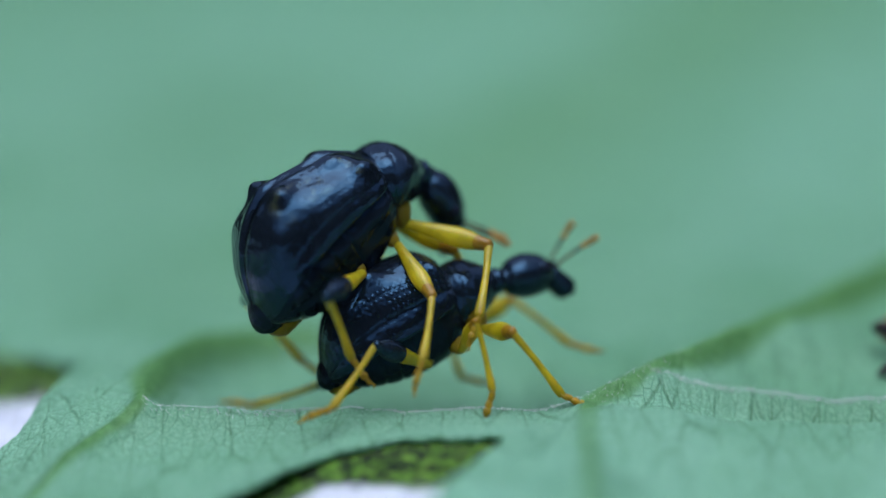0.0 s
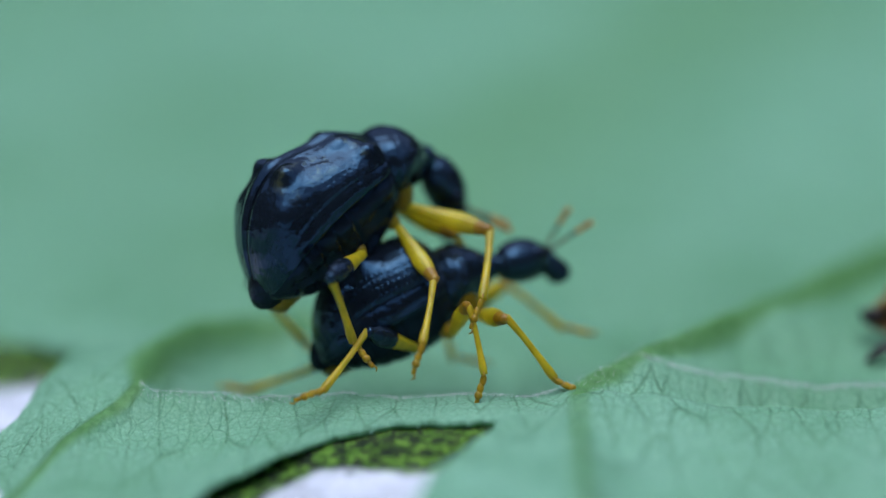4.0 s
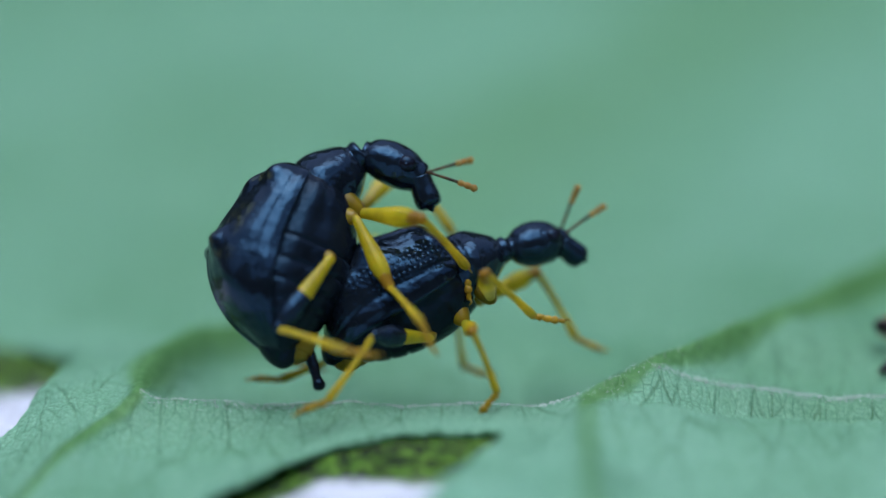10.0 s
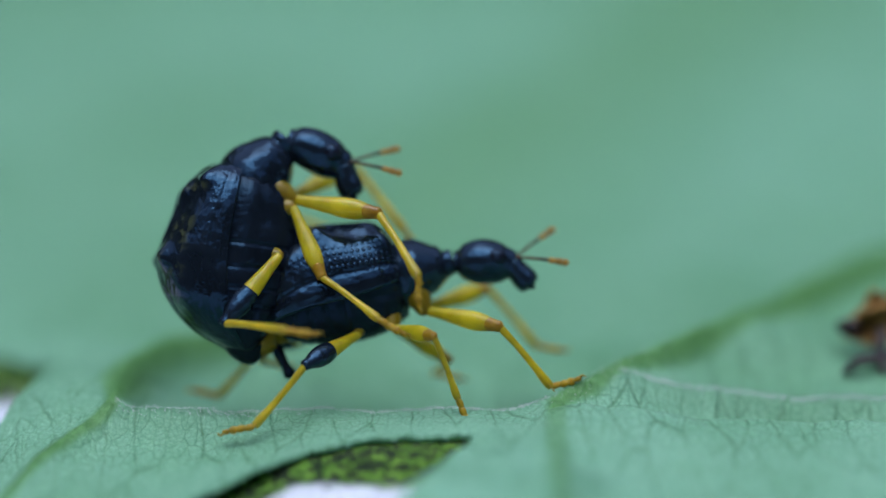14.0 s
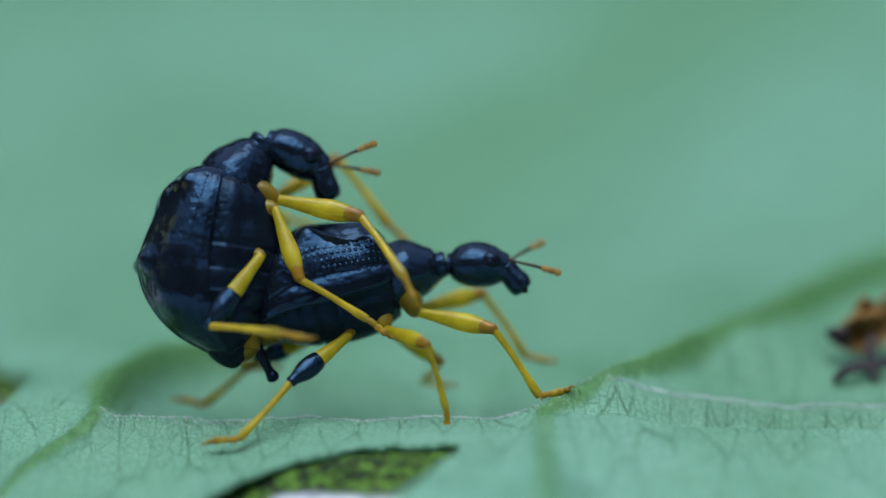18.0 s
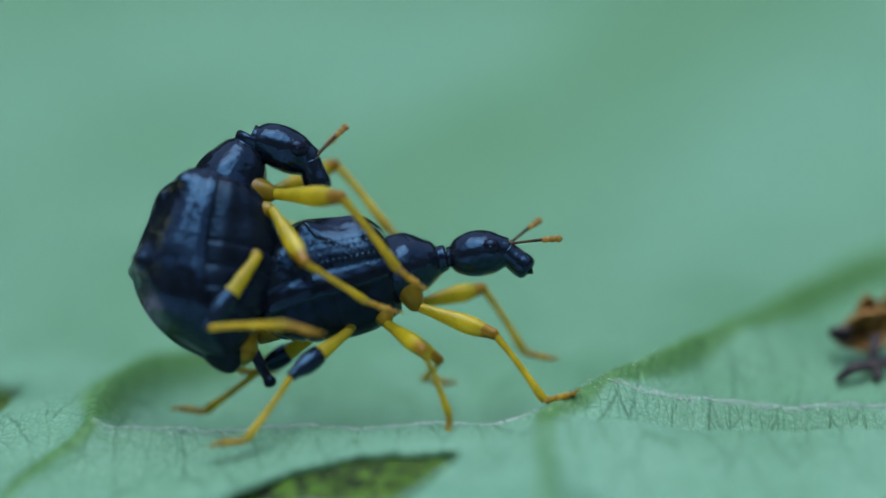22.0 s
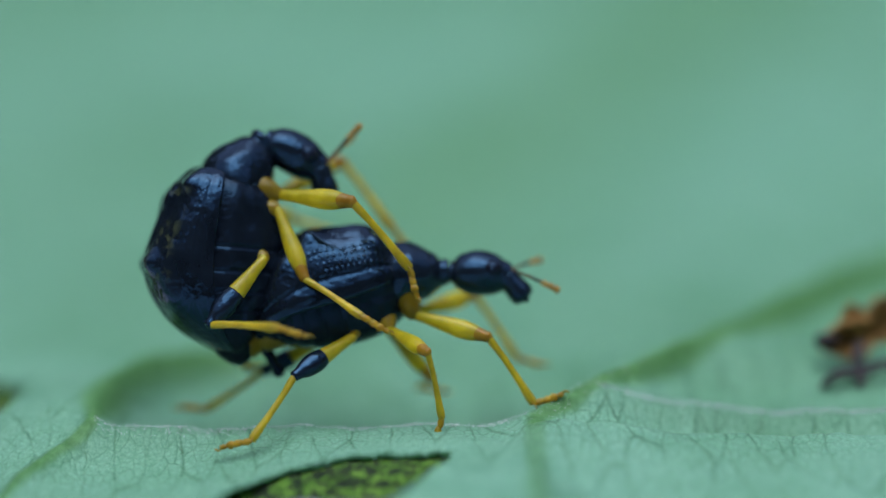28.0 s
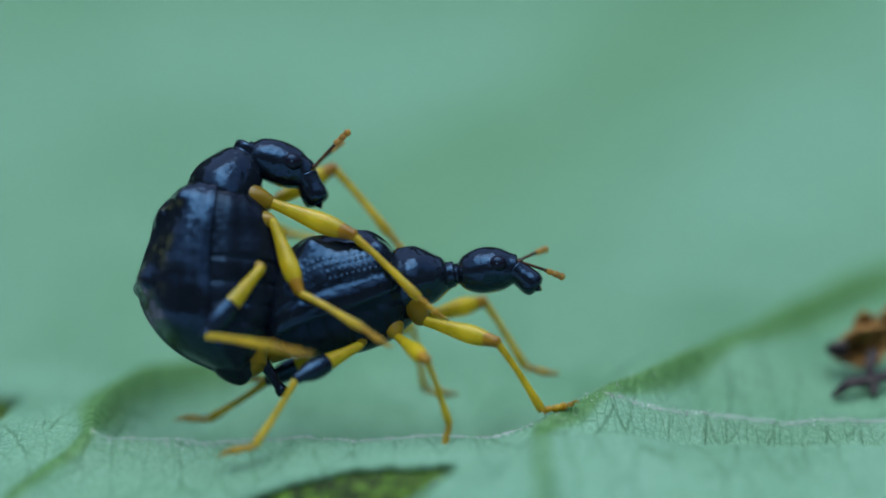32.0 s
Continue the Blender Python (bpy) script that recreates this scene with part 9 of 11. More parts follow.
    walk(UPPER_PARTS["tibia_fL"], [
        (0, mm(0.084, -0.753, -1.828, 126.5, 70.6, 99.9)), (6, mm(0.183, -0.783, -1.828, 117.5, 72.9, 91.9)),
        (7, mm(0.917, 0.979, -2.101, -101.6, 46.5, -130.6)), (8, mm(0.919, 0.982, -2.099, -101.7, 46.4, -130.8)),
        (8.6, mm(0.846, 1.031, -2.104, -109.8, 45.4, -141.9)), (9, mm(0.301, 1.882, -1.326, -119.6, 42.3, -120.2)),
        (9.8, mm(0.306, 1.888, -1.296, -119.6, 42.4, -120.3)), (10, mm(1.187, 1.171, -1.596, -165, 51.2, 177)),
        (10.15, mm(0.344, 0.503, -2.246, 142.4, 57.1, 132)), (10.3, mm(0.765, 0.624, -2.01, -161.5, 56, 159.2)),
        (10.4, mm(1.21, 1.152, -1.58, -165.5, 51.3, 175.8)), (10.5, mm(0.685, 0.942, -1.375, -178.8, 59.5, -153.5)),
        (10.6, mm(-0.311, 0.213, -2.384, 152.7, 35.4, 129.6)), (10.7, mm(0.789, 0.648, -2.002, -159.8, 55.9, 161.2)),
        (10.8, mm(0.798, 0.663, -2, -159, 55.6, 162.4)), (10.9, mm(1.223, 1.142, -1.571, -165.4, 51.3, 175.4)),
        (11, mm(0.681, 0.946, -1.372, -178.5, 59.3, -153.1)), (11.1, mm(1.228, 1.152, -1.562, -164.5, 51.1, 175.8)),
        (11.2, mm(0.806, 0.66, -1.993, -159.2, 55.6, 161.6)), (11.3, mm(0.806, 0.658, -1.99, -159.2, 55.9, 161.3)),
        (11.4, mm(0.417, 1.881, -1.247, -119, 42.7, -122.7)), (11.6, mm(0.678, 0.95, -1.363, -178.6, 59.3, -153)),
        (11.7, mm(0.44, 1.878, -1.24, -119, 42.7, -123.4)), (11.8, mm(0.517, 0.795, -1.541, -158.6, 55.5, 161.5)),
        (12, mm(0.517, 0.795, -1.541, -158.6, 55.5, 161.5)), (12.3, mm(0.685, 1.176, -2.119, -155.9, 39.1, -170.6)),
        (13, mm(0.607, 1.163, -2.156, -156.8, 38.8, -168.7)), (14, mm(0.435, 1.172, -2.202, -157.8, 38.3, -163.1)),
        (17, mm(0.493, 1.171, -2.189, -157, 38.6, -164.4)), (18, mm(0.628, 0.975, -2.22, -161.7, 39.7, -172.1)),
        (20, mm(0.643, 1.085, -2.223, -157.8, 39, -166.6)), (22, mm(0.743, 1.049, -2.261, -157.3, 39.4, -170.5)),
        (22.25, mm(0.334, 0.422, -2.359, -165.4, 39.6, -150.4)), (22.4, mm(0.753, 1.062, -2.251, -156.8, 39.5, -170.5)),
        (22.5, mm(-0.061, -0.212, -1.854, 128.5, 52.5, 104.1)), (22.62, mm(0.744, 1.065, -2.254, -156.8, 39.6, -170.3)),
        (22.77, mm(0.336, 0.421, -2.359, -165.4, 39.9, -150.5)), (23, mm(0.929, 0.863, -2.17, -161.4, 38.5, 177)),
        (23.5, mm(0.382, 1.036, -2.285, -162.3, 36.6, -166.5)), (24, mm(0.383, 0.993, -2.305, -163.3, 36.6, -168)),
        (25, mm(0.378, 0.991, -2.309, -163.4, 36.8, -168.1)), (28, mm(0.379, 0.993, -2.307, -163.4, 36.7, -168.1)),
        (30, mm(0.382, 0.995, -2.304, -163.4, 36.6, -168.1)), (32, mm(0.634, 0.891, -2.253, -163.9, 38.8, -177.1)),])
    walk(UPPER_PARTS["tarsus_fL"], [
        (0, mm(-0.007, -0.232, -3.333, -125.1, 54.2, -149.7)), (6, mm(0.168, -0.313, -3.352, -120.8, 56.1, -145.9)),
        (7, mm(0.202, 0.145, -3.258, -127.4, 62.6, -159.7)), (8, mm(0.2, 0.15, -3.254, -127.5, 62.6, -160)),
        (8.6, mm(-0.035, 0.339, -3.239, -136.5, 59, -173)), (9, mm(-0.292, 0.861, -2.399, -158.7, 48, -167.5)),
        (9.8, mm(-0.288, 0.872, -2.372, -158.8, 48, -167.6)), (10, mm(0.189, 1.223, -2.84, -173.6, 25.5, 165.1)),
        (10.15, mm(-0.235, 1.146, -3.586, -173.5, 22.7, -180)), (10.3, mm(-0.069, 0.939, -3.333, -166.5, 40.1, 152.7)),
        (10.4, mm(0.214, 1.225, -2.824, -173.7, 25.5, 164.5)), (10.5, mm(-0.04, 0.58, -2.749, -141.3, 56.4, -108.6)),
        (10.6, mm(-1.139, 1.215, -3.309, -173.6, 20.4, 179.9)), (10.7, mm(-0.056, 0.936, -3.323, -166.4, 40.1, 152.6)),
        (10.8, mm(-0.06, 0.936, -3.317, -166.5, 40, 152.7)), (10.9, mm(0.228, 1.222, -2.816, -173.7, 25.5, 164.1)),
        (11, mm(-0.045, 0.578, -2.744, -141.4, 56.4, -108.6)), (11.1, mm(0.23, 1.226, -2.804, -173.7, 25.4, 163.2)),
        (11.2, mm(-0.051, 0.944, -3.308, -166.6, 40.1, 152.1)), (11.3, mm(-0.041, 0.946, -3.311, -166.6, 40.2, 151.7)),
        (11.4, mm(-0.215, 0.895, -2.33, -158.7, 48.4, -170.3)), (11.6, mm(-0.048, 0.58, -2.734, -141.3, 56.3, -108.3)),
        (11.7, mm(-0.205, 0.9, -2.322, -158.6, 48.5, -170.9)), (11.8, mm(-0.34, 1.082, -2.855, -166.7, 40.1, 151.1)),
        (12, mm(-0.34, 1.082, -2.855, -166.7, 40.1, 151.1)), (12.3, mm(-0.536, 0.972, -3.124, -166.4, 44.3, 173.5)),
        (13, mm(-0.612, 0.92, -3.155, -166.1, 44, 177)), (14, mm(-0.762, 0.807, -3.191, -165.9, 43.3, -175.8)),
        (17, mm(-0.709, 0.837, -3.183, -166, 43.5, -178.3)), (18, mm(-0.588, 0.806, -3.239, -162.1, 54.1, -173.8)),
        (20, mm(-0.563, 0.796, -3.226, -161.8, 54, -173.8)), (22, mm(-0.473, 0.846, -3.273, -162.2, 54.6, -178.9)),
        (22.25, mm(-0.734, -0.184, -3.376, -151.6, 39.7, -127.6)), (22.4, mm(-0.461, 0.859, -3.266, -162.4, 54.6, -179.8)),
        (22.5, mm(-0.297, 0.73, -3.119, -153.3, 62.1, -169.2)), (22.62, mm(-0.468, 0.857, -3.27, -162.5, 54.6, -179.6)),
        (22.77, mm(-0.728, -0.182, -3.383, -151.6, 39.9, -127.8)), (23, mm(-0.318, 0.929, -3.163, -165.1, 50, 170.8)),
        (23.5, mm(-0.864, 0.737, -3.236, -166, 42.6, -172.8)), (24, mm(-0.869, 0.726, -3.257, -165.9, 42.5, -172.5)),
        (25, mm(-0.872, 0.727, -3.264, -166, 42.5, -172.5)), (28, mm(-0.872, 0.728, -3.261, -166, 42.5, -172.5)),
        (30, mm(-0.872, 0.732, -3.254, -166, 42.5, -172.6)), (32, mm(-0.608, 0.828, -3.252, -166.7, 41, 178.5)),])
    walk(UPPER_PARTS["femur_mR"], [
        (0, mm(-0.66, -0.66, -0.912, -94, 23.7, -112.4)), (6, mm(-0.66, -0.66, -0.912, -88.4, 27.8, -108.8)),
        (7, mm(-0.66, -0.66, -0.912, -51.7, -2.9, -103.4)), (8, mm(-0.66, -0.66, -0.912, -35.5, -9.1, -99.9)),
        (8.6, mm(-0.66, -0.66, -0.912, -72.8, -1, -115.8)), (9, mm(-0.66, -0.66, -0.912, -95.7, 5.2, -95.6)),
        (9.8, mm(-0.66, -0.66, -0.912, -92.5, 4.9, -94.6)), (10, mm(-0.66, -0.66, -0.912, -160, 39.1, -173.8)),
        (10.15, mm(-0.66, -0.66, -0.912, -150.8, 55.6, -151.9)), (10.3, mm(-0.66, -0.66, -0.912, -80.8, 11.2, -128.2)),
        (10.4, mm(-0.66, -0.66, -0.912, -160.5, 38.7, -175)), (10.5, mm(-0.66, -0.66, -0.912, -144.8, 27.2, -108.4)),
        (10.6, mm(-0.66, -0.66, -0.912, -132.6, 27.3, -119.8)), (10.7, mm(-0.66, -0.66, -0.912, -83.1, 12, -129.1)),
        (10.8, mm(-0.66, -0.66, -0.912, -83.5, 12.1, -129)), (10.9, mm(-0.66, -0.66, -0.912, -160.8, 38.5, -175.7)),
        (11, mm(-0.66, -0.66, -0.912, -144.9, 27.3, -108.3)), (11.1, mm(-0.66, -0.66, -0.912, -161, 38.4, -176.9)),
        (11.2, mm(-0.66, -0.66, -0.912, -83.4, 12.2, -129.6)), (11.3, mm(-0.66, -0.66, -0.912, -82.9, 12.1, -129.9)),
        (11.4, mm(-0.66, -0.66, -0.912, -95.5, 4.5, -98.4)), (11.6, mm(-0.66, -0.66, -0.912, -144.9, 26.9, -107.9)),
        (11.7, mm(-0.66, -0.66, -0.912, -95.6, 4.9, -99.2)), (11.8, mm(-0.66, -0.66, -0.912, -85.1, 28.1, -122)),
        (12, mm(-0.66, -0.66, -0.912, -85.1, 28.1, -122)), (12.3, mm(-0.66, -0.66, -0.912, -165.7, 19.1, 179.1)),
        (13, mm(-0.66, -0.66, -0.912, -153.4, 35, -162.3)), (14, mm(-0.66, -0.66, -0.912, -161, 22.1, -161.8)),
        (17, mm(-0.66, -0.66, -0.912, -162.5, 15.7, -162.7)), (18, mm(-0.66, -0.66, -0.912, -162.2, 19.2, -165.6)),
        (20, mm(-0.66, -0.66, -0.912, -155.3, 33.3, -160.8)), (22, mm(-0.66, -0.66, -0.912, -147.5, 21.9, -146.8)),
        (22.25, mm(-0.66, -0.66, -0.912, -151.4, 15.5, -121)), (22.4, mm(-0.66, -0.66, -0.912, -147.7, 22.1, -147.7)),
        (22.5, mm(-0.66, -0.66, -0.912, -55.5, 15.7, -85.1)), (22.62, mm(-0.66, -0.66, -0.912, -147.7, 22.1, -147.5)),
        (22.77, mm(-0.66, -0.66, -0.912, -151.1, 15.5, -120.8)), (23, mm(-0.66, -0.66, -0.912, -165, 22.6, 175.1)),
        (23.5, mm(-0.66, -0.66, -0.912, -163.2, 18.3, -161.3)), (24, mm(-0.66, -0.66, -0.912, -162.2, 18.8, -158.9)),
        (25, mm(-0.66, -0.66, -0.912, -162.9, 19, -160.8)), (28, mm(-0.66, -0.66, -0.912, -162.9, 19.1, -160.8)),
        (30, mm(-0.66, -0.66, -0.912, -162.9, 19.1, -160.9)), (32, mm(-0.66, -0.66, -0.912, -163.9, 17.2, -169.9)),])
    walk(UPPER_PARTS["tibia_mR"], [
        (0, mm(-1.156, -1.861, -1.482, -130.6, 11, -145)), (6, mm(-1.064, -1.849, -1.574, -128.7, 13.8, -145.6)),
        (7, mm(-0.989, -2.038, -0.84, 178.9, 52.3, 132.1)), (8, mm(-0.901, -2.04, -0.688, -178.2, 57.3, 138.6)),
        (8.6, mm(-1.278, -1.937, -0.887, 178.5, 45.8, 124.3)), (9, mm(-0.798, -2.066, -1.041, 173.5, 42.3, 151)),
        (9.8, mm(-0.773, -2.069, -1.034, 173.6, 41.5, 150.6)), (10, mm(-1.755, -0.779, -1.806, -123, 25.1, -126.3)),
        (10.15, mm(-1.367, -1.038, -2.083, -141.2, 47.5, -138.8)), (10.3, mm(-1.521, -1.753, -1.188, 160.6, 46.7, 109.4)),
        (10.4, mm(-1.763, -0.756, -1.799, -123.3, 25.1, -127.1)), (10.5, mm(-1.057, -1.858, -1.561, -67.9, 11.9, -39.1)),
        (10.6, mm(-1.286, -1.755, -1.562, 176.4, 26.3, 157.4)), (10.7, mm(-1.535, -1.738, -1.207, 158.7, 45.6, 106.4)),
        (10.8, mm(-1.534, -1.738, -1.21, 158.8, 45.6, 106.8)), (10.9, mm(-1.767, -0.743, -1.795, -123.5, 24.9, -127.6)),
        (11, mm(-1.056, -1.857, -1.562, -67.5, 11.6, -38.9)), (11.1, mm(-1.77, -0.721, -1.793, -122.6, 25.4, -128)),
        (11.2, mm(-1.544, -1.729, -1.211, 158.7, 45.5, 106.1)), (11.3, mm(-1.549, -1.725, -1.21, 158.3, 45.4, 105.4)),
        (11.4, mm(-0.867, -2.059, -1.024, 171.8, 41.9, 145.5)), (11.6, mm(-1.048, -1.864, -1.554, -67.1, 11.8, -38.4)),
        (11.7, mm(-0.886, -2.056, -1.034, 171.7, 41.8, 144.6)), (11.8, mm(-1.324, -1.721, -1.581, -108.2, 38.3, -155.5)),
        (12, mm(-1.324, -1.721, -1.581, -108.2, 38.3, -155.5)), (12.3, mm(-2, -0.64, -1.377, -121.8, 32.2, -129.2)),
        (13, mm(-1.768, -1.013, -1.726, -145.2, 45.2, -155.4)), (14, mm(-1.909, -1.07, -1.446, -135.5, 43.8, -136.9)),
        (17, mm(-1.964, -1.067, -1.295, -172.4, 61.6, 174.9)), (18, mm(-1.957, -0.994, -1.38, -165.8, 62.9, -177.8)),
        (20, mm(-1.781, -1.05, -1.69, -121.5, 37, -124)), (22, mm(-1.761, -1.382, -1.442, 156.4, 59.7, 134.1)),
        (22.25, mm(-1.365, -1.832, -1.291, -116.3, 23, -77.7)), (22.4, mm(-1.771, -1.364, -1.445, 155.8, 59.5, 132.8)),
        (22.5, mm(-0.542, -2.021, -1.296, -171.1, 50.7, 168.5)), (22.62, mm(-1.768, -1.367, -1.446, 155.8, 59.5, 133)),
        (22.77, mm(-1.359, -1.835, -1.291, -116.6, 23.6, -78.4)), (23, mm(-1.965, -0.548, -1.458, -156.6, 69.9, -179.3)),
        (23.5, mm(-1.936, -1.092, -1.359, -129.9, 41, -127)), (24, mm(-1.914, -1.143, -1.369, -132.8, 41.2, -129.8)),
        (25, mm(-1.927, -1.101, -1.374, -132.5, 41.9, -129.8)), (28, mm(-1.927, -1.101, -1.375, -132.6, 41.9, -129.9)),
        (30, mm(-1.927, -1.098, -1.376, -132.4, 42.1, -129.8)), (32, mm(-1.995, -0.898, -1.331, -132.4, 45.4, -138.9)),])
    walk(UPPER_PARTS["tarsus_mR"], [
        (0, mm(-2.259, -2.633, -1.743, -145.5, 32.4, -178.6)), (6, mm(-2.162, -2.602, -1.901, -144.3, 35.2, -177.6)),
        (7, mm(-1.551, -1.417, -1.926, -139.3, 56, -173.4)), (8, mm(-1.457, -1.551, -1.842, -146.4, 49, 177.5)),
        (8.6, mm(-1.816, -1.147, -1.871, -145.3, 51.6, 176.3)), (9, mm(-1.686, -1.574, -1.964, -164.5, 24.9, -177)),
        (9.8, mm(-1.668, -1.565, -1.943, -164.5, 24.9, -177.1)), (10, mm(-2.491, -1.78, -2.388, -172.2, 42.5, 167.7)),
        (10.15, mm(-2.064, -1.649, -3.094, -172.2, 39.7, -177.5)), (10.3, mm(-1.834, -0.865, -2.186, -166.5, 40.1, 152.7)),
        (10.4, mm(-2.513, -1.747, -2.38, -172.3, 42.5, 167)), (10.5, mm(-0.016, -2.704, -1.844, -30.9, 48, 13.8)),
        (10.6, mm(-2.422, -1.283, -2.171, -173.1, 29.3, -179)), (10.7, mm(-1.806, -0.818, -2.188, -166.4, 40.1, 152.6)),
        (10.8, mm(-1.811, -0.819, -2.19, -166.5, 40, 152.7)), (10.9, mm(-2.526, -1.728, -2.374, -172.3, 42.5, 166.6)),
        (11, mm(-0.01, -2.701, -1.837, -31, 48, 13.8)), (11.1, mm(-2.534, -1.697, -2.382, -172.3, 42.4, 165.7)),
        (11.2, mm(-1.81, -0.805, -2.189, -166.6, 40.1, 152.1)), (11.3, mm(-1.804, -0.797, -2.187, -166.6, 40.2, 151.7)),
        (11.4, mm(-1.709, -1.482, -1.941, -164.5, 25.3, -179.7)), (11.6, mm(0.004, -2.699, -1.834, -30.9, 48, 14)),
        (11.7, mm(-1.719, -1.464, -1.949, -164.5, 25.4, 179.6)), (11.8, mm(-2.304, -2.168, -2.43, -84.4, 27.1, 162)),
        (12, mm(-2.304, -2.168, -2.43, -84.4, 27.1, 162)), (12.3, mm(-2.735, -1.539, -2.107, -121.5, 78.6, -138.2)),
        (13, mm(-2.647, -1.415, -2.698, -125.6, 77.6, -139)), (14, mm(-2.633, -1.746, -2.396, -155.3, 64.3, -163)),
        (17, mm(-2.615, -1.009, -2.501, -155, 64.5, -165.2)), (18, mm(-2.581, -1.018, -2.601, -160, 58, -171.3)),
        (20, mm(-2.393, -1.958, -2.517, -120.4, 77.2, -130)), (22, mm(-2.243, -0.885, -2.627, -138.3, 73.9, -153.1)),
        (22.25, mm(-1.096, -3.065, -1.828, -52, 61.1, -15.4)), (22.4, mm(-2.245, -0.852, -2.626, -138.6, 74, -154)),
        (22.5, mm(-1.394, -1.848, -2.358, -157.1, 57.6, -173.5)), (22.62, mm(-2.243, -0.858, -2.629, -138.6, 74, -153.9)),
        (22.77, mm(-1.108, -3.066, -1.841, -51.9, 61, -15.5)), (23, mm(-2.436, -0.554, -2.746, -87.1, 79.7, -107.9)),
        (23.5, mm(-2.558, -1.92, -2.258, -156.7, 62, -161.4)), (24, mm(-2.575, -1.936, -2.271, -156.6, 62, -161.1)),
        (25, mm(-2.581, -1.885, -2.29, -156.6, 62, -161.1)), (28, mm(-2.581, -1.884, -2.292, -156.7, 62, -161.2)),
        (30, mm(-2.579, -1.88, -2.295, -156.7, 62, -161.3)), (32, mm(-2.72, -1.531, -2.307, -161, 56.6, -174.1)),])
    walk(UPPER_PARTS["femur_mL"], [
        (0, mm(-0.66, 0.66, -0.912, 112.2, 49.4, 80.5)), (6, mm(-0.66, 0.66, -0.912, 100.3, 52.1, 74.4)),
        (7, mm(-0.66, 0.66, -0.912, 100.6, 30.2, 62.8)), (8, mm(-0.66, 0.66, -0.912, 101.8, 29.9, 62.8)),
        (8.6, mm(-0.66, 0.66, -0.912, 155.9, 23.5, 64.2)), (9, mm(-0.66, 0.66, -0.912, -134.2, 4.5, 95.8)),
        (9.8, mm(-0.66, 0.66, -0.912, -129.6, 3.4, 95.3)), (10, mm(-0.66, 0.66, -0.912, -94.2, -12.3, 73.6)),
        (10.15, mm(-0.66, 0.66, -0.912, -102, 64.8, -104)), (10.3, mm(-0.66, 0.66, -0.912, 19.7, 13.2, 41.8)),
        (10.4, mm(-0.66, 0.66, -0.912, -91.5, -12.9, 72.2)), (10.5, mm(-0.66, 0.66, -0.912, -39.8, -6.9, 93.7)),
        (10.6, mm(-0.66, 0.66, -0.912, -159.6, 35.9, -157.1)), (10.7, mm(-0.66, 0.66, -0.912, 15.9, 12.7, 40.9)),
        (10.8, mm(-0.66, 0.66, -0.912, 15, 12.5, 41)), (10.9, mm(-0.66, 0.66, -0.912, -91.2, -13.2, 71.7)),
        (11, mm(-0.66, 0.66, -0.912, -40.2, -7, 94.2)), (11.1, mm(-0.66, 0.66, -0.912, -92.7, -14, 71.3)),
        (11.2, mm(-0.66, 0.66, -0.912, 13.4, 12.1, 40.6)), (11.3, mm(-0.66, 0.66, -0.912, 13.7, 12.1, 40.3)),
        (11.4, mm(-0.66, 0.66, -0.912, -122.2, 0.7, 91.9)), (11.6, mm(-0.66, 0.66, -0.912, -40.4, -7.4, 94.4)),
        (11.7, mm(-0.66, 0.66, -0.912, -120.5, 0.1, 91)), (11.8, mm(-0.66, 0.66, -0.912, 11.7, 11.5, 40.4)),
        (12, mm(-0.66, 0.66, -0.912, 11.7, 11.5, 40.4)), (12.3, mm(-0.66, 0.66, -0.912, -48.2, 6.1, 70.7)),
        (13, mm(-0.66, 0.66, -0.912, -42.9, 8.5, 75.8)), (14, mm(-0.66, 0.66, -0.912, 112.2, 12.9, 85.4)),
        (17, mm(-0.66, 0.66, -0.912, 93.3, 11.7, 81.8)), (18, mm(-0.66, 0.66, -0.912, 83.1, 24, 79.5)), (20, mm(-0.66, 0.66, -0.912, 83.3, 24.1, 79.2)),
        (22, mm(-0.66, 0.66, -0.912, 67.8, 21, 71.5)), (22.25, mm(-0.66, 0.66, -0.912, 16, 32.7, 93.6)),
        (22.4, mm(-0.66, 0.66, -0.912, 64.9, 20.4, 70.4)), (22.5, mm(-0.66, 0.66, -0.912, 27.5, 18.2, 64.6)),
        (22.62, mm(-0.66, 0.66, -0.912, 69.4, 20.5, 71.6)), (22.77, mm(-0.66, 0.66, -0.912, 15.6, 32.7, 93.2)),
        (23, mm(-0.66, 0.66, -0.912, 34.7, 13.8, 62.8)), (23.5, mm(-0.66, 0.66, -0.912, 99.7, 24.6, 89.8)),
        (24, mm(-0.66, 0.66, -0.912, 100.4, 25.3, 90.4)), (25, mm(-0.66, 0.66, -0.912, 100.7, 25.5, 90.5)),
        (28, mm(-0.66, 0.66, -0.912, 100.6, 25.3, 90.5)), (30, mm(-0.66, 0.66, -0.912, 100.5, 25.1, 90.3)),
        (32, mm(-0.66, 0.66, -0.912, 79.2, 24.1, 76.8)),])
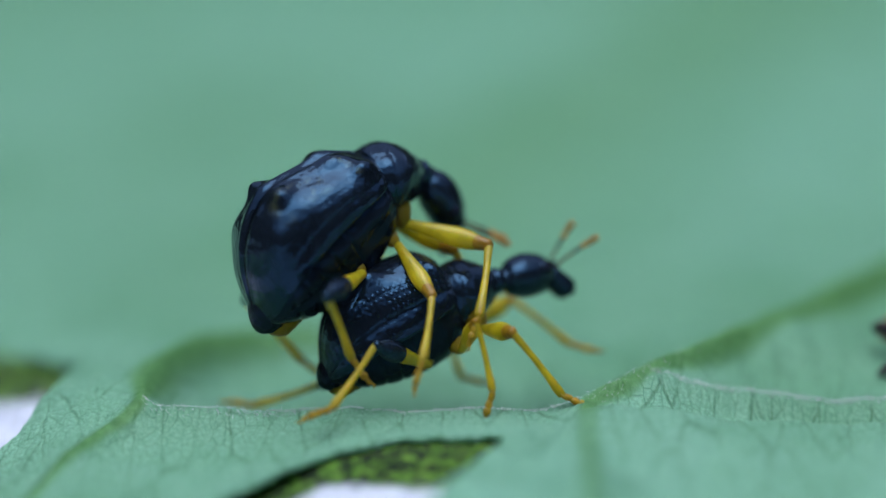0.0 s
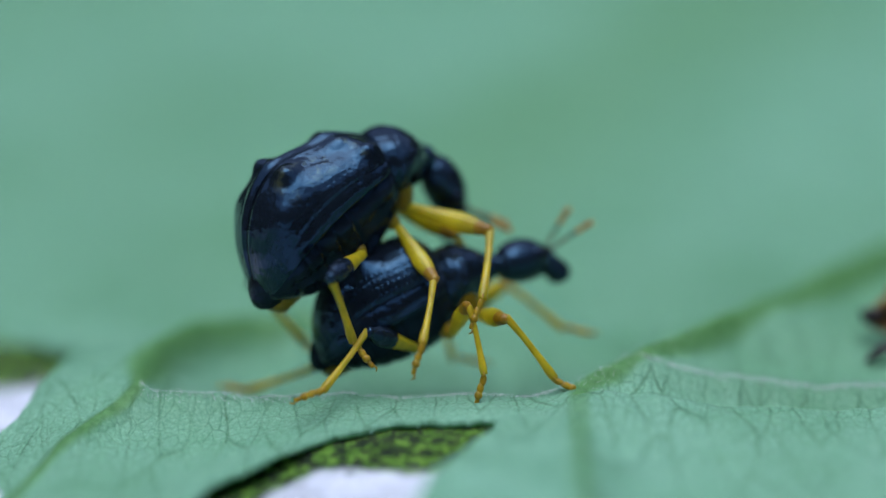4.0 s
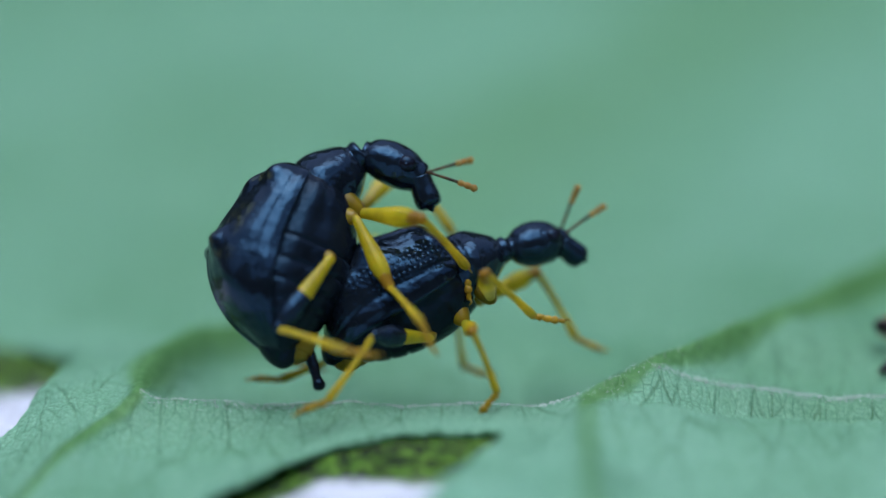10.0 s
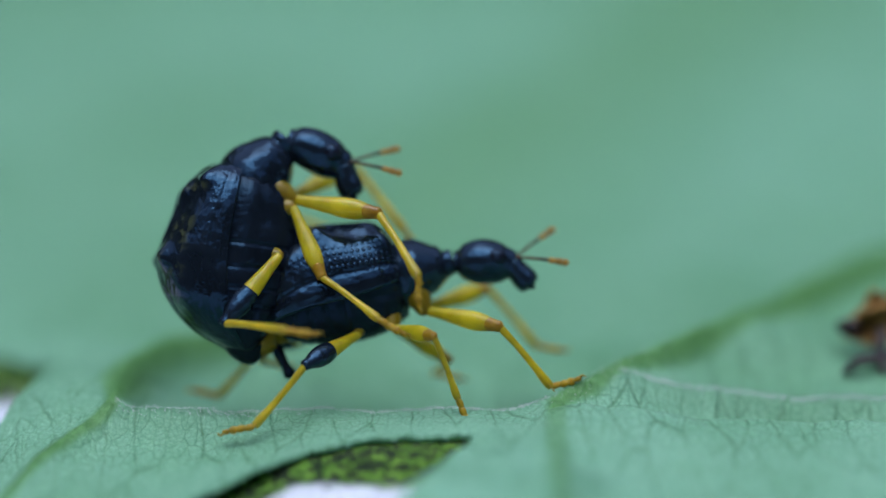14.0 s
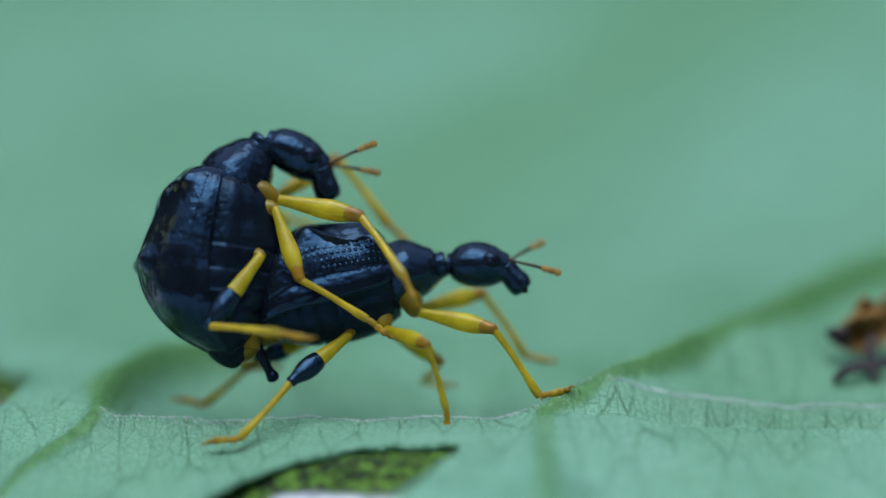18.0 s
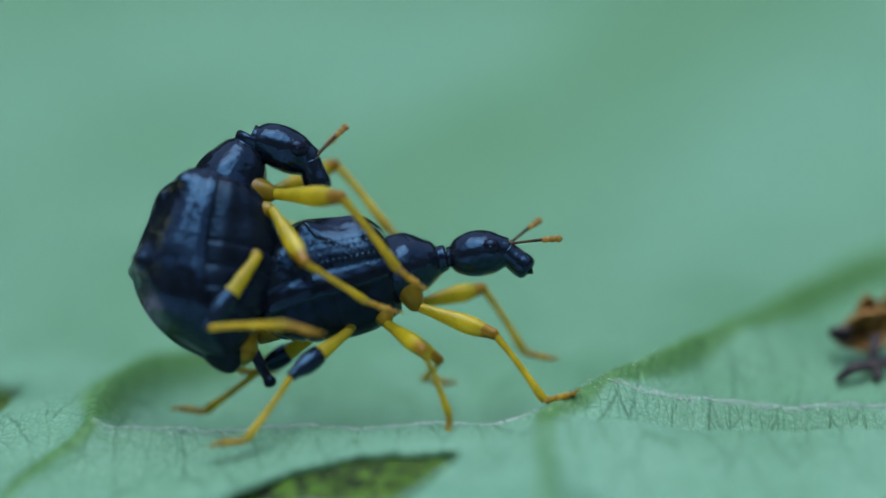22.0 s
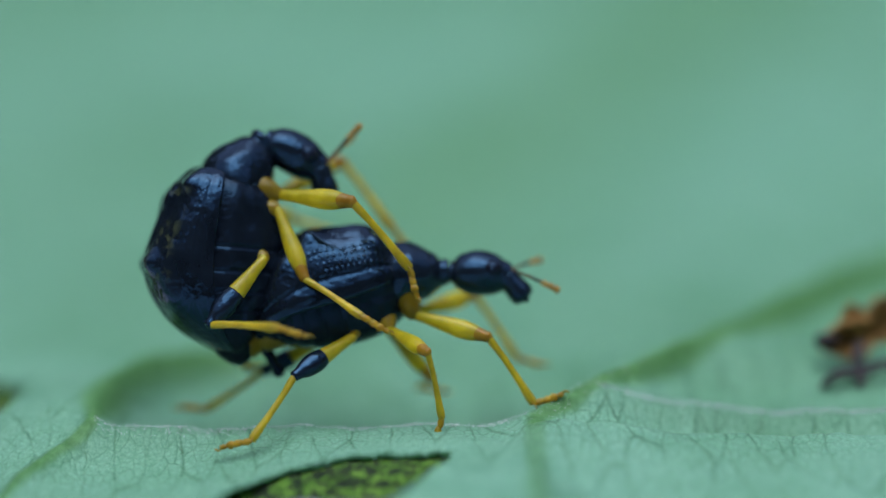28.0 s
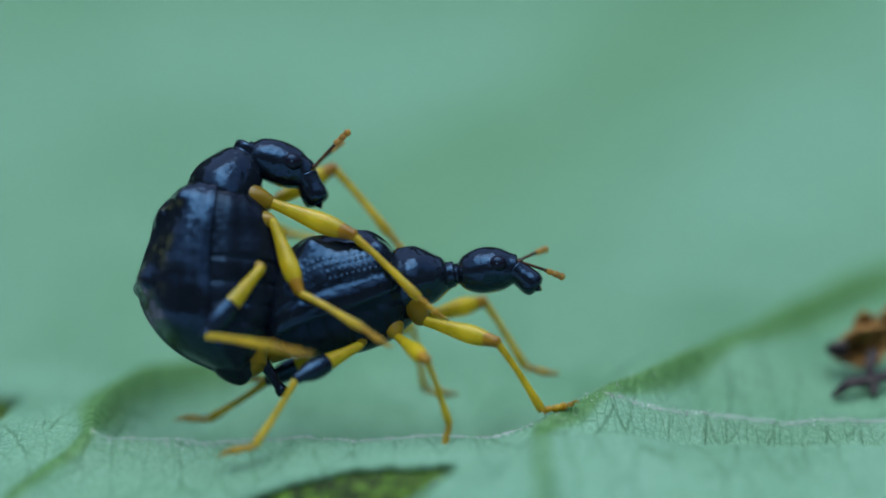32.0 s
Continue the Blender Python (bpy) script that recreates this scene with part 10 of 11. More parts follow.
    walk(UPPER_PARTS["tibia_mL"], [
        (0, mm(-0.507, 1.571, -1.989, -55.3, 24.8, -73.3)), (6, mm(-0.426, 1.5, -2.031, -52, 24.2, -70.9)),
        (7, mm(-0.099, 1.751, -1.625, -42.3, 30.9, -71)), (8, mm(-0.097, 1.754, -1.619, -42.3, 31, -71.1)),
        (8.6, mm(-0.094, 1.832, -1.477, -45, 36.7, -76.4)), (9, mm(-0.804, 2.067, -1.024, -79.1, 44.5, -84.1)),
        (9.8, mm(-0.791, 2.07, -0.996, -79.3, 44.9, -84.3)), (10, mm(-0.27, 1.991, -0.611, -65.5, 71.4, -83.5)),
        (10.15, mm(-0.806, 0.073, -2.196, 74.3, 18.8, 83.9)), (10.3, mm(0.37, 1.581, -1.235, -74.7, 70.8, -110.3)),
        (10.4, mm(-0.237, 1.977, -0.594, -64.9, 72.1, -83.5)), (10.5, mm(-0.751, 2.066, -0.742, -153.9, 57.4, -123.9)),
        (10.6, mm(-1.719, 0.212, -1.744, 72.1, 26.1, 81.2)), (10.7, mm(0.386, 1.567, -1.225, -75.5, 71.2, -111.2)),
        (10.8, mm(0.385, 1.569, -1.22, -75.5, 71, -111.1)), (10.9, mm(-0.226, 1.971, -0.587, -63.5, 72.3, -82.5)),
        (11, mm(-0.763, 2.065, -0.738, -153.6, 57.4, -123.4)), (11.1, mm(-0.219, 1.965, -0.57, -62.2, 73, -82)),
        (11.2, mm(0.393, 1.563, -1.21, -75.4, 71.5, -111.5)), (11.3, mm(0.399, 1.557, -1.209, -75.1, 71.9, -111.5)),
        (11.4, mm(-0.707, 2.078, -0.93, -76, 46.7, -83.9)), (11.6, mm(-0.767, 2.063, -0.73, -153.9, 57.4, -123.5)),
        (11.7, mm(-0.685, 2.079, -0.914, -75.9, 47.3, -84.4)), (11.8, mm(0.398, 1.562, -1.195, -74.9, 72.1, -111.9)),
        (12, mm(0.398, 1.562, -1.195, -74.9, 72.1, -111.9)), (12.3, mm(-0.193, 1.991, -1.064, -111.3, 56.3, -126.1)),
        (13, mm(-0.315, 2.02, -1.122, -109.9, 53.7, -121.2)), (14, mm(-0.55, 2.039, -1.229, -110.9, 48.3, -114.2)),
        (17, mm(-0.463, 2.035, -1.2, -110.4, 49.9, -116.4)), (18, mm(-0.424, 1.935, -1.489, -108.8, 52, -115.9)),
        (20, mm(-0.417, 1.933, -1.491, -108.5, 51.9, -115.8)), (22, mm(-0.239, 1.916, -1.421, -108.9, 55, -121.4)),
        (22.25, mm(-0.735, 1.852, -1.679, -154.3, 38.3, -131.9)), (22.4, mm(-0.215, 1.913, -1.407, -109.4, 55.5, -122.6)),
        (22.5, mm(-0.082, 1.878, -1.355, -93.7, 53.6, -106.8)), (22.62, mm(-0.24, 1.921, -1.41, -108.1, 55.6, -121.2)),
        (22.77, mm(-0.726, 1.853, -1.678, -154.3, 38.5, -132.1)), (23, mm(-0.03, 1.886, -1.25, -98.8, 60.8, -119.3)),
        (23.5, mm(-0.656, 1.95, -1.503, -114, 47.1, -113.6)), (24, mm(-0.669, 1.943, -1.519, -113.8, 47.1, -113.2)),
        (25, mm(-0.671, 1.941, -1.522, -113.9, 47.2, -113.3)), (28, mm(-0.671, 1.943, -1.519, -113.9, 47.2, -113.3)),
        (30, mm(-0.667, 1.945, -1.513, -114.1, 47.1, -113.5)), (32, mm(-0.364, 1.921, -1.49, -113, 52.4, -121.5)),])
    walk(UPPER_PARTS["tarsus_mL"], [
        (0, mm(-0.149, 0.379, -2.565, -45, 47.3, -55)), (6, mm(-0.017, 0.318, -2.594, -42.3, 44.7, -53.1)),
        (7, mm(0.285, 0.639, -2.33, -48.3, 60.7, -73.5)), (8, mm(0.285, 0.642, -2.326, -48.3, 60.8, -73.6)),
        (8.6, mm(0.165, 0.763, -2.296, -56.8, 64.9, -86.4)), (9, mm(-0.703, 1.095, -1.986, -71, 75.1, -74.1)),
        (9.8, mm(-0.694, 1.103, -1.964, -70.9, 75.2, -74)), (10, mm(-0.22, 1.556, -1.911, -111.2, 83.9, -129)),
        (10.15, mm(-0.667, 1.364, -2.638, -130.1, 82.2, -133)), (10.3, mm(0.214, 1.159, -2.53, -111.6, 79, -148.1)),
        (10.4, mm(-0.189, 1.559, -1.9, -111.7, 84, -130.1)), (10.5, mm(-1.164, 1.452, -1.897, -104.3, 69.2, -67.6)),
        (10.6, mm(-1.531, 1.43, -2.347, -141.4, 80.6, -144.2)), (10.7, mm(0.226, 1.154, -2.523, -111.6, 79, -148.2)),
        (10.8, mm(0.224, 1.153, -2.518, -111.9, 79, -148.4)), (10.9, mm(-0.172, 1.558, -1.894, -111.6, 84, -130.3)),
        (11, mm(-1.17, 1.448, -1.894, -104.5, 69.1, -67.7)), (11.1, mm(-0.164, 1.567, -1.881, -112.3, 83.9, -132)),
        (11.2, mm(0.234, 1.158, -2.511, -112, 79, -149)), (11.3, mm(0.242, 1.16, -2.513, -111.6, 79.1, -149)),
        (11.4, mm(-0.607, 1.143, -1.929, -69, 75.1, -75)), (11.6, mm(-1.176, 1.447, -1.885, -104.4, 69.1, -67.4)),
        (11.7, mm(-0.595, 1.153, -1.922, -68.7, 75.1, -75.4)), (11.8, mm(0.241, 1.17, -2.5, -112.3, 79.1, -150.2)),
        (12, mm(0.241, 1.17, -2.5, -112.3, 79.1, -150.2)), (12.3, mm(-0.642, 1.377, -2.205, -143.1, 73.7, -160.3)),
        (13, mm(-0.736, 1.325, -2.227, -142.6, 73.3, -156.5)), (14, mm(-0.924, 1.206, -2.253, -142.5, 72.5, -149.5)),
        (17, mm(-0.856, 1.243, -2.249, -142, 72.7, -151.3)), (18, mm(-0.792, 1.176, -2.571, -142.7, 72.2, -152.6)),
        (20, mm(-0.786, 1.17, -2.57, -142, 72.1, -152.2)), (22, mm(-0.649, 1.244, -2.544, -142.1, 72.6, -157)),
        (22.25, mm(-1.453, 1.05, -2.529, -136.1, 57.5, -107.5)), (22.4, mm(-0.633, 1.258, -2.538, -142.4, 72.7, -158)),
        (22.5, mm(-0.318, 1.099, -2.458, -128.4, 74, -142.7)), (22.62, mm(-0.642, 1.257, -2.541, -142.4, 72.7, -157.8)),
        (22.77, mm(-1.445, 1.056, -2.532, -136, 57.6, -107.5)), (23, mm(-0.357, 1.303, -2.448, -125.2, 77.5, -146.6)),
        (23.5, mm(-1.03, 1.095, -2.507, -145.7, 70.4, -149.7)), (24, mm(-1.037, 1.084, -2.523, -145.6, 70.3, -149.3)),
        (25, mm(-1.04, 1.085, -2.528, -145.7, 70.3, -149.4)), (28, mm(-1.04, 1.086, -2.525, -145.8, 70.3, -149.5)),
        (30, mm(-1.04, 1.09, -2.518, -145.8, 70.3, -149.6)), (32, mm(-0.801, 1.208, -2.577, -148.9, 69.1, -160.8)),])
    walk(UPPER_PARTS["femur_hR"], [
        (0, mm(-1.56, -0.888, -0.696, -170.3, -27.4, -138.3)), (6, mm(-1.56, -0.888, -0.696, -164, -24.1, -137.9)),
        (7, mm(-1.56, -0.888, -0.696, 178.9, -26.9, -156.4)), (8, mm(-1.56, -0.888, -0.696, 179.1, -26.7, -156.6)),
        (8.6, mm(-1.56, -0.888, -0.696, 179.9, -30.3, -171.9)), (9, mm(-1.56, -0.888, -0.696, 136.5, -40.8, -118.8)),
        (9.8, mm(-1.56, -0.888, -0.696, 134.5, -41.2, -117.8)), (10, mm(-1.56, -0.888, -0.696, 180, -21.1, 177.6)),
        (10.15, mm(-1.56, -0.888, -0.696, -174.2, -2.2, -147.5)), (10.3, mm(-1.56, -0.888, -0.696, 147.3, -42.9, -173.1)),
        (10.4, mm(-1.56, -0.888, -0.696, -179.7, -20.8, 176)), (10.5, mm(-1.56, -0.888, -0.696, -164.2, -19.8, -130.4)),
        (10.6, mm(-1.56, -0.888, -0.696, -176.2, -8.8, -167.7)), (10.7, mm(-1.56, -0.888, -0.696, 147.9, -43.3, -173.9)),
        (10.8, mm(-1.56, -0.888, -0.696, 147.1, -42.8, -172.7)), (10.9, mm(-1.56, -0.888, -0.696, -179.5, -20.8, 175.1)),
        (11, mm(-1.56, -0.888, -0.696, -164.3, -19.9, -130.2)), (11.1, mm(-1.56, -0.888, -0.696, -179.5, -20.9, 174.2)),
        (11.2, mm(-1.56, -0.888, -0.696, 147.7, -42.4, -173.8)), (11.3, mm(-1.56, -0.888, -0.696, 147.6, -41.9, -173.9)),
        (11.4, mm(-1.56, -0.888, -0.696, 139.1, -38.7, -122)), (11.6, mm(-1.56, -0.888, -0.696, -164.5, -20, -129.5)),
        (11.7, mm(-1.56, -0.888, -0.696, 140.8, -37.6, -123)), (11.8, mm(-1.56, -0.888, -0.696, -79.7, -32, -128.6)),
        (12, mm(-1.56, -0.888, -0.696, -79.7, -32, -128.6)), (12.3, mm(-1.56, -0.888, -0.696, -177.9, -32.2, 175.5)),
        (13, mm(-1.56, -0.888, -0.696, -177.7, -28, -179)), (14, mm(-1.56, -0.888, -0.696, -179.6, -35.1, -172)),
        (17, mm(-1.56, -0.888, -0.696, -179.2, -34.1, -174.8)), (18, mm(-1.56, -0.888, -0.696, -178.5, -33.3, -176.2)),
        (20, mm(-1.56, -0.888, -0.696, -175.9, -24.8, -177)), (22, mm(-1.56, -0.888, -0.696, -178.5, -31.8, 179.3)),
        (22.25, mm(-1.56, -0.888, -0.696, -164.4, -32.1, -141)), (22.4, mm(-1.56, -0.888, -0.696, -178.2, -31.8, 178.1)),
        (22.5, mm(-1.56, -0.888, -0.696, 102, -32.2, -107.7)), (22.62, mm(-1.56, -0.888, -0.696, -178.2, -31.7, 178.2)),
        (22.77, mm(-1.56, -0.888, -0.696, -164.3, -32, -141.3)), (23, mm(-1.56, -0.888, -0.696, -179.4, -32, 173.3)),
        (23.5, mm(-1.56, -0.888, -0.696, -179.3, -38.4, -171)), (24, mm(-1.56, -0.888, -0.696, -179.1, -37.9, -170.8)),
        (25, mm(-1.56, -0.888, -0.696, -179.4, -37.9, -170.4)), (28, mm(-1.56, -0.888, -0.696, -179.4, -37.9, -170.3)),
        (30, mm(-1.56, -0.888, -0.696, -179.4, -37.8, -170.3)), (32, mm(-1.56, -0.888, -0.696, 178.6, -40, -176.4)),])
    walk(UPPER_PARTS["tibia_hR"], [
        (0, mm(-2.61, -1.823, 0.034, 149.2, 70.2, 119.3)), (6, mm(-2.633, -1.858, -0.049, 148, 73.6, 119)),
        (7, mm(-2.855, -1.453, 0.02, 114.3, 66.7, 79.8)), (8, mm(-2.859, -1.45, 0.015, 114.1, 66.5, 79.5)),
        (8.6, mm(-2.914, -1.08, 0.104, 124.6, 63.1, 83.6)), (9, mm(-2.138, -1.94, 0.338, 139.8, 60, 126.2)),
        (9.8, mm(-2.116, -1.943, 0.347, 139.1, 59.9, 125.4)), (10, mm(-3.037, -0.825, -0.126, -89.4, 47.5, -107.2)),
        (10.15, mm(-2.895, -1.739, -0.635, -83.9, 51.8, -87.3)), (10.3, mm(-2.713, -1.028, 0.381, 105.7, 60.1, 65.2)),
        (10.4, mm(-3.037, -0.785, -0.133, -90, 47.1, -108.3)), (10.5, mm(-2.525, -2.023, -0.159, -50.3, 23.1, -18.8)),
        (10.6, mm(-3.09, -1.221, -0.453, -122.4, 45.4, -119.1)), (10.7, mm(-2.707, -1.011, 0.39, 105.8, 60.6, 65.3)),
        (10.8, mm(-2.713, -1.035, 0.38, 106.5, 59.9, 65.8)), (10.9, mm(-3.035, -0.761, -0.133, -90.4, 46.9, -109)),
        (11, mm(-2.521, -2.026, -0.158, -50.1, 23, -18.5)), (11.1, mm(-3.032, -0.737, -0.13, -90.1, 47.7, -109.6)),
        (11.2, mm(-2.722, -1.015, 0.373, 105.8, 59.7, 64.7)), (11.3, mm(-2.732, -1.014, 0.361, 105.4, 58.9, 64)),
        (11.4, mm(-2.216, -1.936, 0.294, 133.7, 57.5, 116.6)), (11.6, mm(-2.508, -2.036, -0.155, -50, 23, -18.2)),
        (11.7, mm(-2.244, -1.94, 0.271, 132.5, 56.5, 114.4)), (11.8, mm(-2.398, -1.937, 0.144, 112.3, 52.4, 91.9)),
        (12, mm(-2.398, -1.937, 0.144, 112.3, 52.4, 91.9)), (12.3, mm(-2.896, -0.784, 0.148, -93.6, 35.3, -108.8)),
        (13, mm(-2.958, -0.912, 0.049, -97.3, 37.4, -108.4)), (14, mm(-2.843, -1.069, 0.215, -90.9, 37.1, -96.4)),
        (17, mm(-2.867, -1.007, 0.191, -92, 36.1, -99.7)), (18, mm(-2.881, -0.976, 0.173, -90.8, 46.7, -99.4)),
        (20, mm(-2.996, -0.964, -0.031, -89.5, 45.7, -98.7)), (22, mm(-2.907, -0.871, 0.138, -76.4, 58.2, -91.1)),
        (22.25, mm(-2.603, -1.732, 0.146, -76.9, 22.5, -46.9)), (22.4, mm(-2.905, -0.843, 0.139, -76.7, 58.6, -91.9)),
        (22.5, mm(-1.967, -2.165, 0.148, 113.1, 62.9, 95.3)), (22.62, mm(-2.908, -0.846, 0.136, -76.2, 58.4, -91.3)),
        (22.77, mm(-2.609, -1.727, 0.144, -77.3, 22.9, -47.3)), (23, mm(-2.894, -0.731, 0.144, -93.5, 40.3, -113.6)),
        (23.5, mm(-2.786, -1.082, 0.288, -87.8, 42.7, -90.9)), (24, mm(-2.794, -1.089, 0.277, -88.7, 42.3, -91.4)),
        (25, mm(-2.792, -1.096, 0.277, -89.4, 42.6, -91.9)), (28, mm(-2.792, -1.098, 0.277, -89.4, 42.8, -91.9)),
        (30, mm(-2.795, -1.098, 0.274, -89, 43, -91.7)), (32, mm(-2.771, -0.964, 0.322, -101.1, 46.6, -109.9)),])
    walk(UPPER_PARTS["tarsus_hR"], [
        (0, mm(-2.863, -1.371, -1.407, -89, 61.4, -107.7)), (6, mm(-2.842, -1.479, -1.518, -82.6, 61.1, -101.8)),
        (7, mm(-2.748, -0.858, -1.386, -93, 68.5, -122.2)), (8, mm(-2.748, -0.851, -1.389, -93.1, 68.6, -122.5)),
        (8.6, mm(-2.836, -0.391, -1.261, -108.4, 68.1, -141.9)), (9, mm(-2.589, -1.322, -0.988, -96.4, 75.8, -100.3)),
        (9.8, mm(-2.56, -1.318, -0.979, -96.5, 75.9, -100.4)), (10, mm(-3.342, -1.813, -1.256, -32.4, 79.3, -49.6)),
        (10.15, mm(-2.851, -2.684, -1.839, -43.6, 81.4, -45.9)), (10.3, mm(-2.393, -0.336, -0.946, -109.6, 79.1, -146.1)),
        (10.4, mm(-3.364, -1.775, -1.254, -31.7, 79.4, -49.5)), (10.5, mm(-1.192, -2.477, -0.76, -39, 56.9, 3.6)),
        (10.6, mm(-3.613, -2.16, -1.543, -56.4, 83, -58.6)), (10.7, mm(-2.393, -0.328, -0.945, -109.6, 79.1, -146.2)),
        (10.8, mm(-2.398, -0.334, -0.944, -109.9, 79.1, -146.3)), (10.9, mm(-3.375, -1.75, -1.252, -31.8, 79.3, -50)),
        (11, mm(-1.185, -2.474, -0.755, -39.1, 56.9, 3.6)), (11.1, mm(-3.378, -1.708, -1.262, -32, 79.4, -51.1)),
        (11.2, mm(-2.392, -0.315, -0.948, -110, 79.2, -146.9)), (11.3, mm(-2.386, -0.305, -0.95, -109.5, 79.3, -146.8)),
        (11.4, mm(-2.584, -1.199, -0.997, -94.6, 76, -101.3)), (11.6, mm(-1.169, -2.475, -0.754, -39.1, 56.9, 3.8)),
        (11.7, mm(-2.593, -1.171, -1.006, -94.2, 76.1, -101.7)), (11.8, mm(-2.43, -1.003, -1.068, -168.8, 73.8, 160.4)),
        (12, mm(-2.43, -1.003, -1.068, -168.8, 73.8, 160.4)), (12.3, mm(-3.298, -1.967, -0.737, -85.8, 80.3, -101.9)),
        (13, mm(-3.341, -2.066, -0.882, -80, 79.8, -92.7)), (14, mm(-2.98, -2.283, -0.707, -91.1, 79.4, -96.9)),
        (17, mm(-3.075, -2.227, -0.71, -89.8, 79.3, -98)), (18, mm(-3.053, -2.012, -0.941, -108.8, 78.6, -117.9)),
        (20, mm(-3.158, -2.022, -1.126, -60.6, 77.2, -69.2)), (22, mm(-2.922, -1.678, -1.163, -131.7, 75.7, -146.4)),
        (22.25, mm(-1.636, -2.765, -0.44, -71.7, 66.4, -37.1)), (22.4, mm(-2.932, -1.64, -1.168, -132, 75.8, -147.3)),
        (22.5, mm(-2.031, -1.471, -1.216, -125.3, 74.7, -139.5)), (22.62, mm(-2.925, -1.649, -1.168, -132, 75.8, -147.1)),
        (22.77, mm(-1.651, -2.764, -0.451, -71.5, 66.3, -37.1)), (23, mm(-3.36, -1.801, -0.847, -119.9, 78.2, -141.3)),
        (23.5, mm(-2.803, -2.207, -0.751, -137.5, 73.6, -141.1)), (24, mm(-2.822, -2.221, -0.754, -137.4, 73.6, -140.8)),
        (25, mm(-2.83, -2.222, -0.76, -137.5, 73.6, -140.8)), (28, mm(-2.83, -2.221, -0.764, -137.5, 73.6, -140.9)),
        (30, mm(-2.827, -2.218, -0.77, -137.6, 73.6, -141)), (32, mm(-3.129, -1.953, -0.791, -131.8, 75.4, -143.1)),])
    walk(UPPER_PARTS["femur_hL"], [
        (0, mm(-1.56, 0.888, -0.696, -150.9, 3.4, 142.3)), (6, mm(-1.56, 0.888, -0.696, -153.3, 10.3, 143.4)),
        (7, mm(-1.56, 0.888, -0.696, -153.6, -1.9, 116.3)), (8, mm(-1.56, 0.888, -0.696, -153.5, -2.1, 116.1)),
        (8.6, mm(-1.56, 0.888, -0.696, -149.9, -15.2, 117)), (9, mm(-1.56, 0.888, -0.696, -179.7, -31.3, -160.1)),
        (9.8, mm(-1.56, 0.888, -0.696, 179.6, -31.5, -159)), (10, mm(-1.56, 0.888, -0.696, 179.1, -35.9, 171.9)),
        (10.15, mm(-1.56, 0.888, -0.696, -179.7, -12.4, -155.4)), (10.3, mm(-1.56, 0.888, -0.696, -160.5, -36.1, 125.1)),
        (10.4, mm(-1.56, 0.888, -0.696, 179.2, -35.7, 171.1)), (10.5, mm(-1.56, 0.888, -0.696, -160.2, -13.1, -142.4)),
        (10.6, mm(-1.56, 0.888, -0.696, -177.7, -24.4, -174.5)), (10.7, mm(-1.56, 0.888, -0.696, -160.4, -36.2, 124.8)),
        (10.8, mm(-1.56, 0.888, -0.696, -160.4, -36.6, 125.1)), (10.9, mm(-1.56, 0.888, -0.696, 179.6, -36.3, 169.8)),
        (11, mm(-1.56, 0.888, -0.696, -160.3, -13.1, -141.9)), (11.1, mm(-1.56, 0.888, -0.696, -180, -36.2, 168.2)),
        (11.2, mm(-1.56, 0.888, -0.696, -159.8, -36.7, 123.6)), (11.3, mm(-1.56, 0.888, -0.696, -159.2, -36.6, 122.1)),
        (11.4, mm(-1.56, 0.888, -0.696, 179.9, -31.6, -162.7)), (11.6, mm(-1.56, 0.888, -0.696, -160.4, -13.4, -141.5)),
        (11.7, mm(-1.56, 0.888, -0.696, -179.8, -31.4, -163.8)), (11.8, mm(-1.56, 0.888, -0.696, -159.1, -36.8, 121.5)),
        (12, mm(-1.56, 0.888, -0.696, -159.1, -36.8, 121.5)), (12.3, mm(-1.56, 0.888, -0.696, -177.8, -27.1, 178.4)),
        (13, mm(-1.56, 0.888, -0.696, -179.1, -26.2, -174.5)), (14, mm(-1.56, 0.888, -0.696, 178.3, -26.4, -161.2)),
        (17, mm(-1.56, 0.888, -0.696, 179.3, -26.4, -166.2)), (18, mm(-1.56, 0.888, -0.696, -179.1, -21.4, -164.8)),
        (20, mm(-1.56, 0.888, -0.696, -179.2, -22, -165.6)), (22, mm(-1.56, 0.888, -0.696, -177.6, -21.8, -175.2)),
        (22.25, mm(-1.56, 0.888, -0.696, -157.8, -14.1, -153.1)), (22.4, mm(-1.56, 0.888, -0.696, -177.3, -21.9, -176.9)),
        (22.5, mm(-1.56, 0.888, -0.696, 179.5, -35.2, -175.4)), (22.62, mm(-1.56, 0.888, -0.696, -177.3, -21.9, -176.7)),
        (22.77, mm(-1.56, 0.888, -0.696, -157.7, -13.8, -153.5)), (23, mm(-1.56, 0.888, -0.696, -173.9, -17.1, 169.4)),
        (23.5, mm(-1.56, 0.888, -0.696, 177.1, -26.5, -155.7)), (24, mm(-1.56, 0.888, -0.696, 177.2, -26.3, -155.5)),
        (25, mm(-1.56, 0.888, -0.696, 177.3, -26.3, -155.6)), (28, mm(-1.56, 0.888, -0.696, 177.4, -26.2, -155.6)),
        (30, mm(-1.56, 0.888, -0.696, 177.3, -26.3, -155.7)), (32, mm(-1.56, 0.888, -0.696, 178.7, -30.6, -170.8)),])
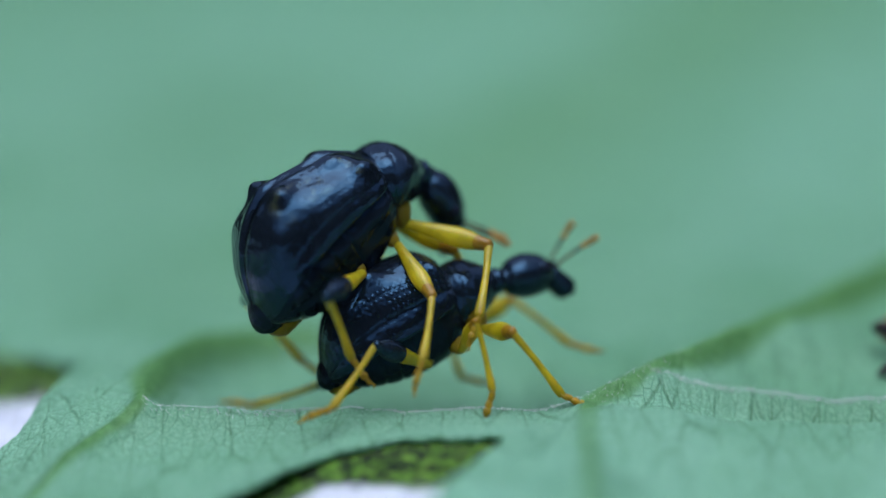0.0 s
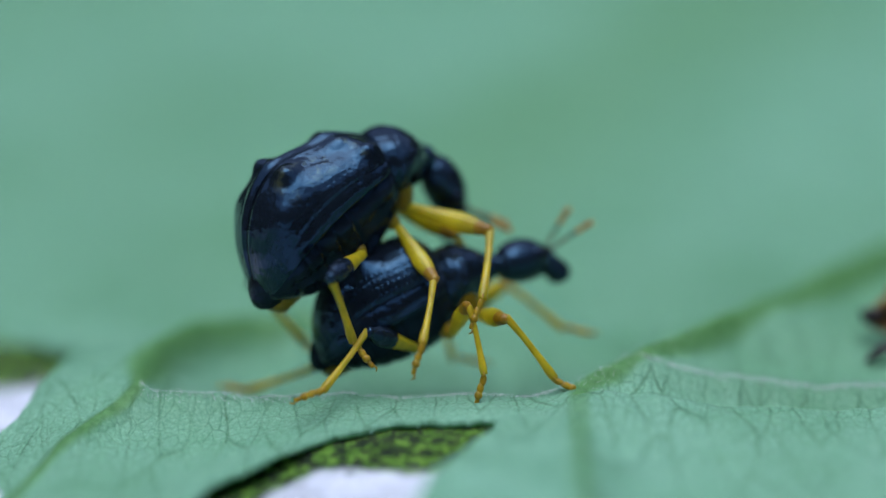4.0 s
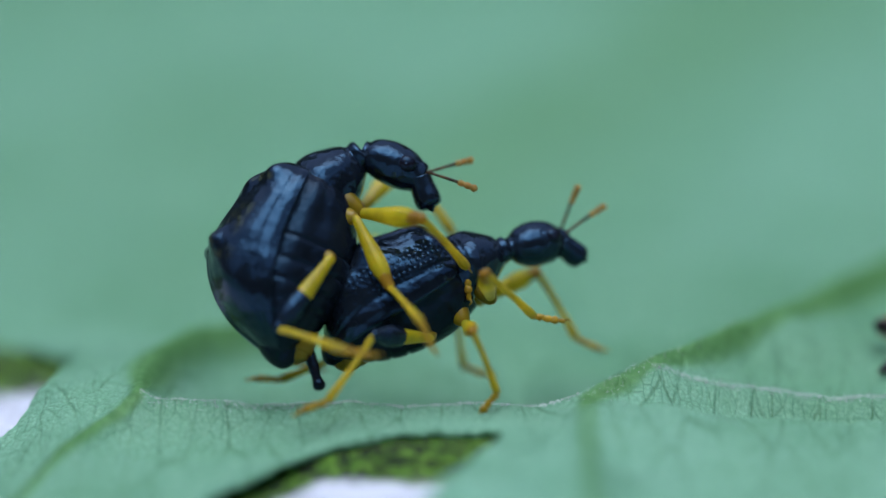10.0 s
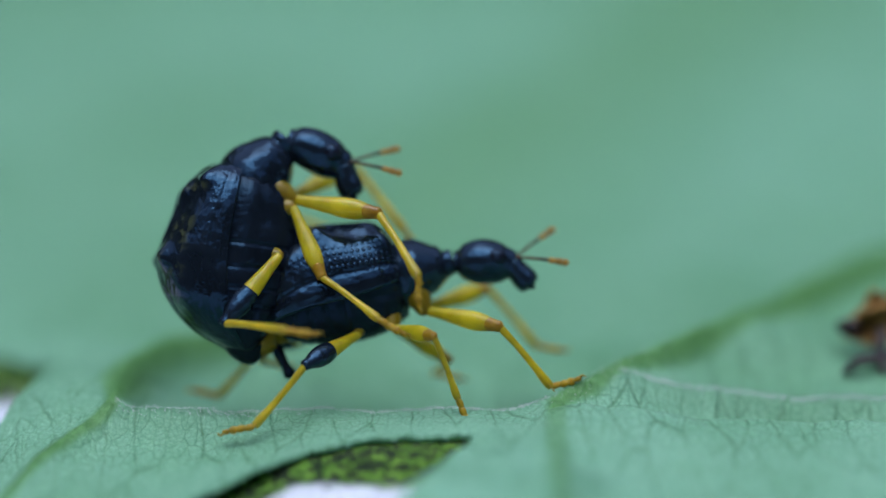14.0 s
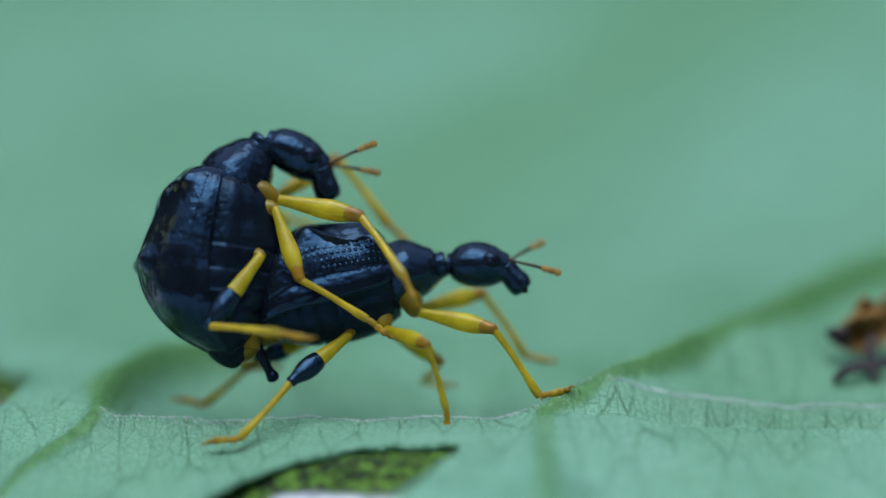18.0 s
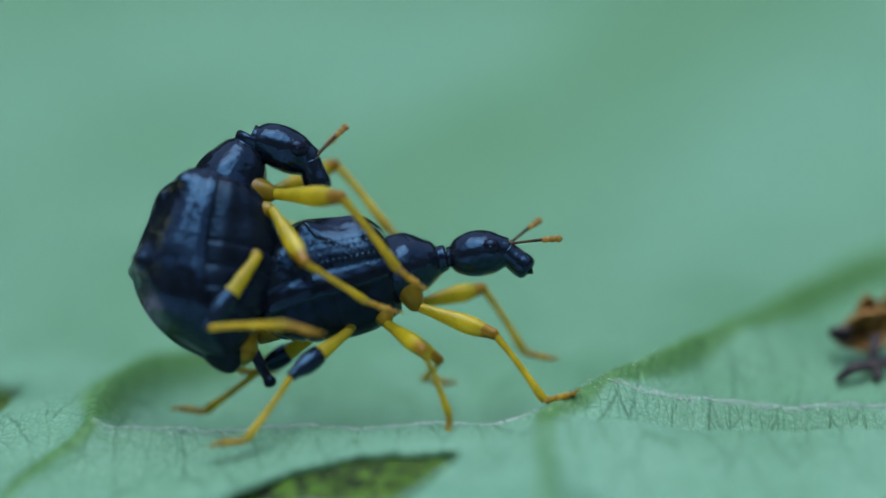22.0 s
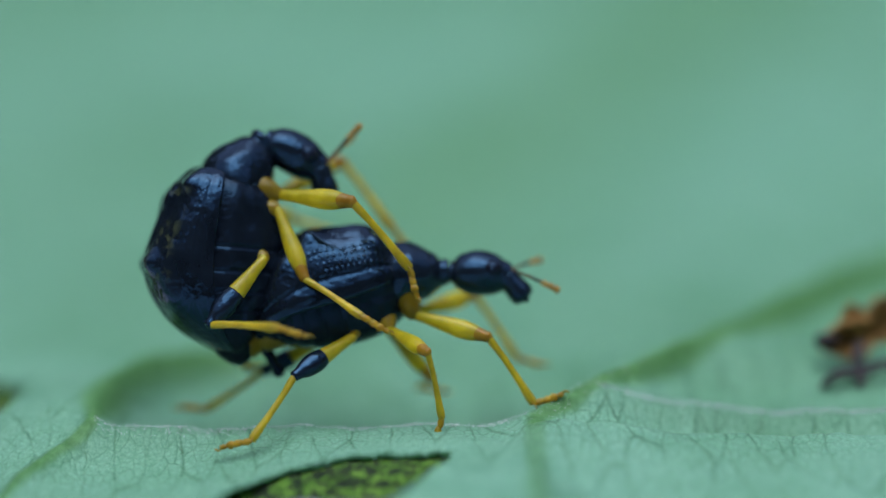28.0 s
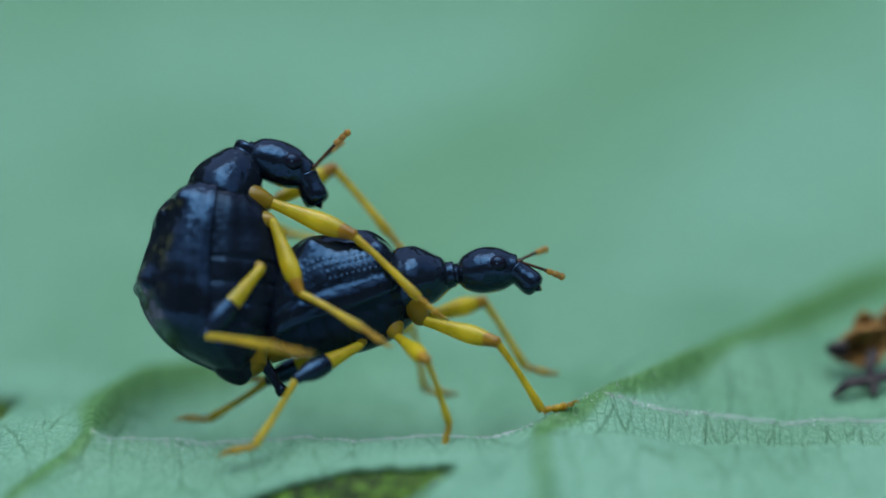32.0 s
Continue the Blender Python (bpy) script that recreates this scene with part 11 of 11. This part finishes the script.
    walk(UPPER_PARTS["tibia_hL"], [
        (0, mm(-2.81, 1.856, -0.791, -81, 67.7, -98.5)), (6, mm(-2.811, 1.817, -0.979, -72.7, 67.4, -90.6)),
        (7, mm(-2.263, 2.307, -0.645, -70.3, 75.6, -98)), (8, mm(-2.257, 2.309, -0.638, -70.4, 75.9, -98.3)),
        (8.6, mm(-2.255, 2.25, -0.281, 167.5, 89.1, 134.9)), (9, mm(-2.833, 0.426, 0.126, 146.6, 45.7, 123.4)),
        (9.8, mm(-2.821, 0.405, 0.131, 144.7, 45.4, 121.4)), (10, mm(-2.831, 1.069, 0.232, 113.6, 38.2, 85.6)),
        (10.15, mm(-2.967, 0.245, -0.356, 116, 38.8, 102.2)), (10.3, mm(-2.296, 1.934, 0.238, 84.3, 52.2, 49.9)),
        (10.4, mm(-2.83, 1.087, 0.229, 111.2, 37.7, 83.4)), (10.5, mm(-2.782, -0.054, -0.337, 173.6, 57.7, -163.3)),
        (10.6, mm(-2.996, 0.749, -0.043, 164.7, 35.3, 144.6)), (10.7, mm(-2.289, 1.938, 0.24, 83.1, 52.3, 49)),
        (10.8, mm(-2.292, 1.928, 0.248, 83.1, 52.2, 49.2)), (10.9, mm(-2.817, 1.114, 0.242, 110.3, 38.2, 82.6)),
        (11, mm(-2.775, -0.063, -0.336, 173.1, 57.5, -163.8)), (11.1, mm(-2.811, 1.149, 0.24, 110.7, 37.5, 81.7)),
        (11.2, mm(-2.263, 1.946, 0.251, 83.9, 52.2, 49.3)), (11.3, mm(-2.236, 1.964, 0.249, 84.6, 52.8, 49.6)),
        (11.4, mm(-2.848, 0.487, 0.135, 137.1, 45.6, 112.4)), (11.6, mm(-2.765, -0.071, -0.328, 172.8, 57.5, -164)),
        (11.7, mm(-2.858, 0.511, 0.13, 136.2, 45.2, 110.8)), (11.8, mm(-2.223, 1.97, 0.253, 86, 51.9, 50)), (12, mm(-2.223, 1.97, 0.253, 86, 51.9, 50)),
        (12.3, mm(-2.97, 0.927, 0.025, 117.6, 36.4, 87.2)), (13, mm(-2.974, 0.751, 0.004, 124.8, 35.4, 93.9)),
        (14, mm(-2.904, 0.432, 0.008, 138.9, 34.9, 109.5)), (17, mm(-2.938, 0.549, 0.007, 133.4, 35.4, 103.7)),
        (18, mm(-2.983, 0.501, -0.117, 137.9, 30.2, 102)), (20, mm(-2.983, 0.523, -0.104, 136.8, 30.9, 101.6)),
        (22, mm(-3.026, 0.765, -0.108, 124.4, 31.4, 90.3)), (22.25, mm(-2.931, 0.194, -0.311, -179.4, 45.2, -168.7)),
        (22.4, mm(-3.027, 0.808, -0.104, 122.7, 31.4, 88.9)), (22.5, mm(-2.851, 0.783, 0.217, 123.2, 41.3, 94.6)),
        (22.62, mm(-3.027, 0.803, -0.104, 123.5, 31.5, 89.5)), (22.77, mm(-2.937, 0.202, -0.317, -179.4, 45.2, -169)),
        (23, mm(-3.048, 1.167, -0.232, 103.8, 33.4, 74.9)), (23.5, mm(-2.852, 0.304, 0.01, 152.7, 29.2, 118.2)),
        (24, mm(-2.852, 0.299, 0.007, 153.6, 29.2, 119.4)), (25, mm(-2.854, 0.302, 0.005, 154.2, 29.1, 119.8)),
        (28, mm(-2.854, 0.302, 0.004, 154.2, 29, 119.7)), (30, mm(-2.854, 0.304, 0.006, 154.3, 28.8, 119.5)),
        (32, mm(-2.906, 0.67, 0.11, 129.9, 34.5, 98.6)),])
    walk(UPPER_PARTS["tarsus_hL"], [
        (0, mm(-2.897, 1.281, -2.207, -55.7, 54.6, -68.9)), (6, mm(-2.817, 1.229, -2.393, -51.8, 52.5, -65.6)),
        (7, mm(-2.316, 1.929, -2.127, -48.3, 60.7, -73.5)), (8, mm(-2.311, 1.94, -2.123, -48.3, 60.8, -73.6)),
        (8.6, mm(-2.272, 2.267, -1.812, -56.8, 64.9, -86.4)), (9, mm(-3.421, 1.319, -0.97, -102.4, 75.6, -106.5)),
        (9.8, mm(-3.382, 1.323, -0.958, -102.5, 75.6, -106.6)), (10, mm(-2.737, 2.27, -0.714, -69.3, 83.9, -86.8)),
        (10.15, mm(-3.221, 1.412, -1.315, -96.2, 84, -98.8)), (10.3, mm(-1.692, 2.652, -0.973, -73.7, 79.4, -109.7)),
        (10.4, mm(-2.691, 2.29, -0.708, -68.9, 84, -87)), (10.5, mm(-3.566, -0.29, -1.631, -56.1, 65.5, -15.9)),
        (10.6, mm(-4.014, 1.474, -0.928, -117.1, 83.4, -119.6)), (10.7, mm(-1.674, 2.644, -0.97, -73.6, 79.4, -109.6)),
        (10.8, mm(-1.678, 2.639, -0.961, -74, 79.4, -109.9)), (10.9, mm(-2.661, 2.306, -0.706, -68.8, 84, -87.4)),
        (11, mm(-3.565, -0.293, -1.627, -56.3, 65.5, -15.9)), (11.1, mm(-2.636, 2.352, -0.692, -69.6, 84, -89)),
        (11.2, mm(-1.651, 2.656, -0.96, -73.8, 79.5, -110.2)), (11.3, mm(-1.635, 2.669, -0.97, -73.1, 79.5, -109.9)),
        (11.4, mm(-3.257, 1.478, -0.958, -100.7, 75.8, -107.7)), (11.6, mm(-3.557, -0.299, -1.619, -56.2, 65.5, -15.7)),
        (11.7, mm(-3.24, 1.519, -0.957, -100.4, 75.9, -108)), (11.8, mm(-1.616, 2.695, -0.953, -73.8, 79.5, -111.1)),
        (12, mm(-1.616, 2.695, -0.953, -73.8, 79.5, -111.1)), (12.3, mm(-2.909, 2.159, -0.883, -113, 79.5, -129.5)),
        (13, mm(-3.059, 1.996, -0.884, -113.4, 79, -126.6)), (14, mm(-3.324, 1.615, -0.868, -115.3, 78.3, -121.5)),
        (17, mm(-3.233, 1.762, -0.88, -114.1, 78.3, -122.7)), (18, mm(-3.257, 1.796, -0.888, -69.4, 78.4, -77.9)),
        (20, mm(-3.247, 1.81, -0.891, -69.6, 78.1, -78.4)), (22, mm(-3.033, 2.073, -0.905, -67, 78.3, -80.6)),
        (22.25, mm(-3.99, -0.017, -1.397, -101.9, 67.3, -69.6)), (22.4, mm(-3.002, 2.115, -0.902, -66.8, 78.3, -81)),
        (22.5, mm(-2.943, 1.931, -0.793, -57, 74.8, -69.5)), (22.62, mm(-3.015, 2.109, -0.904, -66.9, 78.3, -80.9)),
        (22.77, mm(-3.995, -0.004, -1.404, -101.6, 67.3, -69.4)), (23, mm(-2.715, 2.401, -1.074, -43.5, 74.7, -63.6)),
        (23.5, mm(-3.484, 1.481, -0.738, -79.6, 78.6, -82.1)), (24, mm(-3.508, 1.463, -0.741, -79.8, 78.6, -82)),
        (25, mm(-3.518, 1.463, -0.74, -79.7, 78.6, -82)), (28, mm(-3.517, 1.465, -0.738, -79.8, 78.6, -82)),
        (30, mm(-3.514, 1.471, -0.733, -79.8, 78.7, -82.1)), (32, mm(-3.096, 1.918, -0.757, -88.2, 79, -98.7)),])


motions()
